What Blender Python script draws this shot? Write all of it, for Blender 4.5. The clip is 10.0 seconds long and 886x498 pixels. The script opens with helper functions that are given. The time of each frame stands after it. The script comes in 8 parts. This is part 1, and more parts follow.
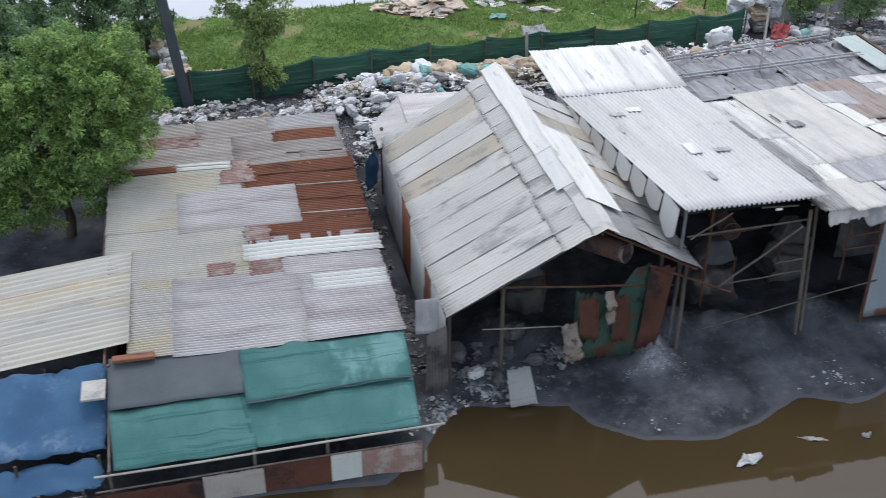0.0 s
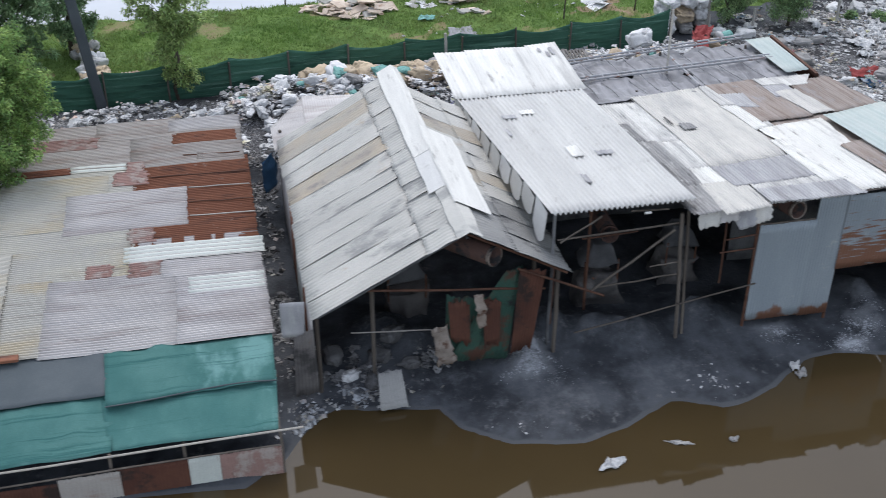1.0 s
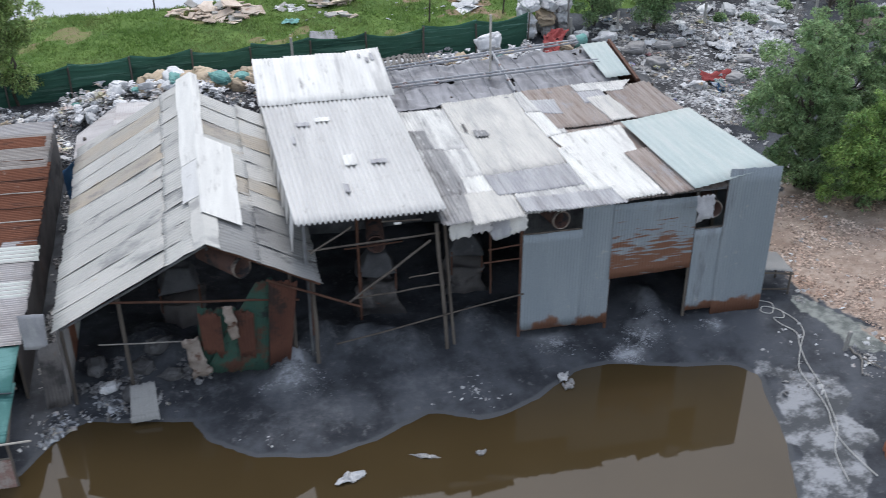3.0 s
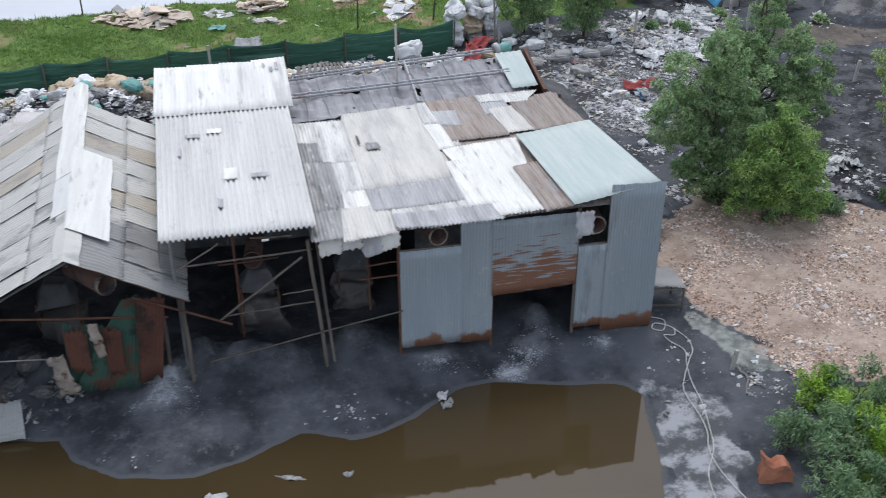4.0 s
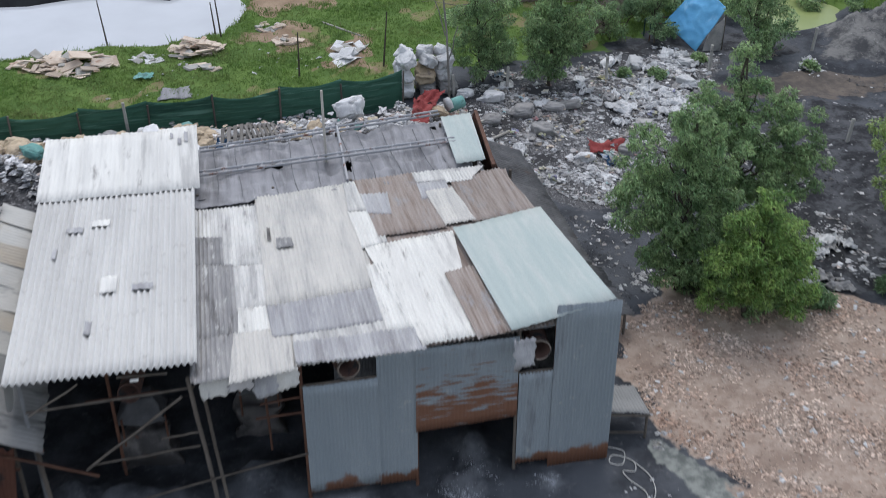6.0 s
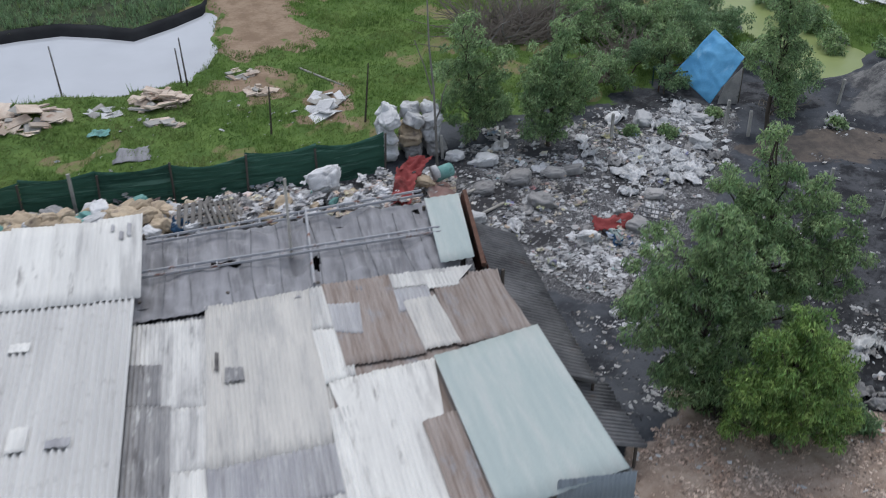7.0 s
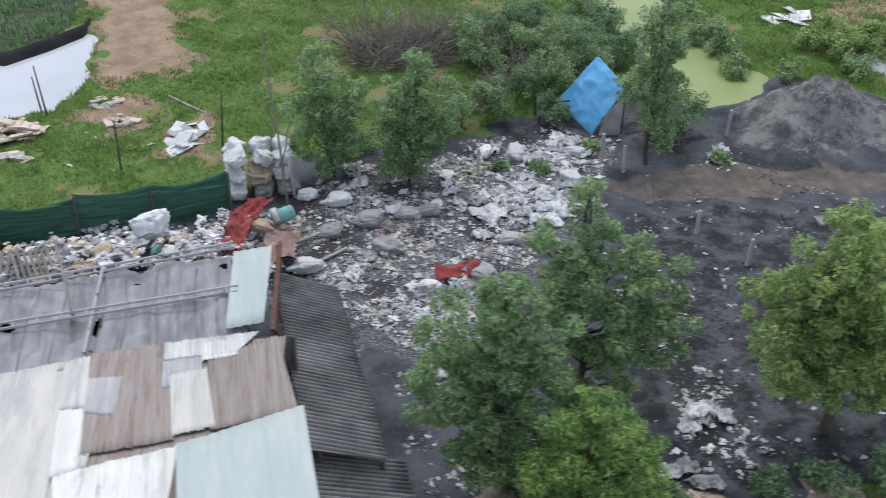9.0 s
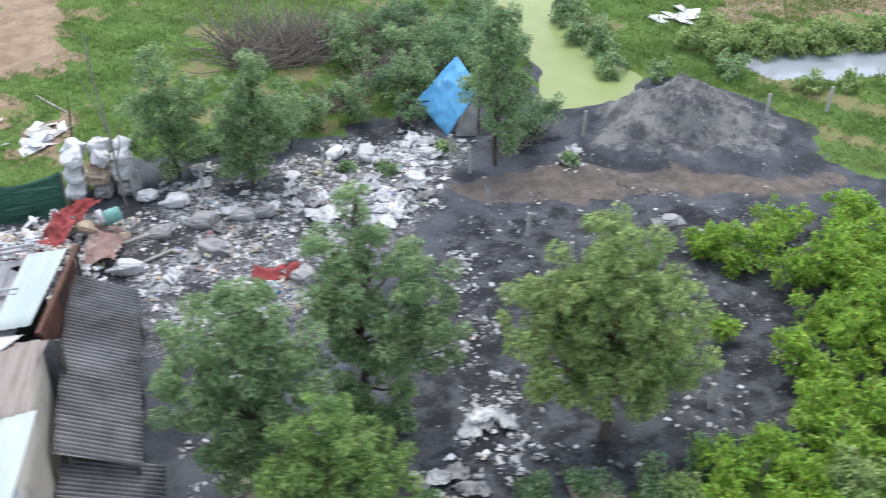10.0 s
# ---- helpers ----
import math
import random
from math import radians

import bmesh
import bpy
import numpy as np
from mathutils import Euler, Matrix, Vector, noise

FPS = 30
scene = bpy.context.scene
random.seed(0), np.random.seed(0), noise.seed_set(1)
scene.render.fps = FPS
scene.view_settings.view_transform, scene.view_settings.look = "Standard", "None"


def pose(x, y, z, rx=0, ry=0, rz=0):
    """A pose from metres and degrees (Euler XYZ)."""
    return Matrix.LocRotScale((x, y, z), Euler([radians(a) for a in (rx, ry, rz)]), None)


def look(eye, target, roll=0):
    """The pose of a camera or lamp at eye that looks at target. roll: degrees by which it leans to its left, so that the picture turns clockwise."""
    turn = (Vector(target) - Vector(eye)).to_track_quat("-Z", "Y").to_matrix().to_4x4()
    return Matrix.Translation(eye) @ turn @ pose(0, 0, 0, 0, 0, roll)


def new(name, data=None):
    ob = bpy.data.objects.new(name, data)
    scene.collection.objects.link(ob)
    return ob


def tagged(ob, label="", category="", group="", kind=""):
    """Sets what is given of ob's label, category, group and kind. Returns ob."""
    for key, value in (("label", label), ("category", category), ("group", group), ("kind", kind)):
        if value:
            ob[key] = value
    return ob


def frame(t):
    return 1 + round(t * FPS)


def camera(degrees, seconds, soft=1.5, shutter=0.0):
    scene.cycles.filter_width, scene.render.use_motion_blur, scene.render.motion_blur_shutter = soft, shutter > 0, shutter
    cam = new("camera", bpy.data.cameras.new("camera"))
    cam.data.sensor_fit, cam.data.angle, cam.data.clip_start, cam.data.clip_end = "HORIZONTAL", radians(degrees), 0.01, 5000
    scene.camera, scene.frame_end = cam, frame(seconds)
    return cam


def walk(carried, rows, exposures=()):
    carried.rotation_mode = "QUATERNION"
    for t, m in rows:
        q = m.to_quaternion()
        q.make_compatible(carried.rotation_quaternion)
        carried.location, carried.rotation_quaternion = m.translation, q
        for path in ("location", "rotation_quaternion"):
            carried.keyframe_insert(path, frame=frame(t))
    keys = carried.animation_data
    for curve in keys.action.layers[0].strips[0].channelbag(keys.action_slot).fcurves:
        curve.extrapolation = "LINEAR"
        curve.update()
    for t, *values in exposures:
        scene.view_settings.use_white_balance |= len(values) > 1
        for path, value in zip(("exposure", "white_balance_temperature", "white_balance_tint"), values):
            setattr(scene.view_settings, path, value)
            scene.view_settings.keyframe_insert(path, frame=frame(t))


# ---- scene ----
cam = camera(42.2, 10.0, 0.85, 0.5)
PATH = [
    (0, (-19.057, -20.614, 17.319), (-18.701, -18.966, 16.244), 0.3),
    (0.5, (-17.594, -20.915, 17.374), (-17.238, -19.267, 16.299), 0.4),
    (1, (-16.045, -21.191, 17.4), (-15.696, -19.542, 16.324), 0.2),
    (1.5, (-14.586, -21.461, 17.42), (-14.241, -19.811, 16.344), 0.1),
    (2, (-13.159, -21.686, 17.449), (-12.817, -20.036, 16.371), 0.1),
    (2.5, (-11.717, -21.916, 17.494), (-11.377, -20.267, 16.415), 0.1),
    (2.7, (-11.111, -21.967, 17.494), (-10.778, -20.317, 16.414), -0.1),
    (3.8, (-7.678, -22.007, 17.572), (-7.355, -20.354, 16.493), -0.3),
    (4, (-7.189, -21.932, 17.561), (-6.862, -20.281, 16.48), -0.1),
    (4.5, (-6.194, -21.596, 17.532), (-5.864, -19.946, 16.452), -0.1),
    (5, (-5.598, -20.79, 17.496), (-5.267, -19.14, 16.416), -0.1),
    (5.2, (-5.424, -20.341, 17.487), (-5.093, -18.691, 16.406), -0.1),
    (6.3, (-4.293, -15.771, 17.344), (-3.958, -14.122, 16.263), 0.0),
    (6.5, (-4.082, -14.731, 17.361), (-3.748, -13.082, 16.278), 0.0),
    (7, (-3.284, -12.648, 17.392), (-2.949, -11.003, 16.306), 0.1),
    (7.5, (-1.904, -11.402, 17.445), (-1.572, -9.758, 16.354), 0.0),
    (8, (-0.693, -10.891, 17.54), (-0.366, -9.249, 16.446), 0.0),
    (8.5, (0.304, -10.89, 17.554), (0.625, -9.247, 16.459), -0.1),
    (9, (1.895, -11.16, 17.592), (2.206, -9.516, 16.495), -0.3),
    (9.5, (4.246, -11.504, 17.625), (4.545, -9.861, 16.525), -0.4),
    (10, (7.175, -11.882, 17.613), (7.451, -10.237, 16.51), -0.8),
]
walk(cam, [(t, look(eye, target, roll)) for t, eye, target, roll in PATH], exposures=[(0, 0.4), (4.5, 0.39), (5.2, 0.28), (6.5, 0.0), (7.0, -0.1), (7.5, -0.04), (8.0, 0.1), (8.5, 0.22), (9.0, 0.36), (9.5, 0.58), (10.0, 0.9)])

# ---- world and light ----
world = bpy.data.worlds.new("overcast_sky")
scene.world = world
world.use_nodes = True
wn, wl = world.node_tree.nodes, world.node_tree.links
sky = wn.new("ShaderNodeTexSky")
sky.sky_type = "NISHITA"
sky.sun_disc = False
SUN_EL, SUN_AZ = 66.0, 12.0
sky.sun_elevation, sky.sun_rotation = radians(SUN_EL), radians(SUN_AZ)
sky.air_density, sky.dust_density, sky.ozone_density = 1.0, 1.5, 1.5
grey = wn.new("ShaderNodeHueSaturation")
grey.inputs["Saturation"].default_value = 0.48
wl.new(sky.outputs["Color"], grey.inputs["Color"])
back = wn["Background"]
back.inputs["Strength"].default_value = 0.24
wl.new(grey.outputs["Color"], back.inputs["Color"])
sun = bpy.data.lights.new("sun", "SUN")
sun.energy, sun.angle, sun.color = 0.6, radians(22), (1.0, 0.985, 0.965)
sun_ob = new("sun", sun)
az, el = radians(SUN_AZ), radians(SUN_EL)
sun_ob.matrix_world = look((math.sin(az) * math.cos(el) * 50, math.cos(az) * math.cos(el) * 50, math.sin(el) * 50), (0, 0, 0))


# ---- small builders ----
def thing(name, label, category, group="", kind="", at=(0, 0, 0)):
    ob = new(name)
    ob.location = at
    ob.empty_display_size = 0.2
    return tagged(ob, label, category, group, kind)


def mesh_ob(name, verts, faces, material, parent=None, label="", smooth=False):
    me = bpy.data.meshes.new(name)
    me.from_pydata([tuple(v) for v in verts], [], [tuple(f) for f in faces])
    me.materials.append(material)
    if smooth:
        me.polygons.foreach_set("use_smooth", [True] * len(me.polygons))
    me.update()
    ob = new(name, me)
    if parent is not None:
        ob.parent = parent
        ob.location = -Vector(parent.location) if parent.parent is None else (0, 0, 0)
    if label:
        ob["label"] = label
    return ob


def part(name, bm, material, parent=None, label="", smooth=False):
    me = bpy.data.meshes.new(name)
    bm.to_mesh(me)
    bm.free()
    me.materials.append(material)
    if smooth:
        me.polygons.foreach_set("use_smooth", [True] * len(me.polygons))
    ob = new(name, me)
    if parent is not None:
        ob.parent = parent
        ob.location = -Vector(parent.location) if parent.parent is None else (0, 0, 0)
    if label:
        ob["label"] = label
    return ob


def box_bm(bm, a, b):
    """A box from corner a to corner b, added to bm."""
    m = Matrix.Translation([(p + q) / 2 for p, q in zip(a, b)]) @ Matrix.Diagonal([abs(q - p) for p, q in zip(a, b)] + [1])
    return bmesh.ops.create_cube(bm, size=1, matrix=m)


def box(name, a, b, material, parent=None, label="", bevel=0.0):
    bm = bmesh.new()
    box_bm(bm, a, b)
    if bevel:
        bmesh.ops.bevel(bm, geom=bm.edges[:], offset=bevel, segments=1, affect="EDGES")
    return part(name, bm, material, parent, label)


def beam(name, a, b, r, material, parent=None, label="", sides=6, r2=None, bend=0.0, seed=0):
    """A bar from a to b, a little crooked if bend is given."""
    rnd = random.Random(seed)
    a, b = Vector(a), Vector(b)
    n = 5 if bend else 2
    d = (b - a).normalized()
    u = d.orthogonal().normalized()
    w = d.cross(u)
    verts, faces = [], []
    for i in range(n):
        f = i / (n - 1)
        c = a.lerp(b, f)
        if 0 < i < n - 1:
            c = c + u * rnd.uniform(-bend, bend) + w * rnd.uniform(-bend, bend)
        rr = r + ((r if r2 is None else r2) - r) * f
        for k in range(sides):
            t = 2 * math.pi * k / sides
            verts.append(c + (u * math.cos(t) + w * math.sin(t)) * rr)
    for i in range(n - 1):
        for k in range(sides):
            k2 = (k + 1) % sides
            faces.append((i * sides + k, i * sides + k2, (i + 1) * sides + k2, (i + 1) * sides + k))
    faces.append(tuple(range(sides))[::-1])
    faces.append(tuple((n - 1) * sides + k for k in range(sides)))
    return mesh_ob(name, verts, faces, material, parent, label, smooth=sides > 6)


def rope(name, pts, r, material, parent=None, label="", sides=5):
    """A round line through points, smoothed."""
    P = [Vector(p) for p in pts]
    fine = []
    for i in range(len(P) - 1):
        p0, p1, p2, p3 = P[max(i - 1, 0)], P[i], P[i + 1], P[min(i + 2, len(P) - 1)]
        for k in range(5):
            t = k / 5
            fine.append(0.5 * ((2 * p1) + (p2 - p0) * t + (2 * p0 - 5 * p1 + 4 * p2 - p3) * t * t + (3 * p1 - p0 - 3 * p2 + p3) * t ** 3))
    fine.append(P[-1])
    verts, faces = [], []
    for i, c in enumerate(fine):
        d = (fine[min(i + 1, len(fine) - 1)] - fine[max(i - 1, 0)]).normalized()
        u = d.cross(Vector((0.13, 0.2, 1))).normalized()
        w = d.cross(u)
        for k in range(sides):
            t = 2 * math.pi * k / sides
            verts.append(c + (u * math.cos(t) + w * math.sin(t)) * r)
    for i in range(len(fine) - 1):
        for k in range(sides):
            k2 = (k + 1) % sides
            faces.append((i * sides + k, i * sides + k2, (i + 1) * sides + k2, (i + 1) * sides + k))
    return mesh_ob(name, verts, faces, material, parent, label, smooth=True)


def sheet(parent, corners, material, pitch=0.076, amp=0.009, lift=0.0, name="roof_sheet", label="", sag=0.012, rag=0.0, thick=0.004, rows=6, seed=None, curl=0.0, nest=False):
    """A corrugated sheet over the four corners p0, p1, p2, p3. The waves follow one another from p0 to p1 and run straight from p0 to p3; with nest, all sheets share their waves along y, or along x, and lie snug."""
    p = [Vector(c) for c in corners]
    seed = seed if seed is not None else int(abs(p[0].x * 91 + p[0].y * 57 + p[1].x * 31 + p[2].y * 13) * 10)
    rnd = random.Random(seed)
    width = ((p[1] - p[0]).length + (p[2] - p[3]).length) / 2
    per = 6 if nest or pitch >= 0.2 else 4
    nu = max(4, int(round(width / pitch * per)))
    nrm = (p[1] - p[0]).cross(p[3] - p[0]).normalized()
    if nrm.z < -0.05 or (abs(nrm.z) <= 0.05 and nrm.y > 0):
        nrm = -nrm
    run = (p[3] - p[0]).normalized()
    off = rnd.uniform(0, 100)
    # a second small copy of the outline makes the underside
    top, n = [], nu + 1
    jag = [rnd.uniform(-rag, rag) for _ in range(n)]
    jag2 = [rnd.uniform(-rag, rag) for _ in range(n)]
    for k in range(2, n):
        jag[k] = jag[k] * 0.35 + jag[k - 1] * 0.65
        jag2[k] = jag2[k] * 0.35 + jag2[k - 1] * 0.65
    for j in range(rows + 1):
        v = j / rows
        for i in range(n):
            u = i / nu
            c = (p[0] * (1 - u) + p[1] * u) * (1 - v) + (p[3] * (1 - u) + p[2] * u) * v
            wave = math.sin(2 * math.pi * (c.x / pitch if nest == "x" else c.y / pitch if nest else i / per) + 0.4)
            bend = noise.noise(Vector((c.x * 0.55, c.y * 0.4, 7.7)) if nest else Vector((u * width * 0.7 + off, v * 3.0, off))) * sag
            edge = curl * (max(0, 0.12 - v) / 0.12) ** 2 * noise.noise(Vector((u * width * 1.3, off, 0)))
            c = c + nrm * (lift + amp * wave + bend + edge)
            if j == 0:
                c = c + run * jag[i]
            if j == rows:
                c = c + run * jag2[i]
            top.append(c)
    verts = top + [c - nrm * thick for c in top]
    N = len(top)
    faces = []
    for j in range(rows):
        for i in range(nu):
            a, b, c2, d = j * n + i, j * n + i + 1, (j + 1) * n + i + 1, (j + 1) * n + i
            faces.append((a, b, c2, d))
            faces.append((N + d, N + c2, N + b, N + a))
    for i in range(nu):
        faces.append((i + 1, i, N + i, N + i + 1))
        q = rows * n
        faces.append((q + i, q + i + 1, N + q + i + 1, N + q + i))
    return mesh_ob(name, verts, faces, material, parent, label, smooth=True)


def cloth(parent, corners, material, name="tarpaulin", nu=20, nv=14, ripple=0.05, freq=1.2, sag=0.0, thick=0.006, label="", seed=0, rag=0.0, across=1.0, sharp=0.0, holes=(), loose=0.0):
    """A hanging or lying cloth over four corners, with folds and a little thickness; holes are torn out round (u, v, radius u, radius v)."""
    p = [Vector(c) for c in corners]
    rnd = random.Random(seed)
    nrm = (p[1] - p[0]).cross(p[3] - p[0]).normalized()
    if nrm.z < 0:
        nrm = -nrm
    wide, deep = (p[1] - p[0]).length, (p[3] - p[0]).length
    top = []
    for j in range(nv + 1):
        v = j / nv
        for i in range(nu + 1):
            u = i / nu
            c = (p[0] * (1 - u) + p[1] * u) * (1 - v) + (p[3] * (1 - u) + p[2] * u) * v
            f = noise.fractal(Vector((u * wide * freq * across, v * deep * freq, seed * 3.7)), 1.0, 2.0, 3)
            if sharp:
                f += sharp * (1 - 3 * abs(noise.noise(Vector((u * wide * freq * 1.6 + 9, v * deep * freq * 1.6, seed * 1.9)))))
            c = c + nrm * (f * ripple) - Vector((0, 0, sag * 4 * u * (1 - u) * (0.5 + 2 * v * (1 - v))))
            if loose:
                q = Vector((u * 2.2, v * 2.2, seed * 5.3))
                c = c + (p[1] - p[0]) * (loose * noise.noise(q)) + (p[3] - p[0]) * (loose * noise.noise(q + Vector((7, 3, 0)))) - (c - (p[0] + p[2]) / 2) * (loose * 2.4 * (abs(u - 0.5) * abs(v - 0.5) * 4))
            if rag and j in (0, nv):
                c = c + (p[3] - p[0]).normalized() * rnd.uniform(-rag, rag)
            if rag and i in (0, nu):
                c = c + (p[1] - p[0]).normalized() * rnd.uniform(-rag, rag)
            top.append(c)
    N, n = len(top), nu + 1
    verts = top + [c - nrm * thick for c in top]
    faces = []
    for j in range(nv):
        for i in range(nu):
            if any(((i + 0.5) / nu - hu) ** 2 / ru ** 2 + ((j + 0.5) / nv - hv) ** 2 / rv ** 2 < 1 for hu, hv, ru, rv in holes):
                continue
            a, b, c2, d = j * n + i, j * n + i + 1, (j + 1) * n + i + 1, (j + 1) * n + i
            faces += [(a, b, c2, d), (N + d, N + c2, N + b, N + a)]
    for i in range(nu):
        q = nv * n
        faces += [(i + 1, i, N + i, N + i + 1), (q + i, q + i + 1, N + q + i + 1, N + q + i)]
    for j in range(nv):
        faces += [(j * n, (j + 1) * n, N + (j + 1) * n, N + j * n), ((j + 1) * n + nu, j * n + nu, N + j * n + nu, N + (j + 1) * n + nu)]
    return mesh_ob(name, verts, faces, material, parent, label, smooth=True)


# ---- materials ----
def surface(name, c1, c2, scale=2.0, rough=0.75, metal=0.0, c3=None, amount=0.3, c3_scale=0.8, edge=0.12, stretch=(1, 1, 1), bump=0.15, bump_scale=30.0, vary=0.12, grain=0.12, grain_scale=60.0, spec=0.3, c4=None, amount4=0.2, c4_scale=2.5, stretch4=(1, 1, 1), through_light=0.0, island=False, hue_vary=0.0):
    """Two colours in soft patches, up to two stains with ragged edges, fine grain and relief; copies differ a little in tone."""
    m = bpy.data.materials.new(name)
    m.use_nodes = True
    N, L = m.node_tree.nodes, m.node_tree.links
    bsdf = N["Principled BSDF"]
    tc = N.new("ShaderNodeTexCoord")
    info = N.new("ShaderNodeObjectInfo")
    shift = N.new("ShaderNodeVectorMath")
    shift.operation = "MULTIPLY_ADD"
    shift.inputs[1].default_value = (1, 1, 1)
    scl = N.new("ShaderNodeVectorMath")
    scl.operation = "SCALE"
    scl.inputs[0].default_value = (37.0, 19.0, 11.0)
    L.new(info.outputs["Random"], scl.inputs["Scale"])
    L.new(tc.outputs["Object"], shift.inputs[0])
    L.new(scl.outputs[0], shift.inputs[2])

    def noise_at(sc, st=(1, 1, 1), detail=4.0, rough_=0.6):
        mp = N.new("ShaderNodeVectorMath")
        mp.operation = "MULTIPLY"
        mp.inputs[1].default_value = st
        L.new(shift.outputs[0], mp.inputs[0])
        nz = N.new("ShaderNodeTexNoise")
        nz.inputs["Scale"].default_value, nz.inputs["Detail"].default_value, nz.inputs["Roughness"].default_value = sc, detail, rough_
        L.new(mp.outputs[0], nz.inputs["Vector"])
        return nz.outputs["Fac"]

    def ramp(fac, lo, hi):
        r = N.new("ShaderNodeMapRange")
        r.interpolation_type = "SMOOTHSTEP"
        r.inputs["From Min"].default_value, r.inputs["From Max"].default_value = lo, hi
        L.new(fac, r.inputs["Value"])
        return r.outputs[0]

    def mix(fac, a, b, blend="MIX"):
        x = N.new("ShaderNodeMix")
        x.data_type, x.blend_type = "RGBA", blend
        for sock, val in ((x.inputs[0], fac), (x.inputs[6], a), (x.inputs[7], b)):
            if isinstance(val, bpy.types.NodeSocket):
                L.new(val, sock)
            else:
                sock.default_value = val if isinstance(val, float) else (*val, 1)
        return x.outputs[2]

    col = mix(ramp(noise_at(scale, stretch), 0.3, 0.7), c1, c2)
    if c3:
        col = mix(ramp(noise_at(c3_scale, stretch, 6.0, 0.65), 0.72 - 0.44 * amount - edge / 2, 0.72 - 0.44 * amount + edge / 2), col, c3)
    if c4:
        col = mix(ramp(noise_at(c4_scale, stretch4, 6.0, 0.7), 0.72 - 0.44 * amount4 - edge / 2, 0.72 - 0.44 * amount4 + edge / 2), col, c4)
    g = ramp(noise_at(grain_scale, (1, 1, 1), 3.0), 0.25, 0.75)
    gm = N.new("ShaderNodeMapRange")
    gm.inputs["To Min"].default_value, gm.inputs["To Max"].default_value = 1 - grain, 1 + grain
    L.new(g, gm.inputs["Value"])
    hsv = N.new("ShaderNodeHueSaturation")
    rnd = info.outputs["Random"]
    if island:
        geo = N.new("ShaderNodeNewGeometry")
        rnd = geo.outputs["Random Per Island"]
    vm = N.new("ShaderNodeMapRange")
    vm.inputs["To Min"].default_value, vm.inputs["To Max"].default_value = 1 - vary, 1 + vary
    L.new(rnd, vm.inputs["Value"])
    mul = N.new("ShaderNodeMath")
    mul.operation = "MULTIPLY"
    L.new(gm.outputs[0], mul.inputs[0])
    L.new(vm.outputs[0], mul.inputs[1])
    L.new(mul.outputs[0], hsv.inputs["Value"])
    if hue_vary:
        hm = N.new("ShaderNodeMapRange")
        hm.inputs["To Min"].default_value, hm.inputs["To Max"].default_value = 0.5 - hue_vary, 0.5 + hue_vary
        sw = N.new("ShaderNodeMath")
        sw.operation = "FRACT"
        m7 = N.new("ShaderNodeMath")
        m7.operation = "MULTIPLY"
        m7.inputs[1].default_value = 7.3
        L.new(rnd, m7.inputs[0])
        L.new(m7.outputs[0], sw.inputs[0])
        L.new(sw.outputs[0], hm.inputs["Value"])
        L.new(hm.outputs[0], hsv.inputs["Hue"])
    L.new(col, hsv.inputs["Color"])
    L.new(hsv.outputs["Color"], bsdf.inputs["Base Color"])
    bsdf.inputs["Roughness"].default_value = rough
    bsdf.inputs["Metallic"].default_value = metal
    bsdf.inputs["Specular IOR Level"].default_value = spec
    if bump:
        b = N.new("ShaderNodeBump")
        b.inputs["Strength"].default_value = bump
        b.inputs["Distance"].default_value = 0.03
        L.new(noise_at(bump_scale, (1, 1, 1), 5.0), b.inputs["Height"])
        L.new(b.outputs[0], bsdf.inputs["Normal"])
    if through_light:
        tr = N.new("ShaderNodeBsdfTranslucent")
        L.new(hsv.outputs["Color"], tr.inputs["Color"])
        ms = N.new("ShaderNodeMixShader")
        ms.inputs[0].default_value = through_light
        L.new(bsdf.outputs[0], ms.inputs[1])
        L.new(tr.outputs[0], ms.inputs[2])
        L.new(ms.outputs[0], N["Material Output"].inputs["Surface"])
    return m


RUST = (0.16, 0.062, 0.035)
SOOT = (0.03, 0.03, 0.032)
M = {}
M["white_cement"] = surface("white_cement_sheet", (0.59, 0.59, 0.575), (0.51, 0.51, 0.5), 0.8, 0.85, c3=(0.42, 0.415, 0.405), amount=0.14, c3_scale=0.7, edge=0.3, vary=0.05, stretch=(3, 0.2, 1), c4=(0.3, 0.29, 0.28), amount4=0.05, c4_scale=3)
M["bright_white"] = surface("bright_white_sheet", (0.69, 0.685, 0.65), (0.59, 0.585, 0.56), 1.0, 0.8, c3=(0.44, 0.435, 0.42), amount=0.24, c3_scale=0.8, edge=0.2, vary=0.06, stretch=(4, 0.3, 1), c4=(0.27, 0.26, 0.25), amount4=0.13, c4_scale=1.6, stretch4=(3, 0.5, 1))
M["old_cement"] = surface("weathered_cement_sheet", (0.43, 0.425, 0.4), (0.49, 0.48, 0.45), 1.2, 0.9, c3=(0.3, 0.3, 0.29), amount=0.28, c3_scale=1.1, stretch=(0.3, 1, 1), vary=0.08, c4=(0.42, 0.36, 0.29), amount4=0.14, c4_scale=0.9)
M["grey_cement"] = surface("sooty_cement_sheet", (0.232, 0.232, 0.228), (0.28, 0.28, 0.272), 1.2, 0.9, c3=(0.144, 0.144, 0.144), amount=0.35, c3_scale=1.5, stretch=(0.3, 1, 1), vary=0.08)
M["beige"] = surface("beige_sheet", (0.562, 0.545, 0.508), (0.486, 0.475, 0.448), 0.9, 0.8, c3=(0.389, 0.383, 0.373), amount=0.3, c3_scale=1.0, edge=0.25, stretch=(3, 0.35, 1), vary=0.05, c4=(0.292, 0.286, 0.286), amount4=0.12, c4_scale=1.4, stretch4=(5, 0.4, 1))
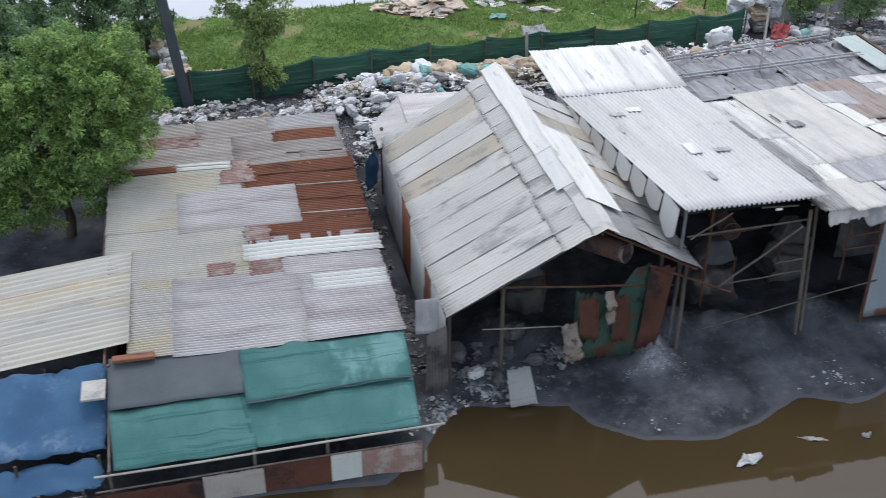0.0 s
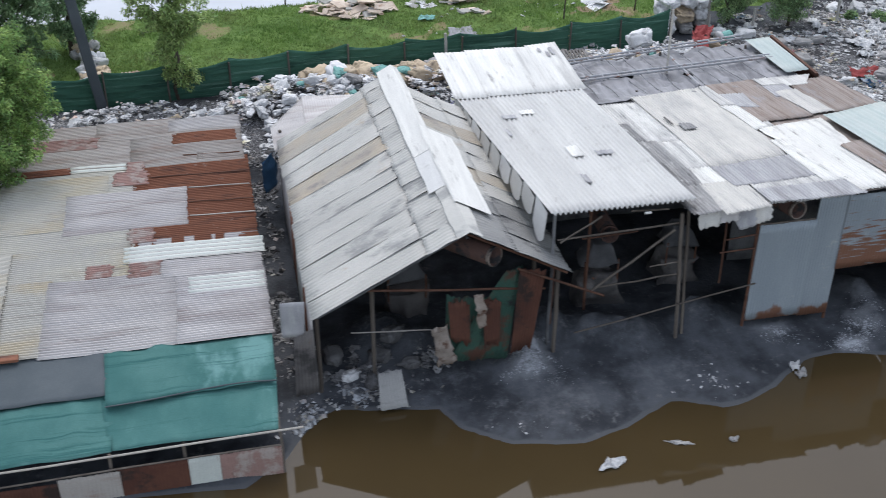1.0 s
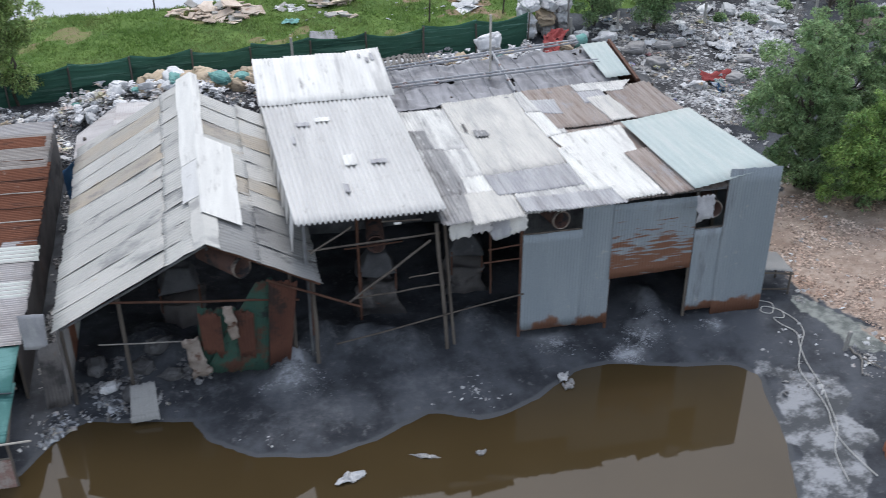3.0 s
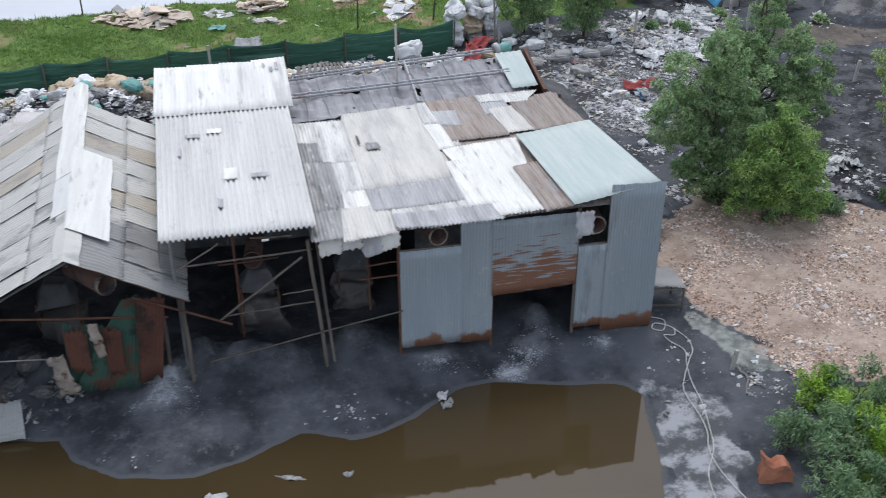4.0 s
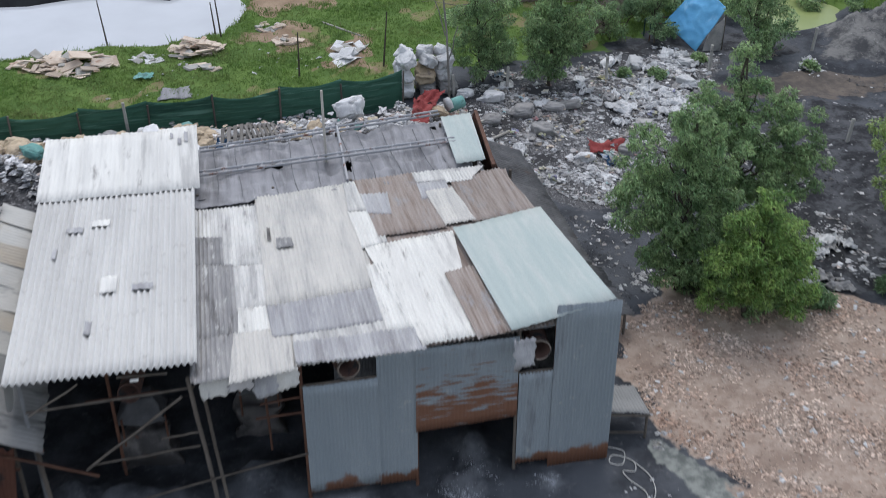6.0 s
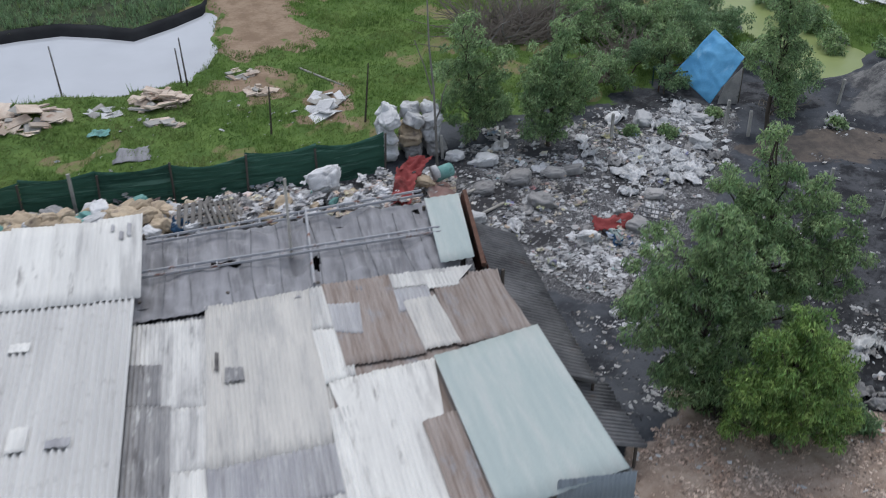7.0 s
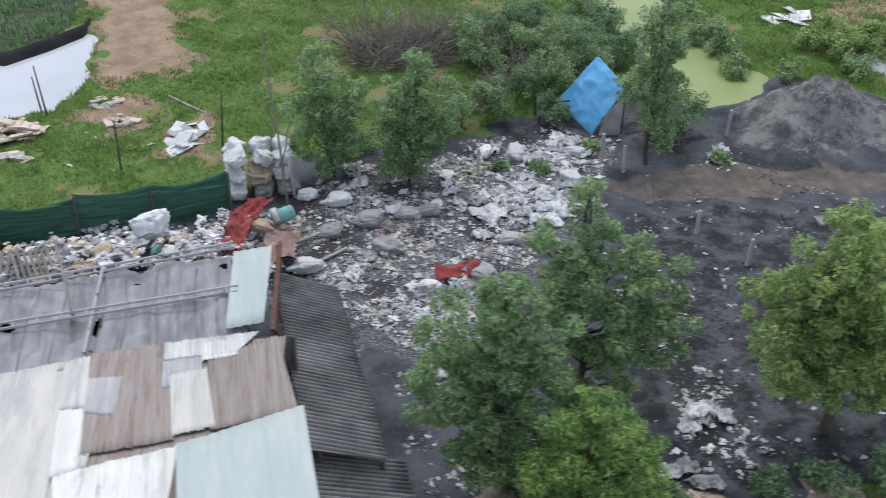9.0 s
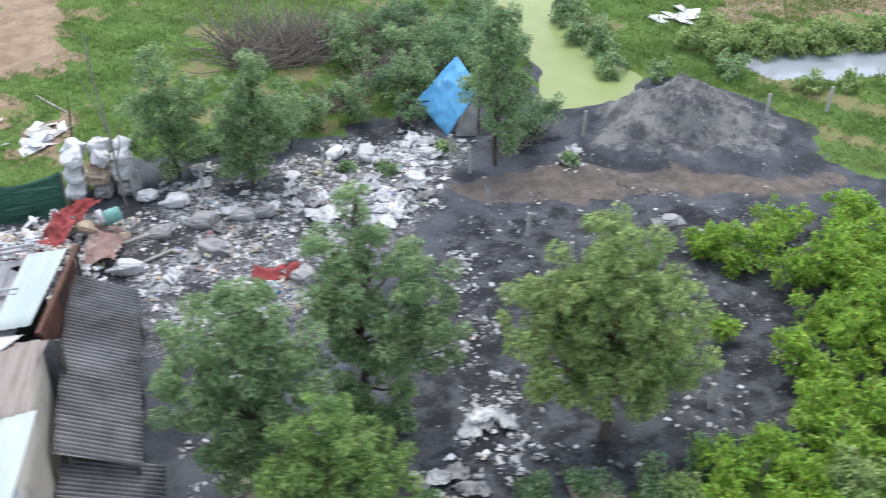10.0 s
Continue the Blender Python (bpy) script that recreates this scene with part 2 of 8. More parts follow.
M["dirty_white"] = surface("dirty_white_sheet", (0.6, 0.595, 0.57), (0.5, 0.495, 0.48), 0.9, 0.8, c3=(0.36, 0.355, 0.35), amount=0.34, c3_scale=0.9, edge=0.3, stretch=(5, 0.4, 1), vary=0.06, c4=(0.2, 0.2, 0.2), amount4=0.17, c4_scale=1.8, stretch4=(3, 0.6, 1))
M["sooty_sheet"] = surface("sooty_roof_sheet", (0.15, 0.15, 0.155), (0.24, 0.24, 0.245), 1.2, 0.85, c3=(0.09, 0.09, 0.09), amount=0.36, c3_scale=1.0, edge=0.3, stretch=(5, 0.35, 1), vary=0.08, c4=(0.42, 0.42, 0.42), amount4=0.18, c4_scale=1.8, stretch4=(4, 0.6, 1))
M["grey_sheet"] = surface("grey_sheet", (0.325, 0.325, 0.342), (0.414, 0.414, 0.42), 1.0, 0.75, c3=(0.224, 0.218, 0.224), amount=0.3, edge=0.3, stretch=(4, 0.3, 1), vary=0.1, c4=(0.538, 0.538, 0.526), amount4=0.12, c4_scale=1.8, stretch4=(3, 0.6, 1))
M["brown_sheet"] = surface("rusting_brown_sheet", (0.27, 0.225, 0.2), (0.34, 0.3, 0.275), 1.6, 0.85, c3=(0.2, 0.155, 0.13), amount=0.36, c3_scale=1.2, edge=0.2, stretch=(7, 0.3, 1), vary=0.1, c4=(0.3, 0.3, 0.31), amount4=0.22, c4_scale=1.0, stretch4=(2.5, 0.8, 1))
M["green_sheet"] = surface("pale_green_sheet", (0.33, 0.39, 0.38), (0.38, 0.43, 0.41), 0.8, 0.6, c3=(0.44, 0.46, 0.445), amount=0.25, c3_scale=0.8, edge=0.3, stretch=(3, 0.3, 1), vary=0.015)
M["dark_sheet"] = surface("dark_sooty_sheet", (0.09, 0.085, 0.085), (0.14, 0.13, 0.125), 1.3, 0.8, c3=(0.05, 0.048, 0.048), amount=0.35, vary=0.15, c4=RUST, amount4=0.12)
M["cream"] = surface("cream_painted_sheet", (0.442, 0.428, 0.373), (0.396, 0.386, 0.354), 0.7, 0.75, c3=(0.423, 0.359, 0.244), amount=0.3, c3_scale=0.5, edge=0.3, stretch=(0.5, 1, 1), vary=0.06, c4=(0.248, 0.225, 0.193), amount4=0.13, c4_scale=2.2, stretch4=(0.35, 2, 1))
M["pale_sheet"] = surface("pale_galvanised_sheet", (0.484, 0.465, 0.451), (0.409, 0.395, 0.395), 0.9, 0.65, metal=0.05, c3=(0.326, 0.302, 0.293), amount=0.32, c3_scale=0.8, edge=0.3, stretch=(0.35, 1.5, 1), vary=0.07, c4=(0.251, 0.209, 0.191), amount4=0.14, c4_scale=1.6, stretch4=(0.3, 2.5, 1))
M["mint_sheet"] = surface("mint_white_sheet", (0.55, 0.58, 0.54), (0.5, 0.53, 0.5), 1.0, 0.6, c3=(0.4, 0.4, 0.37), amount=0.15, vary=0.05)
M["rust_sheet"] = surface("rusted_sheet", (0.17, 0.07, 0.042), (0.23, 0.1, 0.06), 1.2, 0.85, c3=(0.1, 0.048, 0.035), amount=0.3, c3_scale=1.2, stretch=(0.4, 1.6, 1), vary=0.1, c4=(0.3, 0.22, 0.18), amount4=0.12)
M["rust_pink"] = surface("faded_rust_sheet", (0.31, 0.2, 0.175), (0.25, 0.155, 0.135), 1.6, 0.85, c3=(0.36, 0.31, 0.28), amount=0.38, c3_scale=1.6, vary=0.1, c4=(0.14, 0.07, 0.05), amount4=0.2)
M["blue_grey_wall"] = surface("blue_grey_wall_sheet", (0.245, 0.283, 0.312), (0.3, 0.336, 0.362), 0.9, 0.55, metal=0.1, c3=(0.2, 0.22, 0.24), amount=0.25, c3_scale=0.9, stretch=(1.2, 1, 0.25), vary=0.06, c4=(0.38, 0.39, 0.39), amount4=0.1)
M["steel"] = surface("dull_steel", (0.26, 0.27, 0.29), (0.34, 0.34, 0.35), 3.0, 0.6, metal=0.2, c3=RUST, amount=0.25, c3_scale=3)
M["wood"] = surface("grey_weathered_wood", (0.085, 0.072, 0.062), (0.14, 0.122, 0.105), 4.0, 0.9, stretch=(1, 1, 0.2), vary=0.25)
M["rust_bar"] = surface("rusty_bar", (0.075, 0.036, 0.025), (0.12, 0.06, 0.04), 4.0, 0.85, vary=0.2)
M["pale_bar"] = surface("pale_bamboo_pole", (0.42, 0.4, 0.36), (0.33, 0.31, 0.28), 4.0, 0.8, vary=0.15)
M["teal_net"] = surface("teal_shade_net", (0.05, 0.135, 0.128), (0.078, 0.178, 0.166), 0.9, 0.9, c3=(0.13, 0.26, 0.25), amount=0.25, c3_scale=0.6, stretch=(1, 0.5, 1), vary=0.05, bump=0.3, bump_scale=90, c4=(0.035, 0.11, 0.105), amount4=0.3, c4_scale=1.5, stretch4=(0.12, 3.5, 1), spec=0.1)
M["dark_net"] = surface("dark_grey_net", (0.07, 0.085, 0.095), (0.09, 0.105, 0.115), 1.0, 0.85, vary=0.05, bump=0.3, bump_scale=90)
M["blue_tarp"] = surface("blue_tarpaulin", (0.027, 0.075, 0.15), (0.045, 0.11, 0.2), 0.9, 0.8, c3=(0.1, 0.16, 0.24), amount=0.2, vary=0.05)
M["sky_tarp"] = surface("bright_blue_tarpaulin", (0.085, 0.32, 0.58), (0.12, 0.38, 0.64), 0.8, 0.5, c3=(0.2, 0.45, 0.68), amount=0.2, c3_scale=2.0, vary=0.03, bump=0.5, bump_scale=5)
M["grey_tarp"] = surface("sooty_grey_tarpaulin", (0.2, 0.2, 0.213), (0.275, 0.275, 0.29), 0.9, 0.6, c3=(0.13, 0.13, 0.138), amount=0.34, c3_scale=1.2, edge=0.3, vary=0.05, bump=0.5, bump_scale=5, stretch=(3.5, 0.35, 1), c4=(0.36, 0.36, 0.37), amount4=0.14, c4_scale=1.6, stretch4=(4, 0.3, 1))
M["fence_net"] = surface("dark_green_fence_net", (0.0405, 0.119, 0.081), (0.0567, 0.155, 0.108), 0.8, 0.8, c3=(0.0243, 0.0743, 0.054), amount=0.3, stretch=(0.2, 1, 2), bump=0.4, bump_scale=50, vary=0.1, c4=(0.115, 0.23, 0.176), amount4=0.3, c4_scale=3.0, stretch4=(0.05, 1, 4.5))
M["concrete"] = surface("old_concrete", (0.32, 0.31, 0.29), (0.4, 0.39, 0.36), 3.0, 0.9, c3=(0.2, 0.2, 0.19), amount=0.25, vary=0.1)
M["bark"] = surface("dark_bark", (0.06, 0.048, 0.038), (0.1, 0.085, 0.07), 5.0, 0.95, stretch=(1, 1, 0.3), vary=0.1, bump=0.5)
M["leaf"] = surface("leaf", (0.16, 0.26, 0.125), (0.325, 0.44, 0.215), 1.9, 0.5, island=True, vary=0.55, through_light=0.45, bump=0, grain=0.05, hue_vary=0.02)
M["leaf_light"] = surface("leaf_light", (0.21, 0.305, 0.11), (0.36, 0.46, 0.18), 1.9, 0.5, island=True, vary=0.55, through_light=0.45, bump=0, grain=0.05, hue_vary=0.02)
M["leaf_young"] = surface("leaf_young", (0.15, 0.255, 0.09), (0.31, 0.45, 0.14), 1.9, 0.5, island=True, vary=0.55, through_light=0.45, bump=0, grain=0.05, hue_vary=0.02)
M["leaf_dark"] = surface("leaf_dark", (0.12, 0.205, 0.105), (0.23, 0.34, 0.17), 1.9, 0.5, island=True, vary=0.5, through_light=0.42, bump=0, grain=0.05, hue_vary=0.02)
M["leaf_bright"] = surface("leaf_bright", (0.17, 0.31, 0.04), (0.31, 0.47, 0.07), 1.9, 0.5, island=True, vary=0.5, through_light=0.42, bump=0, grain=0.05, hue_vary=0.02)
M["grass"] = surface("grass_blade", (0.14, 0.245, 0.058), (0.195, 0.3, 0.08), 0.5, 0.7, c3=(0.24, 0.25, 0.11), amount=0.32, c3_scale=0.35, edge=0.35, island=True, vary=0.22, through_light=0.4, bump=0, grain=0.05, c4=(0.095, 0.17, 0.045), amount4=0.3, c4_scale=0.6)
M["dry_twig"] = surface("dry_twig", (0.17, 0.145, 0.12), (0.25, 0.215, 0.185), 2.0, 0.9, vary=0.1)
M["sack_white"] = surface("white_woven_sack", (0.607, 0.607, 0.607), (0.497, 0.506, 0.515), 3.0, 0.75, c3=(0.331, 0.331, 0.331), amount=0.24, c3_scale=3.2, vary=0.2, bump=0.6, bump_scale=9)
M["sack_tan"] = surface("tan_woven_sack", (0.5, 0.4, 0.28), (0.4, 0.325, 0.235), 3.0, 0.75, c3=(0.24, 0.19, 0.15), amount=0.24, c3_scale=3.2, vary=0.2, bump=0.6, bump_scale=9)
M["sack_teal"] = surface("teal_woven_sack", (0.12, 0.3, 0.275), (0.19, 0.37, 0.34), 3.0, 0.75, c3=(0.08, 0.17, 0.155), amount=0.24, c3_scale=3.2, vary=0.2, bump=0.6, bump_scale=9)
M["sack_grey"] = surface("grey_woven_sack", (0.25, 0.25, 0.25), (0.34, 0.33, 0.32), 3.0, 0.75, c3=(0.14, 0.14, 0.14), amount=0.24, c3_scale=3.2, vary=0.2, bump=0.6, bump_scale=9)
M["old_rag"] = surface("dirty_rag", (0.22, 0.18, 0.15), (0.3, 0.26, 0.23), 2.5, 0.9, c3=(0.1, 0.055, 0.04), amount=0.35, c3_scale=3.0, vary=0.15, bump=0.5, bump_scale=9)
M["red_cloth"] = surface("faded_red_cloth", (0.21, 0.037, 0.037), (0.295, 0.068, 0.064), 1.5, 0.85, vary=0.06, c3=(0.12, 0.028, 0.026), amount=0.34, bump=0.5, bump_scale=9)
M["black_liner"] = surface("black_plastic_liner", (0.012, 0.013, 0.015), (0.022, 0.024, 0.026), 1.0, 0.85, vary=0.05, spec=0.1)
# soot, with its grey raised to put the interior haze into the colour
M["soot"] = surface("haze_lifted_soot", (0.115, 0.119, 0.127), (0.225, 0.23, 0.24), 1.3, 0.95, vary=0.2, c3=(0.05, 0.05, 0.052), amount=0.3, c3_scale=1.0, edge=0.3)
M["painted_green"] = surface("flaking_green_paint", (0.03, 0.075, 0.058), (0.045, 0.095, 0.07), 2.0, 0.85, c3=(0.09, 0.045, 0.032), amount=0.36, c3_scale=1.6, vary=0.05, c4=(0.02, 0.022, 0.022), amount4=0.25, c4_scale=1.3)
M["brick_orange"] = surface("orange_clay", (0.37, 0.15, 0.09), (0.3, 0.12, 0.07), 2.0, 0.9, vary=0.1, c3=(0.2, 0.1, 0.07), amount=0.3, c3_scale=2.5)
M["board"] = surface("broken_plaster_board", (0.45, 0.36, 0.285), (0.58, 0.5, 0.42), 2.0, 0.9, c3=(0.36, 0.24, 0.18), amount=0.25, c3_scale=1.5, vary=0.25)
M["clod"] = surface("black_ash_clod", (0.045, 0.046, 0.05), (0.085, 0.087, 0.092), 1.2, 0.95, island=True, vary=0.5, bump=0, c3=(0.13, 0.13, 0.135), amount=0.2, c3_scale=1.5)
M["litter"] = surface("mixed_litter", (0.34, 0.34, 0.344), (0.221, 0.225, 0.23), 1.4, 0.8, island=True, vary=0.6, bump=0, c3=(0.136, 0.132, 0.128), amount=0.3, c3_scale=0.7, edge=0.3, c4=(0.34, 0.289, 0.23), amount4=0.2, c4_scale=2.5, hue_vary=0.05)
M["litter_white"] = surface("white_litter", (0.491, 0.499, 0.507), (0.38, 0.38, 0.38), 0.8, 0.75, island=True, vary=0.35, bump=0)
M["litter_tint"] = surface("coloured_litter", (0.45, 0.34, 0.22), (0.22, 0.33, 0.42), 3.0, 0.75, island=True, vary=0.4, bump=0, hue_vary=0.12)
M["gravel"] = surface("broken_brick_gravel", (0.34, 0.235, 0.18), (0.5, 0.41, 0.345), 0.8, 0.9, island=True, vary=0.6, bump=0)
M["tan_cement"] = surface("tan_stained_cement_sheet", (0.42, 0.37, 0.3), (0.38, 0.36, 0.32), 1.2, 0.9, c3=(0.28, 0.26, 0.24), amount=0.25, c3_scale=1.1, stretch=(0.3, 1, 1), vary=0.06)
M["strip_sheet"] = surface("dark_sooty_roof_sheet", (0.13, 0.13, 0.135), (0.23, 0.228, 0.228), 1.0, 0.75, c3=(0.0633, 0.0633, 0.0655), amount=0.34, c3_scale=0.7, edge=0.3, vary=0.14, c4=(0.2, 0.14, 0.11), amount4=0.07, c4_scale=1.2)
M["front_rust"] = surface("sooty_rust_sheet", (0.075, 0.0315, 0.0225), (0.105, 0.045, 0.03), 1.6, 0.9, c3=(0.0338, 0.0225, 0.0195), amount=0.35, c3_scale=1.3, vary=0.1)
M["spill"] = surface("pale_flake", (0.351, 0.365, 0.392), (0.243, 0.257, 0.27), 2.0, 0.9, island=True, vary=0.5, bump=0)
M["hose"] = surface("white_hose", (0.5, 0.5, 0.48), (0.42, 0.42, 0.4), 3.0, 0.6, vary=0.05)
M["bag_white"] = surface("crumpled_white_plastic", (0.526, 0.534, 0.542), (0.434, 0.434, 0.441), 2.0, 0.6, island=True, vary=0.3, bump=0)
M["bag_mixed"] = surface("crumpled_mixed_plastic", (0.45, 0.45, 0.45), (0.3, 0.3, 0.305), 2.0, 0.7, island=True, vary=0.55, bump=0, c3=(0.46, 0.39, 0.3), amount=0.3, c3_scale=1.4, hue_vary=0.06)
M["duct_rust"] = surface("sooty_rust_duct", (0.075, 0.045, 0.038), (0.11, 0.06, 0.048), 2.5, 0.85, c3=SOOT, amount=0.4, c3_scale=2.5)
M["bag_heap"] = surface("crumpled_refuse_plastic", (0.62, 0.62, 0.62), (0.44, 0.44, 0.45), 1.6, 0.65, island=True, vary=0.4, bump=0, c3=(0.54, 0.45, 0.34), amount=0.36, c3_scale=0.9, hue_vary=0.05, c4=(0.22, 0.23, 0.25), amount4=0.24, c4_scale=2.2)
M["mottled_sheet"] = surface("mottled_grey_sheet", (0.2, 0.2, 0.205), (0.32, 0.315, 0.31), 1.6, 0.8, c3=(0.13, 0.125, 0.125), amount=0.3, c3_scale=1.2, stretch=(4, 0.5, 1), vary=0.08, c4=(0.5, 0.5, 0.49), amount4=0.24, c4_scale=1.6, stretch4=(4, 0.6, 1))
M["dirty_pale"] = surface("dirty_pale_sheet", (0.36, 0.335, 0.31), (0.44, 0.415, 0.385), 0.9, 0.75, c3=(0.25, 0.215, 0.19), amount=0.36, c3_scale=0.9, edge=0.3, stretch=(0.3, 2, 1), vary=0.08, c4=(0.22, 0.12, 0.085), amount4=0.16, c4_scale=1.4, stretch4=(0.35, 2.5, 1))
M["grey_wood"] = surface("pale_grey_wood", (0.163, 0.153, 0.139), (0.224, 0.211, 0.194), 4.0, 0.9, stretch=(1, 1, 0.3), vary=0.2)
M["bag_soot"] = surface("sooty_crumpled_plastic", (0.2, 0.2, 0.205), (0.11, 0.11, 0.115), 2.0, 0.8, island=True, vary=0.6, bump=0, c3=(0.3, 0.29, 0.28), amount=0.18, c3_scale=3.0)


def wall_mat(name, z_lo, z_hi, bands):
    """Blue-grey sheet whose lower edge, or bands across it, has rusted."""
    m = surface(name, (0.245, 0.283, 0.312), (0.3, 0.336, 0.362), 0.9, 0.55, metal=0.1, c3=(0.2, 0.22, 0.24), amount=0.25, c3_scale=0.9, stretch=(1.2, 1, 0.25), vary=0.05, c4=(0.38, 0.39, 0.39), amount4=0.1)
    N, L = m.node_tree.nodes, m.node_tree.links
    bsdf = N["Principled BSDF"]
    old = bsdf.inputs["Base Color"].links[0].from_socket
    tc = N.new("ShaderNodeTexCoord")
    nz = N.new("ShaderNodeTexNoise")
    nz.inputs["Scale"].default_value, nz.inputs["Detail"].default_value = 2.2, 6.0
    mp = N.new("ShaderNodeVectorMath")
    mp.operation = "MULTIPLY"
    mp.inputs[1].default_value = (0.8, 1.0, 7.0 if bands else 0.6)
    L.new(tc.outputs["Object"], mp.inputs[0])
    L.new(mp.outputs[0], nz.inputs["Vector"])
    sep = N.new("ShaderNodeSeparateXYZ")
    L.new(tc.outputs["Object"], sep.inputs[0])
    r = N.new("ShaderNodeMapRange")
    r.inputs["From Min"].default_value, r.inputs["From Max"].default_value = z_lo, z_hi
    r.inputs["To Min"].default_value, r.inputs["To Max"].default_value = 0.26 if bands else 0.36, -0.12 if bands else -0.25
    L.new(sep.outputs["Z"], r.inputs["Value"])
    add = N.new("ShaderNodeMath")
    L.new(nz.outputs["Fac"], add.inputs[0])
    L.new(r.outputs[0], add.inputs[1])
    st = N.new("ShaderNodeMapRange")
    st.interpolation_type = "SMOOTHSTEP"
    st.inputs["From Min"].default_value, st.inputs["From Max"].default_value = 0.5, 0.62
    L.new(add.outputs[0], st.inputs["Value"])
    mx = N.new("ShaderNodeMix")
    mx.data_type = "RGBA"
    L.new(st.outputs[0], mx.inputs[0])
    L.new(old, mx.inputs[6])
    mx.inputs[7].default_value = (0.2, 0.1, 0.065, 1)
    L.new(mx.outputs[2], bsdf.inputs["Base Color"])
    return m


M["wall_rusty"] = wall_mat("rust_footed_wall_sheet", 0.3, 1.0, False)
M["wall_banded"] = wall_mat("rust_banded_wall_sheet", 1.7, 3.4, True)
M["rim"] = surface("worn_duct_rim", (0.2, 0.165, 0.14), (0.3, 0.25, 0.215), 3.0, 0.8, c3=SOOT, amount=0.45, c3_scale=3, vary=0.1)


def water(name, c, rough, label, rect, z, ripple=0.02, tint=None, ior=1.33):
    m = bpy.data.materials.new(name)
    m.use_nodes = True
    N, L = m.node_tree.nodes, m.node_tree.links
    b = N["Principled BSDF"]
    b.inputs["Base Color"].default_value = (*c, 1)
    b.inputs["Roughness"].default_value = rough
    b.inputs["IOR"].default_value = ior
    nz = N.new("ShaderNodeTexNoise")
    nz.inputs["Scale"].default_value, nz.inputs["Detail"].default_value = 1.6, 3.0
    tc = N.new("ShaderNodeTexCoord")
    L.new(tc.outputs["Object"], nz.inputs["Vector"])
    bp = N.new("ShaderNodeBump")
    bp.inputs["Strength"].default_value, bp.inputs["Distance"].default_value = ripple, 0.05
    L.new(nz.outputs["Fac"], bp.inputs["Height"])
    L.new(bp.outputs[0], b.inputs["Normal"])
    mx = N.new("ShaderNodeMix")
    mx.data_type = "RGBA"
    mx.inputs[6].default_value = (*c, 1)
    mx.inputs[7].default_value = (*(tint or [v * 0.7 for v in c]), 1)
    n2 = N.new("ShaderNodeTexNoise")
    n2.inputs["Scale"].default_value, n2.inputs["Detail"].default_value = (0.35, 4.0) if tint is None else (0.9, 7.0)
    L.new(tc.outputs["Object"], n2.inputs["Vector"])
    L.new(n2.outputs["Fac"], mx.inputs[0])
    L.new(mx.outputs[2], b.inputs["Base Color"])
    x0, y0, x1, y1 = rect
    ob = mesh_ob("water", [(x0, y0, z), (x1, y0, z), (x1, y1, z), (x0, y1, z)], [(0, 1, 2, 3)], m)
    return tagged(ob, label, "water", kind="structure")


# ---- ground ----
POND = [(-80, -2.4), (-26, -2.4), (-16.4, -2.9), (-15.5, -2.2), (-15.0, -1.45), (-14.3, -0.8), (-13.2, -1.0), (-11.9, -1.25), (-11.56, -2.0), (-10.6, -2.72), (-8.9, -3.06), (-7.7, -2.7), (-6.5, -2.04), (-5.4, -2.5), (-4.7, -2.42), (-3.8, -2.0), (-2.7, -1.22), (-1.8, -1.1), (-0.5, -1.55), (0.3, -1.7), (1.1, -1.85), (1.5, -2.3), (1.27, -3.5), (1.05, -4.75), (0.5, -6.5), (0, -9), (0, -80), (-80, -80)]
FAR_POND = [(-40, 25), (-12, 25.6), (-9.2, 26.0), (-6.9, 25.9), (-4.9, 26.6), (-4.0, 28.2), (-3.85, 30.5), (-4.05, 32.7), (-6.7, 30.5), (-9.5, 31.6), (-12.5, 31.0), (-40, 33)]
CHANNEL = [(16.4, 60), (16.7, 33), (17.2, 30.8), (17.1, 28.7), (17.3, 25), (17.0, 22.4), (19.1, 21.9), (20.0, 24.0), (19.4, 28.3), (18.9, 32), (19.5, 60)]
SIDE_POND = [(24.7, 25.2), (30.3, 24.9), (50, 24), (50, 20), (29.1, 22.6), (25.2, 22.9)]
PATHWAY = [(-4.1, 60), (-3.8, 35), (-3.6, 30), (-3.4, 28.4), (-2.4, 27.8), (-1.2, 28.3), (-0.1, 28.4), (0.1, 30), (-0.4, 34.6), (0.6, 60)]
BARE = [(-1.0, 22.0), (0.6, 22.0), (0.9, 24.0), (0.4, 25.0), (-0.8, 24.2)]
BARE_WEST = [(-3.5, 24.4), (-1.9, 24.0), (-1.5, 25.6), (-2.2, 26.6), (-3.5, 26.2)]
RUBBLE = [(3.7, 1.7), (3.95, 3.1), (4.7, 5.2), (6.2, 5.9), (8.3, 4.8), (13.6, 4.2), (13.6, -3.3), (8, -3.2), (5.6, -2.7), (5.0, -1.5), (3.95, 0.3)]
ROAD = [(12.0, 17.3), (15.4, 18.2), (18, 17.2), (24, 15.9), (23, 14.8), (19, 15.6), (13, 16.2)]
SOIL_FAR = [(24.0, 28.0), (29, 27.6), (36, 27.4), (36, 29.6), (29, 30.2), (25.2, 29.6)]
SPOIL = [(17.2, 18.9), (18.6, 21.4), (21.4, 21.8), (23.6, 19.8), (22.8, 17.6), (19.0, 17.9)]
ASH_BANK = [(1.5, -2.4), (2.6, -1.9), (3.0, -3.5), (2.3, -6.5), (0.6, -7), (1.1, -4.5)]
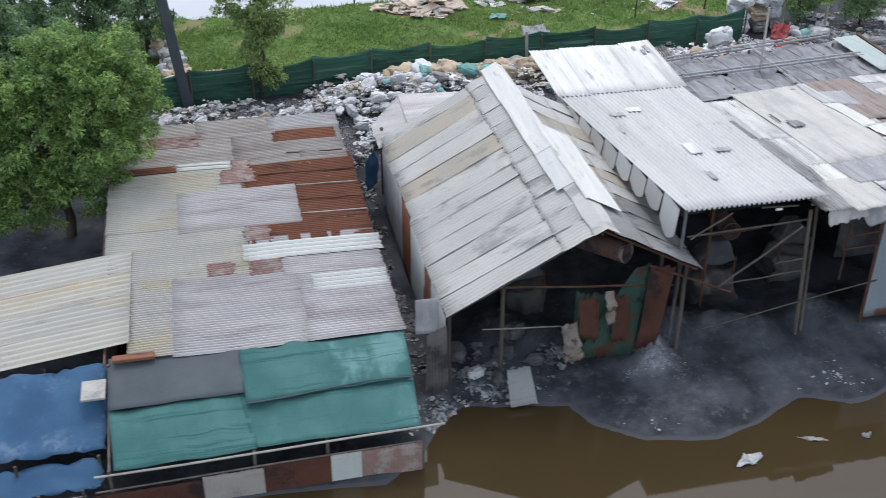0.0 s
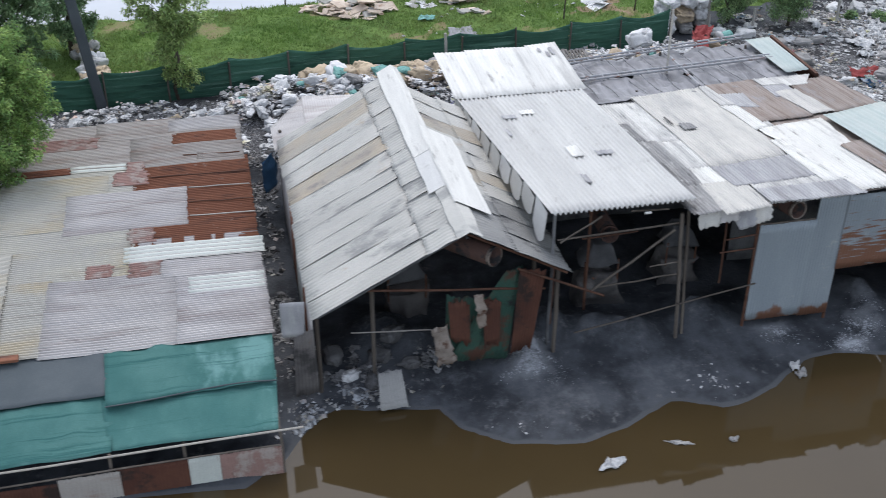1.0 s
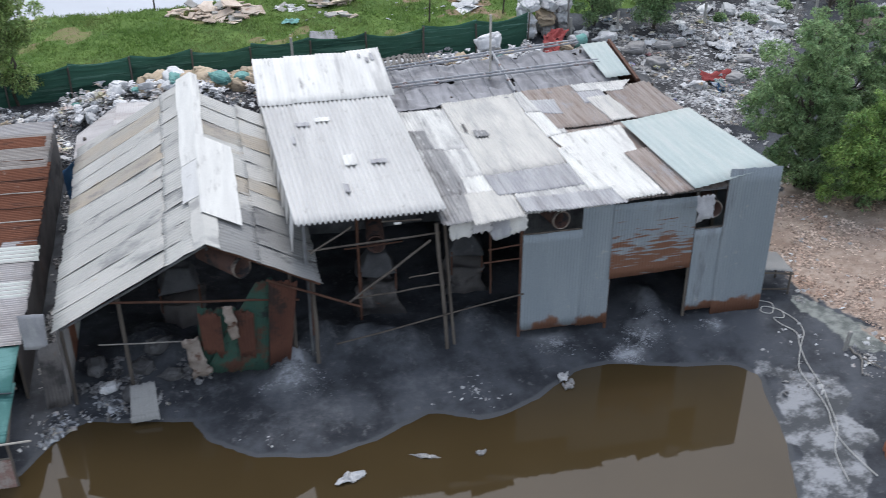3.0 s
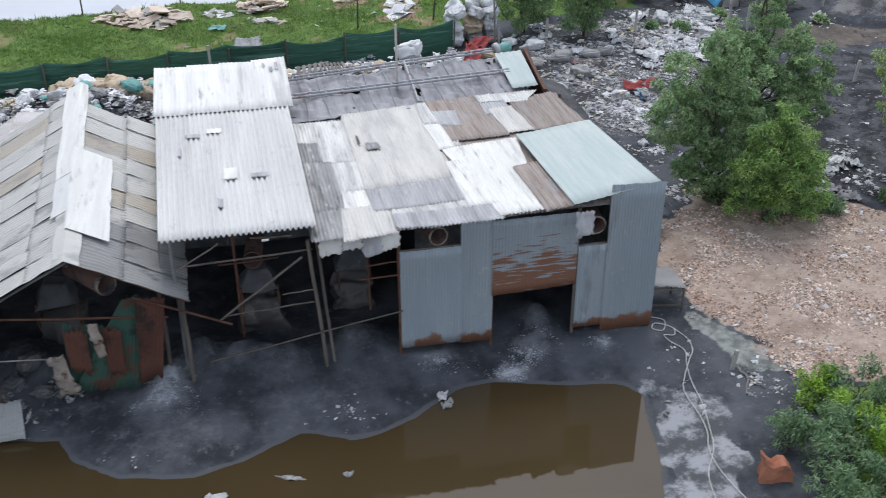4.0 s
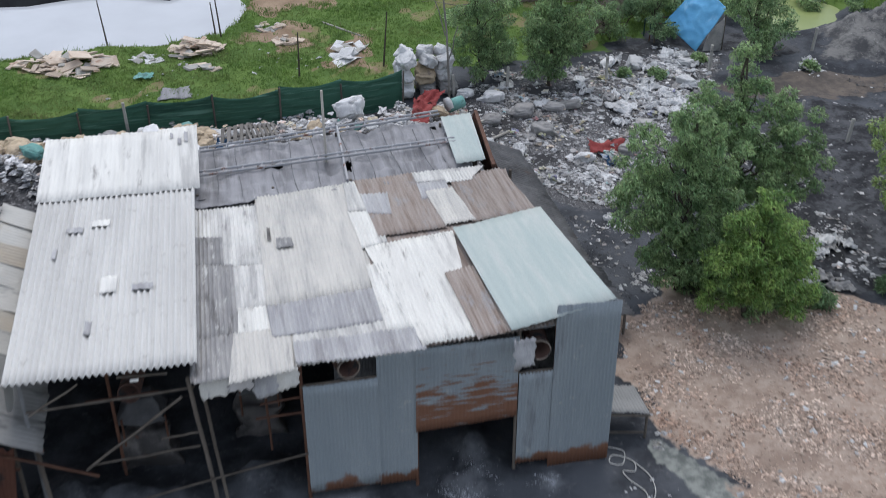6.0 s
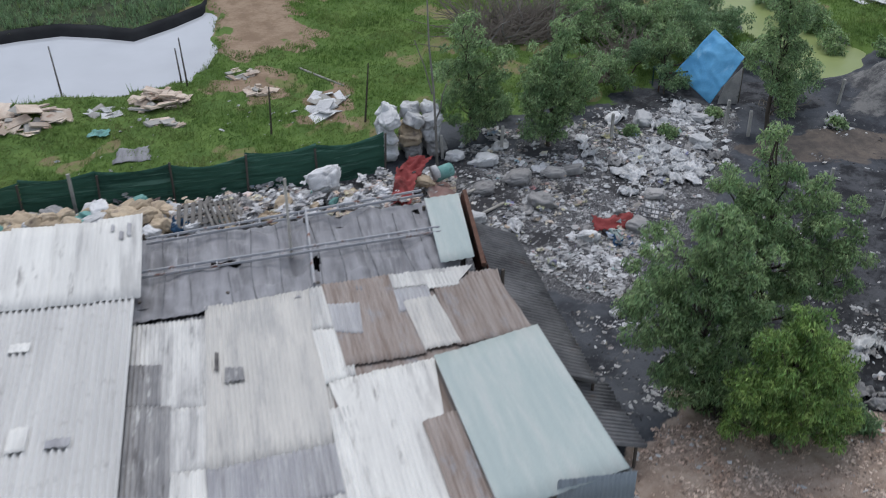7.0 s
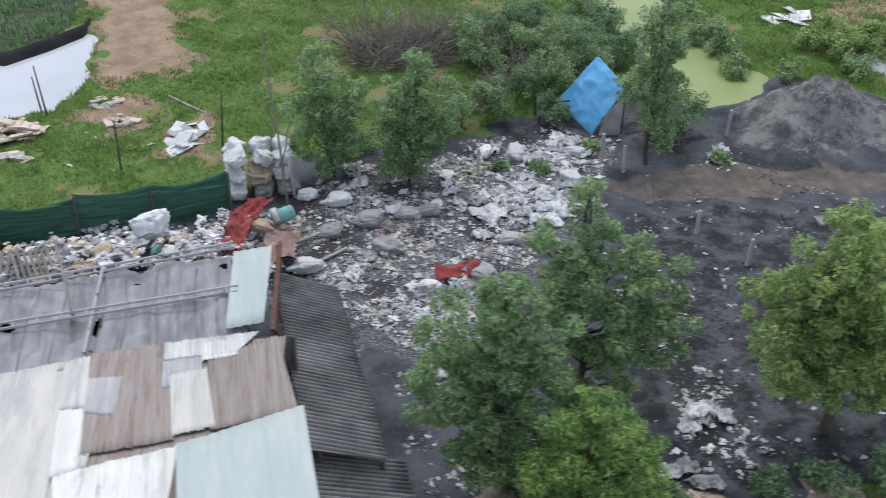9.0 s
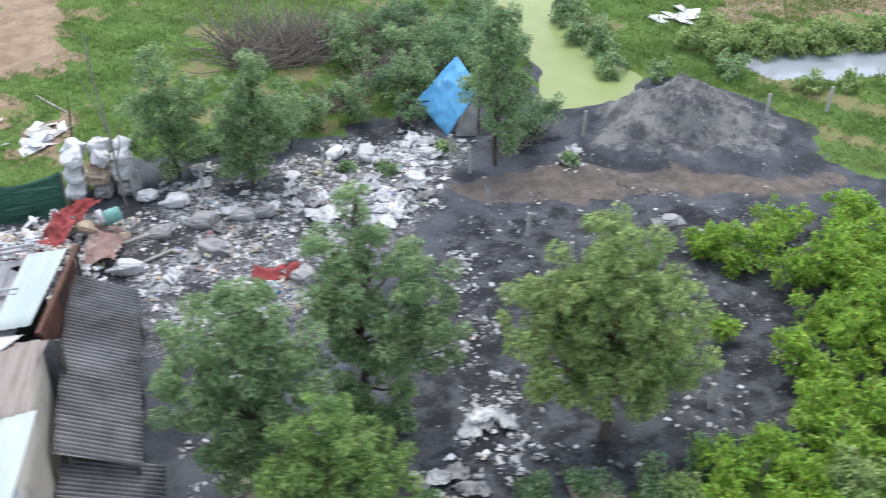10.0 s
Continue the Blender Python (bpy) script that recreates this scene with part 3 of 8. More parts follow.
LITTER_GROUND = [(-26, 11.5), (-15, 11.6), (-14, 8), (-5, 12), (2.5, 13), (3.2, 11.2), (4.4, 10.9), (6.0, 9.8), (7.6, 10.5), (9.8, 13.5), (12.5, 17.5), (13.5, 20.5), (10, 20.5), (6.5, 19), (2, 18), (-26, 17)]
GRASS_1 = [(-60, 17.0), (-20, 16.8), (-8, 17.6), (1.0, 18.2), (2.2, 20.8), (9.5, 21.6), (12, 23), (14.5, 24.5), (16.6, 24), (17, 60), (-60, 60)]
GRASS_2 = [(20.2, 24.3), (22.3, 22.4), (24.5, 19.4), (23.9, 16.6), (27, 14), (60, 12), (60, 60), (19.5, 60), (19.5, 28)]
GRASS_4 = [(13.8, 4.2), (16, 4.6), (24, 4.4), (30, 8), (30, -9), (13.8, -9)]
GRASS_3 = [(5.2, -4.2), (5.9, -3.2), (8, -3.4), (22, -3.3), (22, -9), (4.6, -9), (4.6, -6.5)]
GREEN_ASH = [(3.8, 0.3), (4.9, -1.3), (5.4, -2.3), (4.8, -2.5), (4.1, -1.4), (3.4, -0.3)]


def poly_dist(px, py, poly):
    """Signed distance to a polygon's edge: positive inside."""
    px, py = np.asarray(px, float), np.asarray(py, float)
    best = np.full(px.shape, 1e9)
    inside = np.zeros(px.shape, bool)
    for (x0, y0), (x1, y1) in zip(poly, poly[1:] + poly[:1]):
        dx, dy = x1 - x0, y1 - y0
        t = np.clip(((px - x0) * dx + (py - y0) * dy) / (dx * dx + dy * dy + 1e-12), 0, 1)
        best = np.minimum(best, np.hypot(px - x0 - t * dx, py - y0 - t * dy))
        cross = ((y0 > py) != (y1 > py)) & (px < (x1 - x0) * (py - y0) / (y1 - y0 + 1e-12) + x0)
        inside ^= cross
    return np.where(inside, best, -best)


def smooth01(v, lo, hi):
    t = np.clip((v - lo) / (hi - lo), 0, 1)
    return t * t * (3 - 2 * t)


def wobble(x, y):
    return 0.5 * np.sin(x * 1.7 + 2.1 * np.sin(y * 0.9)) + 0.5 * np.sin(y * 2.3 + 1.7 * np.sin(x * 1.1 + 0.5)) + 0.4 * np.sin(x * 4.3 + y * 3.1)


# soft heaps of ash under the sheds: x, y, spread along x and y, height, paleness (pale spots also paint drifting smoke)
ASH_HEAPS = [(-9.45, 0.0, 0.5, 0.6, 0.35, 0.9), (-9.6, -0.6, 0.6, 0.35, 0.08, 0.8), (-7.75, 0.5, 0.65, 0.6, 0.5, 0.3), (-6.7, 0.3, 0.6, 0.55, 0.4, 0.3), (-4.8, 0.7, 0.7, 0.6, 0.55, 0.3), (-0.35, 0.7, 0.4, 0.9, 0.4, 0.5), (-0.75, -0.3, 0.5, 0.5, 0.15, 0.55), (-1.35, -0.95, 0.45, 0.25, 0.04, 0.9), (-3.1, -0.15, 0.5, 0.2, 0.04, 0.8), (1.15, -0.45, 0.25, 0.25, 0.04, 0.8), (-11.9, 0.9, 0.8, 0.55, 0.4, 0.25), (-12.9, 1.6, 0.7, 0.7, 0.5, 0.25), (-8.8, 1.0, 0.6, 0.6, 0.6, 0.3), (-9.2, -1.7, 1.9, 0.9, 0.02, 0.28), (-6.2, -1.1, 1.3, 0.7, 0.02, 0.32), (-11.6, -0.4, 1.0, 0.6, 0.02, 0.3)]


def ash_heaps(x, y):
    """Height and paleness of the ash; the paleness also paints in smoke haze."""
    up, pale = np.zeros(np.shape(x)), np.zeros(np.shape(x))
    lumps = 1 + 0.3 * np.sin(x * 5.3 + 1.7 * np.sin(y * 4.1)) * np.sin(y * 6.1 + 1.3 * np.sin(x * 3.7))
    for hx, hy, sx, sy, h, p in ASH_HEAPS:
        g = np.exp(-((x - hx) / sx) ** 2 - ((y - hy) / sy) ** 2)
        up, pale = up + h * g * lumps, np.maximum(pale, p * g)
    return up, pale


def height(x, y):
    """The ground's height."""
    x, y = np.asarray(x, float), np.asarray(y, float)
    w = wobble(x, y)
    d = -poly_dist(x, y, POND) + 0.03 * w
    h = np.where(d > 0, 0.30 * (1 - np.exp(-np.maximum(d, 0) / 1.3)), 0.35 * d)
    for poly, bank in ((FAR_POND, 0.12), (CHANNEL, 0.15), (SIDE_POND, 0.15)):
        e = -poly_dist(x, y, poly) + 0.12 * w
        h = np.where(e < 0.6, np.minimum(h, 0.35 * e), h)
    h = np.maximum(h, -0.9)
    near = smooth01(d, 2, 6)
    h = h - 0.12 * near
    h = h + 0.035 * w * smooth01(d, 0.2, 1.5)
    yard = np.sin(x * 2.1 + 1.5 * np.sin(y * 1.3)) + np.sin(y * 2.6 + 1.2 * np.sin(x * 2.3)) + 0.5 * np.sin(x * 6.1 + y * 4.7)
    h = h + 0.05 * np.maximum(yard, -0.6) * smooth01(x, 10.3, 12) * smooth01(y, 4.5, 6) * (1 - smooth01(y, 17.5, 19)) * (1 - smooth01(x, 22, 25))
    # heap of refuse between the fence and the sheds
    h = h + 0.75 * np.exp(-((y - 14.6) / 1.6) ** 2) * smooth01(x, -16.5, -13) * (1 - smooth01(x, 0.5, 3))
    h = h + 0.35 * np.exp(-((y - 13.8) / 1.7) ** 2) * smooth01(x, -27, -24) * (1 - smooth01(x, -16, -13))
    # spoil heap at the far end of the yard
    h = h + 1.35 * np.exp(-(((x - 20.4) / 2.1) ** 2 + ((y - 20.0) / 1.6) ** 2)) + 0.12 * np.exp(-(((x - 20.6) / 3) ** 2 + ((y - 19.4) / 2.2) ** 2)) * np.sin(x * 5 + y * 3)
    h = h + ash_heaps(x, y)[0] * smooth01(d, 0.0, 0.5)
    lump = np.sin(x * 3.1 + 1.3 * np.sin(y * 2.7)) + np.sin(y * 3.7 + 1.1 * np.sin(x * 4.1)) + 0.6 * np.sin(x * 8.3 + y * 6.1)
    h = h + 0.2 * lump * np.exp(-(((x - 20.6) / 2.3) ** 2 + ((y - 19.8) / 1.8) ** 2))
    h = h + 0.5 * np.exp(-(((x - 15.0) / 1.2) ** 2 + ((y - 11.0) / 3.0) ** 2)) * 0.5
    return h


def gz(x, y):
    return float(height(np.array([x]), np.array([y]))[0])


def axis(lo, hi, step, far):
    out = list(np.arange(lo, hi + 1e-6, step))
    s, a, b = step, lo, hi
    while b < far:
        s *= 1.35
        a, b = a - s, b + s
        out = [a] + out + [b]
    return np.array(out)


gx, gy = axis(-27, 32, 0.22, 2500), axis(-8, 40, 0.22, 2500)
GX, GY = np.meshgrid(gx, gy)
GZ = height(GX, GY)
far_from = np.maximum(np.maximum(-30 - GX, GX - 34), np.maximum(-10 - GY, GY - 42))
GZ = np.where((far_from > 0) & (GZ > 0), 0.1, GZ)
gm = bpy.data.meshes.new("ground")
nx, ny = len(gx), len(gy)
idx = np.arange(nx * ny).reshape(ny, nx)
quads = np.stack([idx[:-1, :-1], idx[:-1, 1:], idx[1:, 1:], idx[1:, :-1]], -1).reshape(-1, 4)
gm.from_pydata(np.stack([GX, GY, GZ], -1).reshape(-1, 3).tolist(), [], quads.tolist())
gm.polygons.foreach_set("use_smooth", [True] * len(gm.polygons))
fx, fy = GX.ravel(), GY.ravel()
fw = 0.35 * wobble(fx * 1.3, fy * 1.3)


def zone(name, polys, soft, wob=1.0):
    v = np.zeros(fx.shape)
    for p in polys:
        v = np.maximum(v, smooth01(poly_dist(fx, fy, p) + fw * wob, -soft, soft))
    at = gm.attributes.new(name, "FLOAT", "POINT")
    at.data.foreach_set("value", v.astype(np.float32))


zone("grass", [GRASS_1, GRASS_2, GRASS_3, GRASS_4], 0.5)
def worn(x, y):
    """Where the grass has been trodden away."""
    return np.sin(x * 0.75 + 1.6 * np.sin(y * 0.6 + 1)) * np.sin(y * 0.95 + 1.3 * np.sin(x * 0.5)) + 0.35 * np.sin(x * 2.3 + y * 1.7) + 0.2 * np.sin(x * 4.7 - y * 3.9)


pa = gm.attributes.new("ash_haze", "FLOAT", "POINT")
pa.data.foreach_set("value", ash_heaps(fx, fy)[1].astype(np.float32))
wa = gm.attributes.new("worn", "FLOAT", "POINT")
wa.data.foreach_set("value", smooth01(worn(fx, fy), 0.45, 1.1).astype(np.float32))
zone("soil", [PATHWAY, BARE, BARE_WEST, SOIL_FAR], 0.6, 2.2)
zone("road", [ROAD], 0.5)
zone("rubble", [RUBBLE], 0.3)
zone("ash", [ASH_BANK], 0.3)
zone("green_ash", [GREEN_ASH], 0.3)
zone("spoil", [SPOIL], 1.3)
zone("black_yard", [[(8.3, 5.6), (12, 4.9), (13, 8), (9.2, 9.4)], [(10.2, 4.6), (24, 4.4), (23, 14.0), (13, 15.5), (10.4, 13)], [(9.5, 20.2), (12, 20.6), (16.5, 19.5), (17, 22), (10, 21.6)]], 0.6)
zone("strewn", [LITTER_GROUND], 0.8)
SWAMP = [(-40, 33.6), (-12.5, 31.7), (-9.5, 32.3), (-6.7, 31.2), (-4.4, 33.4), (-4.3, 40), (-40, 60)]
zone("swamp", [SWAMP], 0.3)
zone("far", [[(-3000, 44), (3000, 44), (3000, 3000), (-3000, 3000)]], 3)


def ground_material():
    m = bpy.data.materials.new("yard_ground")
    m.use_nodes = True
    N, L = m.node_tree.nodes, m.node_tree.links
    b = N["Principled BSDF"]
    tc = N.new("ShaderNodeTexCoord")

    def nz(sc, detail=5.0, rough=0.6):
        n = N.new("ShaderNodeTexNoise")
        n.inputs["Scale"].default_value, n.inputs["Detail"].default_value, n.inputs["Roughness"].default_value = sc, detail, rough
        L.new(tc.outputs["Object"], n.inputs["Vector"])
        return n.outputs["Fac"]

    def rng(f, lo, hi):
        r = N.new("ShaderNodeMapRange")
        r.interpolation_type = "SMOOTHSTEP"
        r.inputs["From Min"].default_value, r.inputs["From Max"].default_value = lo, hi
        L.new(f, r.inputs["Value"])
        return r.outputs[0]

    def mix(f, a, c):
        x = N.new("ShaderNodeMix")
        x.data_type = "RGBA"
        L.new(f, x.inputs[0])
        for s, v in ((x.inputs[6], a), (x.inputs[7], c)):
            if isinstance(v, tuple):
                s.default_value = (*v, 1)
            else:
                L.new(v, s)
        return x.outputs[2]

    def att(name):
        a = N.new("ShaderNodeAttribute")
        a.attribute_name = name
        # the border of a zone is broken up by fine noise
        s = N.new("ShaderNodeMath")
        s.operation = "MULTIPLY_ADD"
        s.inputs[1].default_value = 1.0
        n = N.new("ShaderNodeMath")
        n.operation = "MULTIPLY_ADD"
        n.inputs[1].default_value, n.inputs[2].default_value = 0.9, -0.45
        L.new(nz(2.5, 6.0, 0.7), n.inputs[0])
        L.new(a.outputs["Fac"], s.inputs[0])
        L.new(n.outputs[0], s.inputs[2])
        return rng(s.outputs[0], 0.4, 0.6)

    mud = mix(rng(nz(0.7), 0.35, 0.65), (0.029, 0.032, 0.038), (0.083, 0.09, 0.102))
    mud = mix(rng(nz(4.0, 6.0, 0.7), 0.55, 0.75), mud, (0.135, 0.137, 0.142))
    mud = mix(rng(nz(18.0, 4.0, 0.7), 0.66, 0.74), mud, (0.17, 0.17, 0.17))
    geo = N.new("ShaderNodeNewGeometry")
    sep = N.new("ShaderNodeSeparateXYZ")
    L.new(geo.outputs["Position"], sep.inputs[0])
    # pale scum left by the water along the shore
    wob = N.new("ShaderNodeMath")
    wob.operation = "MULTIPLY_ADD"
    wob.inputs[1].default_value = -0.03
    L.new(nz(2.0, 4.0), wob.inputs[0])
    L.new(sep.outputs["Z"], wob.inputs[2])
    mud = mix(rng(wob.outputs[0], 0.02, 0.004), mud, (0.078, 0.083, 0.09))
    # ash and painted smoke haze whiten the mud
    ash_haze = N.new("ShaderNodeAttribute")
    ash_haze.attribute_name = "ash_haze"
    dust = N.new("ShaderNodeMath")
    dust.operation = "MULTIPLY_ADD"
    dust.inputs[1].default_value = 0.9
    L.new(nz(2.6, 7.0, 0.72), dust.inputs[0])
    L.new(ash_haze.outputs["Fac"], dust.inputs[2])
    mud = mix(rng(dust.outputs[0], 0.55, 1.05), mud, (0.16, 0.168, 0.182))
    mud = mix(rng(dust.outputs[0], 1.0, 1.3), mud, (0.42, 0.44, 0.475))
    strewn = mix(rng(nz(6.0, 6.0, 0.75), 0.35, 0.65), (0.03, 0.03, 0.033), (0.13, 0.13, 0.135))
    strewn = mix(rng(nz(13.0, 5.0, 0.75), 0.56, 0.64), strewn, (0.3, 0.3, 0.305))
    strewn = mix(rng(nz(28.0, 3.0, 0.7), 0.58, 0.66), strewn, (0.5, 0.5, 0.505))
    strewn = mix(rng(nz(0.8, 5.0, 0.65), 0.5, 0.6), strewn, (0.045, 0.045, 0.048))
    ash = mix(rng(nz(1.8, 6.0, 0.7), 0.4, 0.6), (0.075, 0.08, 0.085), (0.29, 0.3, 0.315))
    soil = mix(rng(nz(1.5, 6.0, 0.7), 0.35, 0.65), (0.215, 0.15, 0.1), (0.31, 0.23, 0.16))
    rub = mix(rng(nz(3.0, 6.0, 0.75), 0.35, 0.65), (0.28, 0.21, 0.168), (0.4, 0.325, 0.27))
    rub = mix(rng(nz(14.0, 5.0, 0.75), 0.6, 0.7), rub, (0.5, 0.45, 0.4))
    rub = mix(rng(nz(0.5, 3.0), 0.5, 0.7), rub, (0.24, 0.18, 0.145))
    rub = mix(rng(nz(9.0, 5.0, 0.75), 0.62, 0.72), rub, (0.15, 0.105, 0.085))
    gr = mix(rng(nz(0.9, 5.0, 0.65), 0.35, 0.65), (0.072, 0.13, 0.03), (0.115, 0.185, 0.045))
    gr = mix(att("worn"), gr, mix(rng(nz(3.0, 6.0, 0.7), 0.4, 0.6), (0.2, 0.165, 0.09), (0.15, 0.18, 0.06)))
    col = mix(att("strewn"), mud, strewn)
    col = mix(att("black_yard"), col, mix(rng(nz(1.6, 6.0, 0.7), 0.4, 0.62), (0.022, 0.023, 0.026), (0.082, 0.085, 0.092)))
    col = mix(att("ash"), col, ash)
    col = mix(att("spoil"), col, mix(rng(nz(1.3, 7.0, 0.75), 0.4, 0.62), (0.065, 0.066, 0.07), (0.2, 0.197, 0.19)))
    col = mix(att("green_ash"), col, mix(rng(nz(2.5, 6.0, 0.7), 0.35, 0.65), (0.11, 0.12, 0.115), (0.26, 0.275, 0.255)))
    col = mix(att("rubble"), col, rub)
    col = mix(att("grass"), col, gr)
    col = mix(att("soil"), col, soil)
    col = mix(att("road"), col, mix(rng(nz(2.0, 6.0, 0.7), 0.35, 0.65), (0.085, 0.075, 0.068), (0.15, 0.125, 0.105)))
    col = mix(att("swamp"), col, mix(rng(nz(1.6, 6.0, 0.7), 0.35, 0.65), (0.03, 0.04, 0.025), (0.07, 0.09, 0.04)))
    L.new(col, b.inputs["Base Color"])
    b.inputs["Roughness"].default_value = 0.92
    b.inputs["Specular IOR Level"].default_value = 0.2
    bp = N.new("ShaderNodeBump")
    bp.inputs["Strength"].default_value, bp.inputs["Distance"].default_value = 0.5, 0.06
    L.new(nz(7.0, 7.0, 0.7), bp.inputs["Height"])
    L.new(bp.outputs[0], b.inputs["Normal"])
    return m


gm.materials.append(ground_material())
ground = tagged(new("ground", gm), "black ash and mud yard with grass and brick rubble", "ground", kind="structure")
water("brown_water", (0.064, 0.045, 0.021), 0.03, "still brown pond in front of the sheds", (-79, -79, 6, 0.2), 0.0, 0.015, ior=1.45)
# pale base colours of the far and side ponds carry the sky's reflection
water("sky_pale_water", (0.5, 0.52, 0.55), 0.05, "pale still pond beyond the grass", (-39, 24, -3, 34), 0.0, 0.03)
water("algae_water", (0.18, 0.23, 0.075), 0.45, "channel covered with yellow-green duckweed", (16, 21, 20.8, 60), 0.0, 0.1, tint=(0.27, 0.32, 0.12))
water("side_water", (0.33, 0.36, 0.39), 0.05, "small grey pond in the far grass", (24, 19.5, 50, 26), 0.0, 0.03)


# ---- shed with the patched low roof ----
def za(y):
    return 1.80 + 0.012 * y


def quad_a(x0, x1, y0, y1, dz=0.0):
    """Corners for waves that follow one another along y."""
    return [(x0, y0, za(y0) + dz), (x0, y1, za(y1) + dz), (x1, y1, za(y1) + dz), (x1, y0, za(y0) + dz)]


shed_a = thing("low_shed", "low shed under patched, rusty corrugated sheets beside the pond", "shed", at=(-18.6, 5.0, 0))
# base layer, then patches; each patch overlaps the sheets below it
A_SHEETS = [
    (-22.1, -18.7, 8.5, 11.3, 0.0, "dirty_pale"), (-18.8, -15.6, 8.4, 11.2, 0.008, "dirty_pale"),
    (-22.2, -18.6, 4.2, 8.6, 0.0, "cream"), (-18.7, -15.5, 4.2, 8.7, 0.0, "rust_sheet"),
    (-22.1, -18.7, 2.6, 4.5, 0.01, "cream"), (-18.8, -15.5, 2.4, 4.5, 0.0, "pale_sheet"),
    (-21.6, -20.5, 0.1, 3.1, 0.012, "cream"), (-20.6, -17.6, 0.05, 3.0, 0.02, "pale_sheet"), (-17.7, -15.46, 0.05, 2.75, 0.014, "pale_sheet"),
    (-17.6, -15.75, 9.7, 10.3, 0.03, "rust_sheet"), (-19.8, -17.5, 10.2, 11.35, 0.03, "dirty_pale"), (-17.7, -15.6, 10.5, 11.2, 0.034, "pale_sheet"), (-21.9, -19.7, 9.8, 10.5, 0.035, "rust_pink"),
    (-22.2, -19.35, 5.4, 8.1, 0.03, "cream"), (-20.4, -17.25, 5.1, 7.1, 0.045, "pale_sheet"),
    (-18.85, -15.4, 3.45, 4.25, 0.035, "mint_sheet"), (-18.75, -18.1, 4.4, 5.1, 0.04, "rust_pink"), (-18.7, -17.95, 2.85, 3.5, 0.045, "rust_pink"),
    (-17.95, -15.5, 2.7, 3.4, 0.03, "pale_sheet"), (-17.3, -15.5, 1.9, 2.65, 0.04, "mint_sheet"), (-19.75, -19.1, 3.0, 3.55, 0.05, "rust_pink"),
    (-20.4, -18.9, 8.35, 8.8, 0.04, "mint_sheet"), (-18.9, -18.4, 8.15, 8.75, 0.05, "rust_pink"), (-21.9, -20.4, 8.3, 8.7, 0.05, "rust_sheet"), (-19.2, -18.3, 7.4, 8.2, 0.03, "rust_pink"), (-16.9, -15.6, 8.6, 9.0, 0.04, "dirty_pale"),
]
for x0, x1, y0, y1, dz, mt in A_SHEETS:
    wave, deep = {"mint_sheet": (0.18, 0.03)}.get(mt, (0.09, 0.03))
    sheet(shed_a, quad_a(x0, x1, y0, y1), M[mt], lift=dz * 0.5, rag=0.12 if mt == "rust_pink" else 0.05, pitch=wave, amp=deep, nest=True, sag=0.05)
# loose battens on the rusted part
for i, (y, xa, xb) in enumerate([(7.75, -18.2, -15.6), (7.0, -17.2, -15.55), (6.2, -17.2, -15.5), (5.5, -17.2, -15.5), (8.9, -17.3, -15.7), (8.62, -20.5, -18.9)]):
    beam("batten", (xa, y, za(y) + 0.035), (xb, y - 0.1, za(y) + 0.035), 0.018, M["pale_bar" if i % 2 else "rust_bar"], shed_a, sides=5, bend=0.015, seed=i)
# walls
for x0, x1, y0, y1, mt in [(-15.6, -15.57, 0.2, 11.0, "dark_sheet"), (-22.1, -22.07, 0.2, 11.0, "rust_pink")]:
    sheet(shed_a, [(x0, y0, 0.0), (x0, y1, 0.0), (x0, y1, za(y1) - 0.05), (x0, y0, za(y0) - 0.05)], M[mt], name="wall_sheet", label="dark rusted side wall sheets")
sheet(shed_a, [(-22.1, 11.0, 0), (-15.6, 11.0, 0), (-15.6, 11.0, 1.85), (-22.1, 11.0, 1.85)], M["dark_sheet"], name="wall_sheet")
for x in (-22.0, -19.2, -15.6):
    beam("post", (x, 0.1, -0.1), (x, 0.1, 1.78), 0.04, M["wood"], shed_a)
# stained wall strip seen along the outer side
sheet(shed_a, [(-22.45, 4.4, 0.9), (-22.45, 10.9, 0.9), (-22.15, 10.9, 1.8), (-22.15, 4.4, 1.8)], M["rust_pink"], name="wall_sheet")

# cream lean-to on the outer side
lean = thing("lean_to_roof", "cream corrugated lean-to roof joined to the low shed", "roof", at=(-23.4, 2.5, 0))
for i in range(4):
    y0, y1 = 0.35 + i * 0.95, 0.35 + (i + 1) * 0.95 + 0.06
    sheet(lean, [(-25.8, y0 - 0.1, 1.62), (-25.8, y1 - 0.1, 1.66), (-21.55, y1 + 0.25, 1.93), (-21.55, y0 + 0.3, 1.9)], M["cream"], pitch=0.2, amp=0.035, lift=0.004 * (i % 2))
for x in (-25.6, -23.4, -21.8):
    beam("post", (x, 0.45, -0.1), (x, 0.45, 1.62), 0.035, M["wood"], lean)
    beam("post", (x, 4.0, -0.1), (x, 4.0, 1.65), 0.035, M["wood"], lean)

# shade nets and tarpaulins over the water side
awning = thing("shade_net_awning", "teal and dark grey shade nets over a low pond-side frame", "awning", at=(-18.7, -1.2, 0))
cloth(awning, [(-19.2, 0.1, 1.79), (-15.5, 0.15, 1.79), (-15.55, -1.35, 1.56), (-19.15, -1.5, 1.54)], M["teal_net"], name="shade_net", nu=30, nv=10, ripple=0.07, label="teal shade net", seed=1)
cloth(awning, [(-19.3, -0.85, 1.585), (-15.52, -1.0, 1.575), (-15.62, -2.55, 1.18), (-19.1, -2.5, 1.18)], M["teal_net"], name="shade_net", nu=30, nv=12, ripple=0.07, label="teal shade net", seed=2)
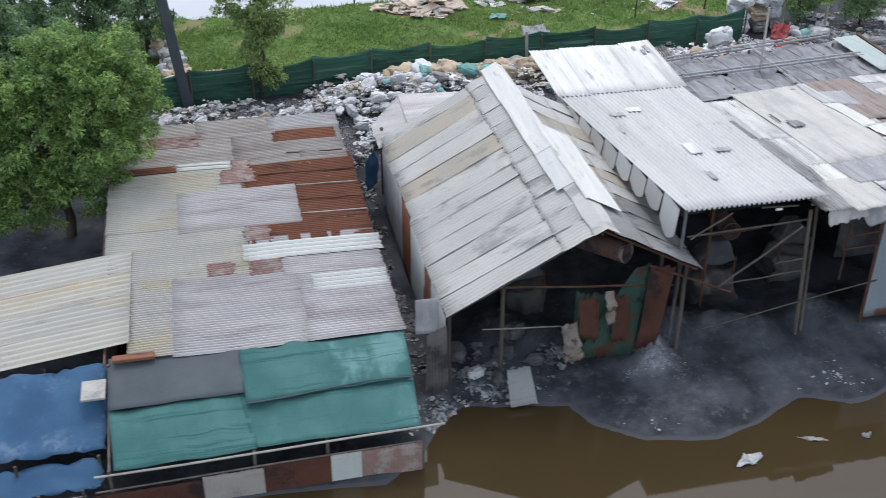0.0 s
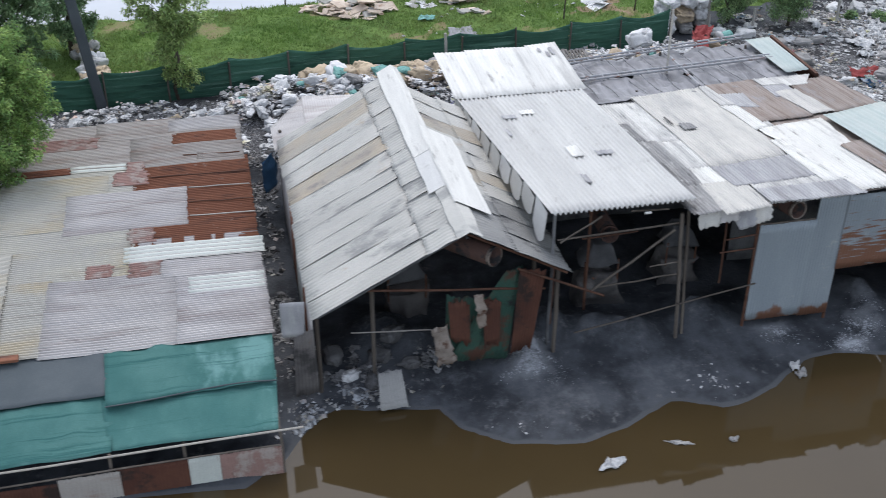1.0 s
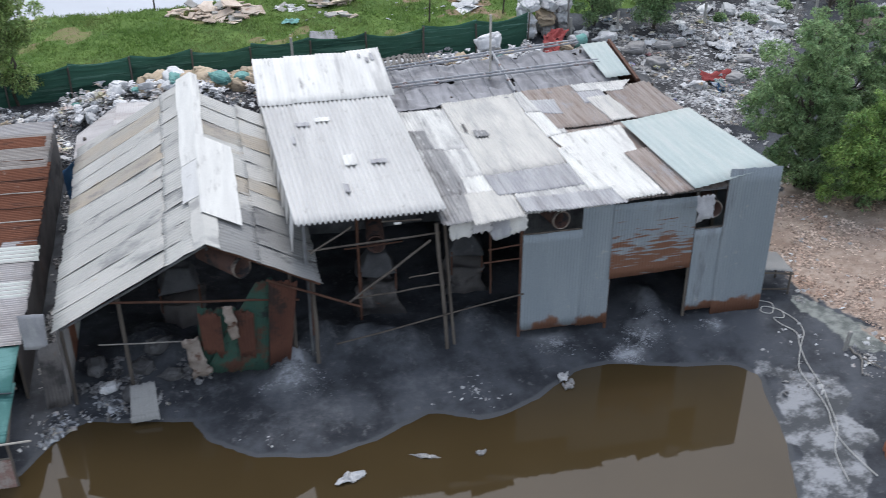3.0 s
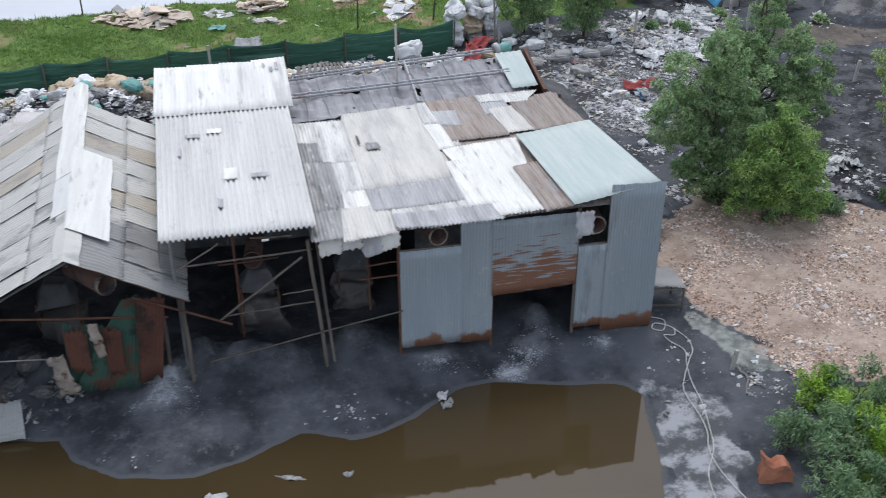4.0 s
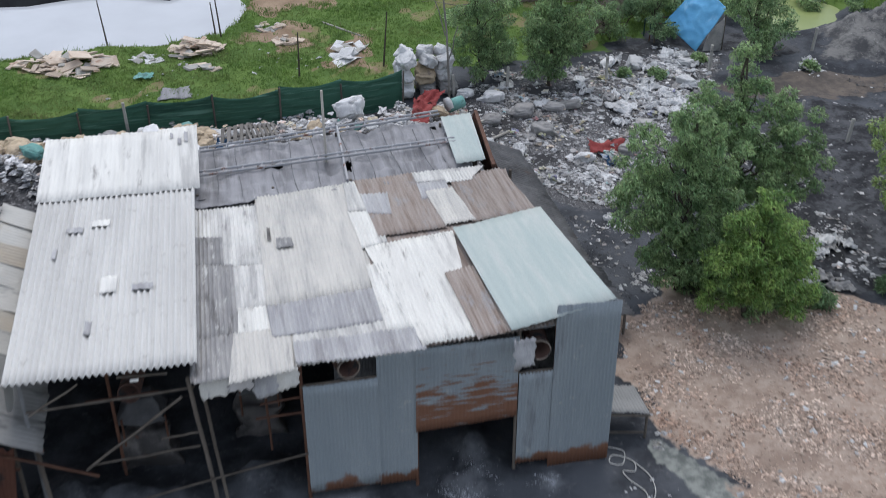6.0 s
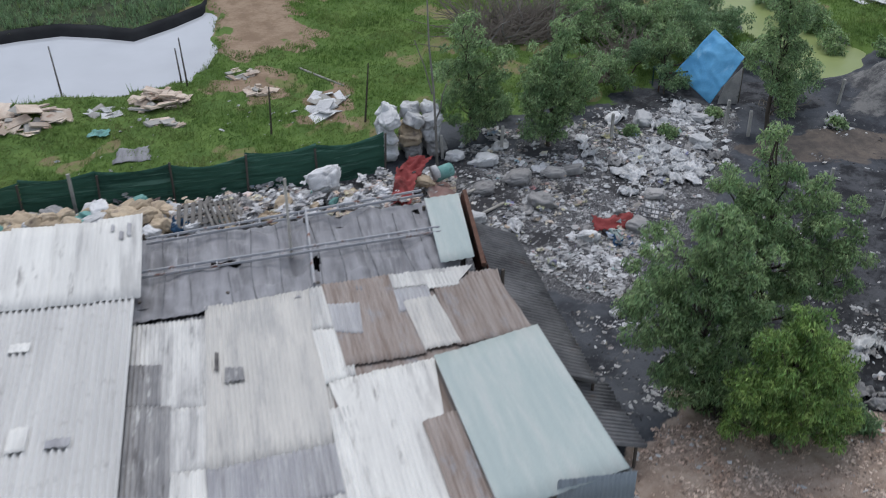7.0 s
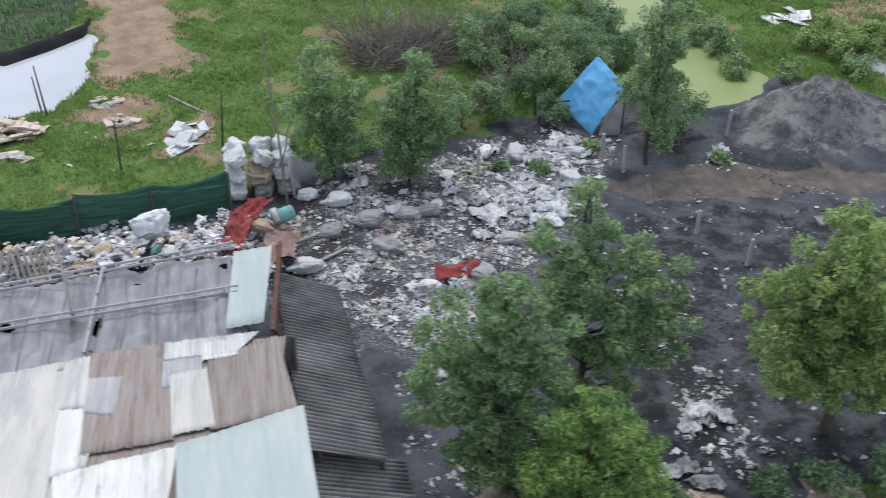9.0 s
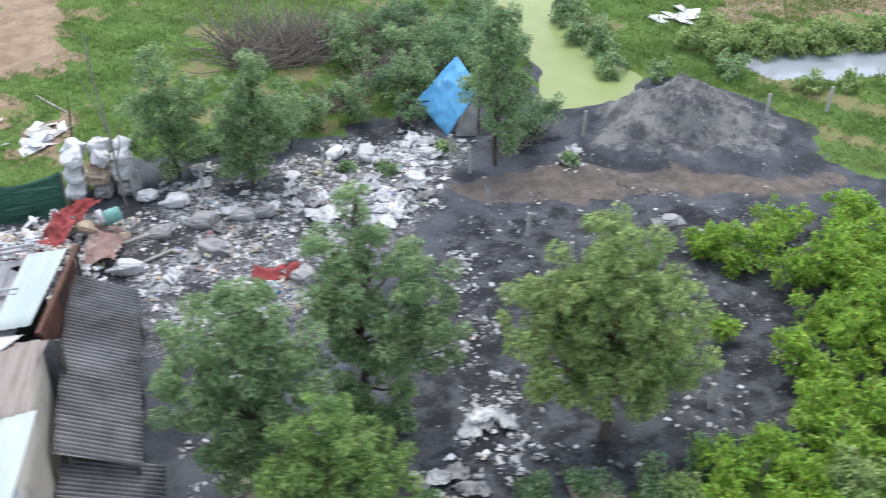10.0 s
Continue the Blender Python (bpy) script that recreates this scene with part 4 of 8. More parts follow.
cloth(awning, [(-22.0, -1.1, 1.5), (-19.0, -1.0, 1.52), (-19.05, -2.55, 1.16), (-21.9, -2.6, 1.16)], M["teal_net"], name="shade_net", nu=26, nv=12, ripple=0.07, label="teal shade net", seed=3)
cloth(awning, [(-22.0, 0.3, 1.80), (-19.15, 0.2, 1.80), (-19.1, -1.15, 1.56), (-22.0, -1.2, 1.56)], M["dark_net"], name="shade_net", nu=20, nv=10, ripple=0.03, label="dark grey shade net", seed=4)
beam("rail", (-22.3, -2.62, 1.06), (-15.1, -2.6, 1.2), 0.025, M["pale_bar"], awning, "pale pole along the low edge", bend=0.03, seed=3)
beam("rail", (-22.3, -2.7, 0.72), (-15.6, -2.62, 0.82), 0.022, M["wood"], awning, bend=0.03, seed=5)
rope("seam", [(-19.15, -1.52, 1.54), (-18.3, -1.5, 1.56), (-17.2, -1.38, 1.57), (-16.3, -1.33, 1.58), (-15.55, -1.37, 1.56)], 0.018, M["dark_net"], awning, "dark doubled edge of the shade net")
box("plank", (-21.9, 0.02, 1.84), (-21.0, 0.22, 1.92), M["rust_sheet"], awning, "rust-brown plank on the net's upper edge", bevel=0.01)
beam("rail", (-19.1, -1.05, 1.46), (-15.5, -1.1, 1.46), 0.03, M["wood"], awning)
for x in (-22.0, -19.1, -17.6, -15.6):
    beam("post", (x, -2.58, -0.5), (x, -2.58, 1.15), 0.035, M["wood"], awning, bend=0.015, seed=int(-x))
    beam("rafter", (x, -2.55, 1.1), (x, 0.1, 1.72), 0.025, M["wood"], awning)
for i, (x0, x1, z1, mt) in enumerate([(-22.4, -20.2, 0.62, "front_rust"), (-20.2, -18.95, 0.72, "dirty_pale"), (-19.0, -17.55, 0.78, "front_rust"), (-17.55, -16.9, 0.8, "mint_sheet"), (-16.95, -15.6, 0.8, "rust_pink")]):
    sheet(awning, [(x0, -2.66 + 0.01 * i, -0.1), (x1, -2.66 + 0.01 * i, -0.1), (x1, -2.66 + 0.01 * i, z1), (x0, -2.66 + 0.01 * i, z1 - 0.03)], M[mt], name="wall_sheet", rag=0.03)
tarp_a = thing("blue_tarpaulin", "torn blue tarpaulin hung below the lean-to roof", "tarpaulin", at=(-23.5, -0.6, 0))
cloth(tarp_a, [(-26, 0.3, 1.55), (-22.05, 0.3, 1.68), (-22.1, -1.8, 1.0), (-26, -1.6, 0.95)], M["blue_tarp"], name="sheet", nu=26, nv=14, ripple=0.12, seed=7, rag=0.04)
cloth(tarp_a, [(-26, -1.75, 0.75), (-22.2, -1.85, 0.85), (-22.2, -2.4, 0.6), (-26, -2.5, 0.5)], M["blue_tarp"], name="sheet", nu=22, nv=8, ripple=0.1, seed=8, rag=0.06)
for x in (-25.5, -23.9, -22.25):
    beam("post", (x, -1.9, -0.4), (x, -1.9, 1.0), 0.035, M["wood"], tarp_a)
box("board", (-22.55, -0.25, 1.63), (-22.05, -0.9, 1.69), M["concrete"], tarp_a, "grey board laid on the tarpaulin", bevel=0.01)
fence_low = thing("wire_mesh_panel", "grey wire mesh panel at the water's edge", "fence panel", at=(-23.4, -2.7, 0))
for i in range(9):
    beam("wire", (-26, -2.7, 0.1 + i * 0.07), (-22.5, -2.7, 0.12 + i * 0.07), 0.008, M["steel"], fence_low, sides=4)
for x in (-25.9, -24.7, -23.4, -22.55):
    beam("post", (x, -2.7, -0.5), (x, -2.7, 0.85), 0.03, M["wood"], fence_low)


# ---- gabled shed ----
EAVE_L, RIDGE, EAVE_R = Vector((-14.66, 0, 2.38)), Vector((-11.12, 0, 4.24)), Vector((-8.68, 0, 2.88))


def on_slope(a, b, f, y):
    p = a.lerp(b, f)
    return (p.x - 0.045 * (y + 0.5) * (1 if a.x > -12 or f > 0.5 else 0) * 0.5, y, p.z)


gable = thing("gabled_shed", "open-fronted gabled shed with weathered cement roof sheets", "shed", at=(-11.8, 4.0, 0))
TONE_L = ["old_cement", "old_cement", "old_cement", "old_cement", "old_cement", "old_cement", "old_cement", "tan_cement", "old_cement", "old_cement", "tan_cement"]
def step(p, dz):
    return (p[0], p[1], p[2] + dz)


jit = random.Random(8)
for a, f0, f1, up in [(EAVE_L, 0, 0.78, 0.0), (EAVE_L, 0.75, 1.0, 0.03), (EAVE_R, 0, 0.55, 0.0), (EAVE_R, 0.52, 1.0, 0.03)]:
    y0 = -0.55
    i = 0
    while y0 < (7.4 if a is EAVE_R else 8.0):
        y1 = min(y0 + jit.uniform(0.66, 0.9), 8.25)
        mt = TONE_L[i % 11] if up == 0 and a is EAVE_L else ("grey_cement" if a is EAVE_R and y0 < 1.6 else "tan_cement" if a is EAVE_R and i % 3 == 1 else "old_cement")
        w0, w1 = jit.uniform(0.01, 0.04), jit.uniform(0.0, 0.01)
        e0, e1 = f0 + jit.uniform(-0.008, 0.012), f1 + jit.uniform(-0.02, 0.015) * (f1 < 1)
        sheet(gable, [step(on_slope(a, RIDGE, e0, y0), up + w0), step(on_slope(a, RIDGE, e0, y1 + 0.06), up + w1), step(on_slope(a, RIDGE, e1, y1 + 0.06 + jit.uniform(-0.04, 0.04)), up + w1), step(on_slope(a, RIDGE, e1, y0 + jit.uniform(-0.04, 0.04)), up + w0)], M[mt], rag=0.04, pitch=0.125, amp=0.022, sag=0.03, rows=8)
        y0 = y1
        i += 1
# ridge caps: bent white sheets
for i, (y0, y1, wl_, wr, mt, dz) in enumerate([(-0.65, 1.75, 0.28, 0.3, "old_cement", 0.115), (1.5, 4.9, 0.42, 0.12, "white_cement", 0.13), (3.3, 8.5, 0.42, 0.2, "bright_white", 0.145), (0.65, 4.6, 0.04, 0.85, "bright_white", 0.16)]):
    def cap_x(y):
        return -11.1 - 0.045 * (y + 0.5) * 0.5
    sl, sr = (4.24 - 2.38) / 3.54, (4.24 - 2.88) / 2.44
    verts = []
    for y in np.linspace(y0, y1, 7):
        c = cap_x(y)
        wob = 0.02 * math.sin(y * 5)
        verts += [(c - wl_ - wob, y, 4.24 - sl * wl_ + dz), (c, y, 4.24 + dz), (c + wr + wob, y, 4.24 - sr * wr + dz)]
    verts += [(x, y, z - 0.008) for x, y, z in verts]
    faces = []
    for j in range(6):
        a = j * 3
        faces += [(a, a + 1, a + 4, a + 3), (a + 1, a + 2, a + 5, a + 4), (21 + a, 21 + a + 3, 21 + a + 4, 21 + a + 1), (21 + a + 1, 21 + a + 4, 21 + a + 5, 21 + a + 2)]
    faces += [(0, 21, 22, 1), (1, 22, 23, 2)]
    mesh_ob("ridge_cap", verts, faces, M[mt], gable, "pale ridge capping")
# side wall on the alley, patched
for y0, y1, z0, z1, mt in [(-0.3, 1.3, 0.3, 2.25, "pale_sheet"), (1.2, 2.2, 0.1, 2.3, "rust_sheet"), (2.1, 4.0, 0.1, 2.32, "mint_sheet"), (3.9, 5.2, 0.1, 2.34, "rust_sheet"), (5.1, 8.2, 0.1, 2.34, "pale_sheet")]:
    sheet(gable, [(-14.6, y0, z0), (-14.6, y1, z0), (-14.6, y1, z1), (-14.6, y0, z1)], M[mt], name="wall_sheet", rag=0.03)
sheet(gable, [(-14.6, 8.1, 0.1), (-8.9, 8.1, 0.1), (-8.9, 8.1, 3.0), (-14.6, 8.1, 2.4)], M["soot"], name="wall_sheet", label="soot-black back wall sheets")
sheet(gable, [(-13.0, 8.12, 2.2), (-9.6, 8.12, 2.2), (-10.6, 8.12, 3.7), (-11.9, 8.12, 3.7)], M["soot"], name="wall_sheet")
# frame
for a, b in [((-14.5, -0.2, 0.1), (-14.5, -0.2, 2.35)), ((-13.2, 0.0, 0.1), (-13.2, 0.0, 3.0)), ((-8.85, -0.1, 0.1), (-8.85, -0.1, 2.8)), ((-9.35, 0.2, 0.1), (-9.35, 0.2, 3.1)), ((-14.5, 8.0, 0), (-14.5, 8.0, 2.3)), ((-8.9, 8.0, 0), (-8.9, 8.0, 2.8))]:
    beam("post", a, b, 0.05, M["wood"], gable, bend=0.02, seed=int(a[0] * 7))
for a, b, mt in [((-14.5, -0.3, 2.3), (-11.1, -0.3, 4.1), "soot"), ((-11.1, -0.3, 4.1), (-8.7, -0.3, 2.75), "rust_bar"), ((-13.6, -0.25, 2.88), (-9.2, -0.25, 2.35), "rust_bar"), ((-13.75, -0.3, 1.78), (-11.9, -0.3, 1.6), "grey_wood"), ((-9.9, -0.35, 3.05), (-7.8, -0.4, 2.05), "rust_bar"), ((-11.1, -0.4, 4.05), (-11.1, 8.2, 4.0), "soot")]:
    beam("rafter", a, b, 0.018 if mt == "grey_wood" else 0.03, M[mt], gable, bend=0.01, seed=int(a[0] * 3))
# hanging flaps of sheet at the front: green paint with rust, tall rust-brown sheet
sheet(gable, [(-11.55, -0.35, 0.62), (-10.05, -0.3, 0.48), (-9.78, -0.2, 3.0), (-10.15, -0.2, 2.9)], M["painted_green"], name="front_sheet", label="flaking green front sheet", rag=0.12, sag=0.08)
sheet(gable, [(-11.6, -0.3, 0.7), (-10.4, -0.28, 0.6), (-10.3, -0.1, 2.2), (-11.5, -0.1, 2.3)], M["painted_green"], name="front_sheet", label="flaking green front sheet", rag=0.12, sag=0.08)
sheet(gable, [(-10.0, -0.4, 0.7), (-9.5, -0.38, 0.8), (-9.2, -0.32, 2.9), (-9.85, -0.36, 3.05)], M["front_rust"], name="front_sheet", label="rust-brown front sheet", rag=0.12, sag=0.05)
sheet(gable, [(-11.45, -0.42, 1.25), (-11.0, -0.42, 1.15), (-11.0, -0.32, 2.25), (-11.5, -0.32, 2.3)], M["front_rust"], name="front_sheet", label="rust-brown front sheet", rag=0.16, sag=0.05)
sheet(gable, [(-10.65, -0.42, 1.05), (-10.3, -0.42, 1.0), (-10.25, -0.3, 2.2), (-10.7, -0.3, 2.25)], M["front_rust"], name="front_sheet", label="rust-brown front sheet", rag=0.16, sag=0.05)
cloth(gable, [(-10.95, -0.45, 2.55), (-10.7, -0.45, 2.5), (-10.6, -0.5, 1.65), (-10.8, -0.5, 1.6)], M["old_rag"], name="hanging_rag", nu=6, nv=10, ripple=0.08, freq=3, seed=11, rag=0.03)
cloth(gable, [(-11.95, -0.45, 1.75), (-11.55, -0.5, 1.85), (-11.35, -0.55, 0.75), (-11.75, -0.5, 0.65)], M["old_rag"], name="hanging_rag", nu=8, nv=10, ripple=0.12, freq=3, seed=12, rag=0.04)
cloth(gable, [(-15.3, -0.35, 2.85), (-14.75, -0.35, 2.8), (-14.8, -0.4, 1.9), (-15.3, -0.4, 1.95)], M["grey_sheet"], name="side_flap", nu=8, nv=8, ripple=0.08, seed=13)
sheet(gable, [(-15.1, -0.5, 0.3), (-14.55, -0.45, 0.3), (-14.6, -0.4, 2.1), (-15.05, -0.4, 1.9)], M["dark_sheet"], name="front_sheet", label="dark rust-stained front sheet", rag=0.05)
# low roof behind the gable
back_roof = thing("low_back_roof", "pale low roof sheet behind the gabled shed", "roof", at=(-13.2, 9.8, 0))
sheet(back_roof, [(-14.75, 7.9, 2.3), (-13.6, 9.0, 2.42), (-13.6, 11.1, 2.42), (-14.75, 9.4, 2.3)], M["pale_sheet"], lift=0.0)
sheet(back_roof, [(-13.75, 8.6, 2.45), (-11.4, 8.5, 2.5), (-11.5, 10.9, 2.4), (-13.65, 11.1, 2.42)], M["pale_sheet"], lift=0.02)
for x, y in ((-14.5, 9.0), (-13.5, 10.8), (-11.7, 10.7), (-11.6, 8.7)):
    beam("post", (x, y, -0.1), (x, y, 2.4), 0.05, M["wood"], back_roof)


# ---- middle shed with the white roof ----
def zc(y):
    return 4.30 - 0.124 * y


white_shed = thing("white_roofed_shed", "open-fronted shed under a high white corrugated roof", "shed", at=(-7.4, 4.0, 0))
XC0, XC1 = -9.12, -5.76
for i in range(4):
    for j, (y0, y1) in enumerate([(-0.28, 8.6)]):
        x0, x1 = XC0 + i * (XC1 - XC0) / 4 - 0.03, XC0 + (i + 1) * (XC1 - XC0) / 4 + 0.03
        t0, t1 = -0.035 * (y0 + 0.3), -0.035 * (y1 + 0.3)
        k0, k1 = (1 - i / 4), (1 - (i + 1) / 4)
        sheet(white_shed, [(x0 + t0 * k0, y0, zc(y0)), (x1 + t0 * k1, y0, zc(y0)), (x1 + t1 * k1, y1, zc(y1)), (x0 + t1 * k0, y1, zc(y1))], M["white_cement"], pitch=0.125, amp=0.042, rows=16, rag=0.015, lift=0.004 * (i % 2), label="white corrugated roof sheet")
for i in range(4):
    x0, x1 = -9.5 + i * 0.965, -9.5 + (i + 1) * 0.965 + 0.05
    sheet(white_shed, [(x0, 8.1, 3.3), (x1, 8.05, 3.3), (x1, 11.2 + 0.2 * (i == 3), 3.4), (x0, 11.3, 3.4)], M["bright_white"], pitch=0.125, amp=0.009, lift=0.03 + 0.004 * (i % 2), rag=0.008, label="bright white corrugated sheet")
# patches and torn holes in the white roof
for x, y, w, d, mt in [(-7.5, 3.25, 0.32, 0.75, "bright_white"), (-7.85, 6.45, 0.4, 0.35, "bright_white")]:
    sheet(white_shed, [(x - w / 2, y - d / 2, zc(y - d / 2)), (x + w / 2, y - d / 2, zc(y - d / 2)), (x + w / 2, y + d / 2, zc(y + d / 2)), (x - w / 2, y + d / 2, zc(y + d / 2))], M[mt], pitch=0.125, amp=0.012, lift=0.05, name="roof_patch", rag=0.03)
for x, y, w, d in [(-8.42, 6.2, 0.38, 0.3), (-6.8, 3.0, 0.42, 0.28), (-7.78, 1.46, 0.13, 0.5), (-5.88, 10.7, 0.1, 0.55), (-6.05, 10.5, 0.1, 0.4), (-6.25, 10.8, 0.08, 0.3), (-8.75, 5.0, 0.1, 0.5)]:
    zz = zc if y < 8.0 else (lambda q: 3.3 + (q - 8.1) * 0.031 + 0.02)
    sheet(white_shed, [(x - w / 2, y - d / 2, zz(y - d / 2)), (x + w / 2, y - d / 2, zz(y - d / 2)), (x + w / 2, y + d / 2, zz(y + d / 2)), (x - w / 2, y + d / 2, zz(y + d / 2))], M["grey_sheet"], pitch=0.125, amp=0.012, lift=0.05, name="roof_patch", rag=0.06, label="dark grey patch on the white roof")
# scalloped upright sheets along the gap to the gabled shed
for i in range(9):
    y0 = 0.0 + i * 0.93
    n = 8
    z1 = zc(y0) - 0.08
    drop = 0.95 if i == 0 else 0.55 + 0.12 * ((i * 37) % 5) / 5
    xs = -9.16 - 0.035 * y0
    verts = [(xs, y0 + 0.9 * k / n, z1) for k in range(n + 1)]
    verts += [(xs - 0.06, y0 + 0.9 * k / n, z1 - drop * (0.72 + 0.28 * math.sin(math.pi * k / n))) for k in range(n + 1)]
    verts += [(x - 0.012, y, z) for x, y, z in verts]
    m_ = n + 1
    faces = [(k, k + 1, m_ + k + 1, m_ + k) for k in range(n)] + [(2 * m_ + k + 1, 2 * m_ + k, 3 * m_ + k, 3 * m_ + k + 1) for k in range(n)] + [(m_ + k, m_ + k + 1, 3 * m_ + k + 1, 3 * m_ + k) for k in range(n)]
    mesh_ob("side_sheet", verts, faces, M["old_cement" if i % 3 else "white_cement"], white_shed, "pale hanging side sheet")
# frame of the middle shed
for a, b, r, mt in [((-5.7, -0.1, 0.2), (-5.95, -0.1, 3.9), 0.06, "wood"), ((-5.5, 0.0, 0.2), (-5.75, 0.0, 3.9), 0.05, "wood"), ((-8.95, 0.1, 0.2), (-8.95, 0.1, 4.1), 0.05, "soot"), ((-7.6, 1.4, 0.2), (-7.6, 1.4, 4.0), 0.05, "rust_bar"),
                    ((-8.9, -0.05, 3.5), (-5.85, -0.05, 3.62), 0.035, "pale_bar"), ((-8.85, -0.1, 3.45), (-7.9, -0.1, 4.05), 0.03, "wood"), ((-6.1, -0.15, 3.5), (-8.05, -0.15, 2.02), 0.04, "wood"), ((-7.9, -0.12, 2.1), (-5.9, -0.12, 2.22), 0.03, "pale_bar"),
                    ((-6.6, -0.1, 2.5), (-5.85, -0.1, 2.55), 0.025, "pale_bar"), ((-8.4, -0.25, 0.95), (-3.85, -0.2, 1.72), 0.03, "wood"), ((-8.0, 0.8, 2.9), (-6.6, 0.8, 2.95), 0.03, "rust_bar"), ((-6.3, -0.1, 4.05), (-7.2, -0.1, 4.1), 0.03, "wood"),
                    ((-8.9, 0.15, 1.0), (-8.9, 0.1, 2.8), 0.04, "rust_bar"), ((-4.7, 0.0, 2.95), (-3.9, 0.0, 3.0), 0.03, "rust_bar"), ((-4.8, 0.0, 2.6), (-3.9, 0.0, 2.62), 0.03, "rust_bar"), ((-4.55, 0.3, 1.5), (-4.6, 0.3, 3.4), 0.035, "rust_bar")]:
    beam("frame_bar", a, b, r * 0.75, M["wood" if mt == "pale_bar" else mt], white_shed, bend=0.012, seed=int(a[0] * 11 + a[2]))
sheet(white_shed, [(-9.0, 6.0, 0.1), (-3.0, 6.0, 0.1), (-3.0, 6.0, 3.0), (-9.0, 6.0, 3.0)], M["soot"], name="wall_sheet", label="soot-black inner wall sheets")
beam("lamp_tube", (-6.95, -0.28, 4.12), (-6.8, -0.28, 4.12), 0.03, M["bright_white"], white_shed, "small white lamp under the eave")


# ---- patched shed with the blue-grey front ----
def zd(y):
    return 4.02 - 0.130 * y


def quad_d(pts):
    return [(x, y, zd(y)) for x, y in pts]


patched = thing("patched_shed", "shed with a patchwork corrugated roof and blue-grey front sheets", "shed", at=(-1.7, 4.0, 0))
D_SHEETS = [
    # base
    ([(-5.9, -0.4), (-4.2, -0.45), (-4.2, 7.6), (-5.95, 7.4)], "sooty_sheet"),
    ([(-4.4, -0.4), (-2.0, -0.35), (-1.85, 8.1), (-4.3, 8.0)], "beige"),
    ([(-2.1, -0.3), (-0.3, -0.2), (-0.05, 8.4), (-1.9, 8.3)], "brown_sheet"),
    ([(-0.4, -0.2), (1.2, 0.0), (2.2, 8.1), (-0.1, 8.4)], "brown_sheet"),
    # patches, the lowest first
    ([(-5.92, 4.2), (-4.3, 3.9), (-4.27, 7.45), (-5.95, 7.4)], "dirty_white"),
    ([(-5.93, 4.3), (-5.15, 4.2), (-5.15, 5.7), (-5.95, 5.85)], "mottled_sheet"),
    ([(-5.9, 1.0), (-4.93, 0.9), (-4.95, 4.15), (-5.92, 4.35)], "mottled_sheet"),
    ([(-4.95, 1.95), (-4.3, 1.95), (-4.32, 4.0), (-4.97, 4.05)], "dirty_white"),
    ([(-4.97, 1.0), (-4.34, 0.95), (-4.3, 2.05), (-4.92, 2.05)], "bright_white"),
    ([(-5.88, -0.65), (-5.0, -0.55), (-4.95, 1.05), (-5.9, 1.05)], "mottled_sheet"),
    ([(-5.2, -0.8), (-4.0, -0.6), (-3.95, 1.05), (-5.05, 1.05)], "beige"),
    ([(-3.95, 0.35), (-1.55, 0.4), (-1.6, 1.35), (-3.9, 1.1)], "dirty_white"),
    ([(-4.34, 1.9), (-2.17, 2.25), (-1.92, 8.2), (-4.28, 7.8)], "beige"),
    ([(-4.32, 0.68), (-2.12, 0.88), (-2.12, 2.3), (-4.36, 1.98)], "grey_sheet"),
    ([(-3.95, -0.42), (-1.5, -0.42), (-1.58, 0.5), (-3.95, 0.44)], "grey_sheet"),
    ([(-2.13, 0.45), (-1.2, 0.45), (-1.1, 3.4), (-2.15, 3.35)], "bright_white"),
    ([(-1.55, -0.28), (-0.42, -0.18), (0.07, 4.65), (-2.06, 4.25)], "bright_white"),
    ([(-2.1, 4.15), (-1.5, 4.35), (-1.45, 6.4), (-2.17, 6.35)], "bright_white"),
    ([(-1.64, 4.7), (-0.02, 4.85), (-0.1, 8.35), (-1.78, 8.3)], "brown_sheet"),
    ([(-2.15, 6.3), (-1.7, 6.3), (-1.75, 8.2), (-2.05, 8.2)], "dirty_white"),
    ([(-1.7, 6.1), (-1.15, 5.9), (-1.05, 7.25), (-1.72, 7.35)], "grey_sheet"),
    ([(-0.28, 6.6), (0.48, 6.7), (0.5, 7.7), (-0.26, 7.6)], "grey_sheet"),
    ([(0.62, 5.0), (2.25, 5.25), (2.03, 8.1), (0.6, 7.5)], "brown_sheet"),
    ([(-0.05, 4.95), (0.72, 5.12), (0.58, 7.15), (-0.14, 7.02)], "beige"),
    ([(-0.26, 7.6), (1.2, 7.65), (1.68, 8.35), (-0.26, 8.3)], "dirty_white"),
    ([(0.5, 7.42), (1.2, 7.5), (1.2, 8.15), (0.48, 8.1)], "bright_white"),
    ([(-0.5, -0.35), (0.25, -0.2), (0.22, 2.8), (-0.56, 2.55)], "brown_sheet"),
    ([(-3.96, 4.65), (-3.58, 4.62), (-3.6, 5.15), (-3.94, 5.17)], "mottled_sheet"),
    ([(-4.14, 5.1), (-4.06, 5.1), (-4.05, 5.8), (-4.12, 5.8)], "dark_sheet"),
]
SHEET_LABEL = {"brown_sheet": "rusting brown roof sheet", "bright_white": "bright white roof sheet", "dirty_white": "dirty white roof sheet", "beige": "beige weathered roof sheet", "mottled_sheet": "soot-mottled grey roof sheet"}
for k, (pts, mt) in enumerate(D_SHEETS):
    sheet(patched, quad_d(pts), M[mt], lift=0.0035 * k, rag=0.06, pitch=0.09, amp=0.017, rows=10, sag=0.05, nest="x", label=SHEET_LABEL.get(mt, ""))
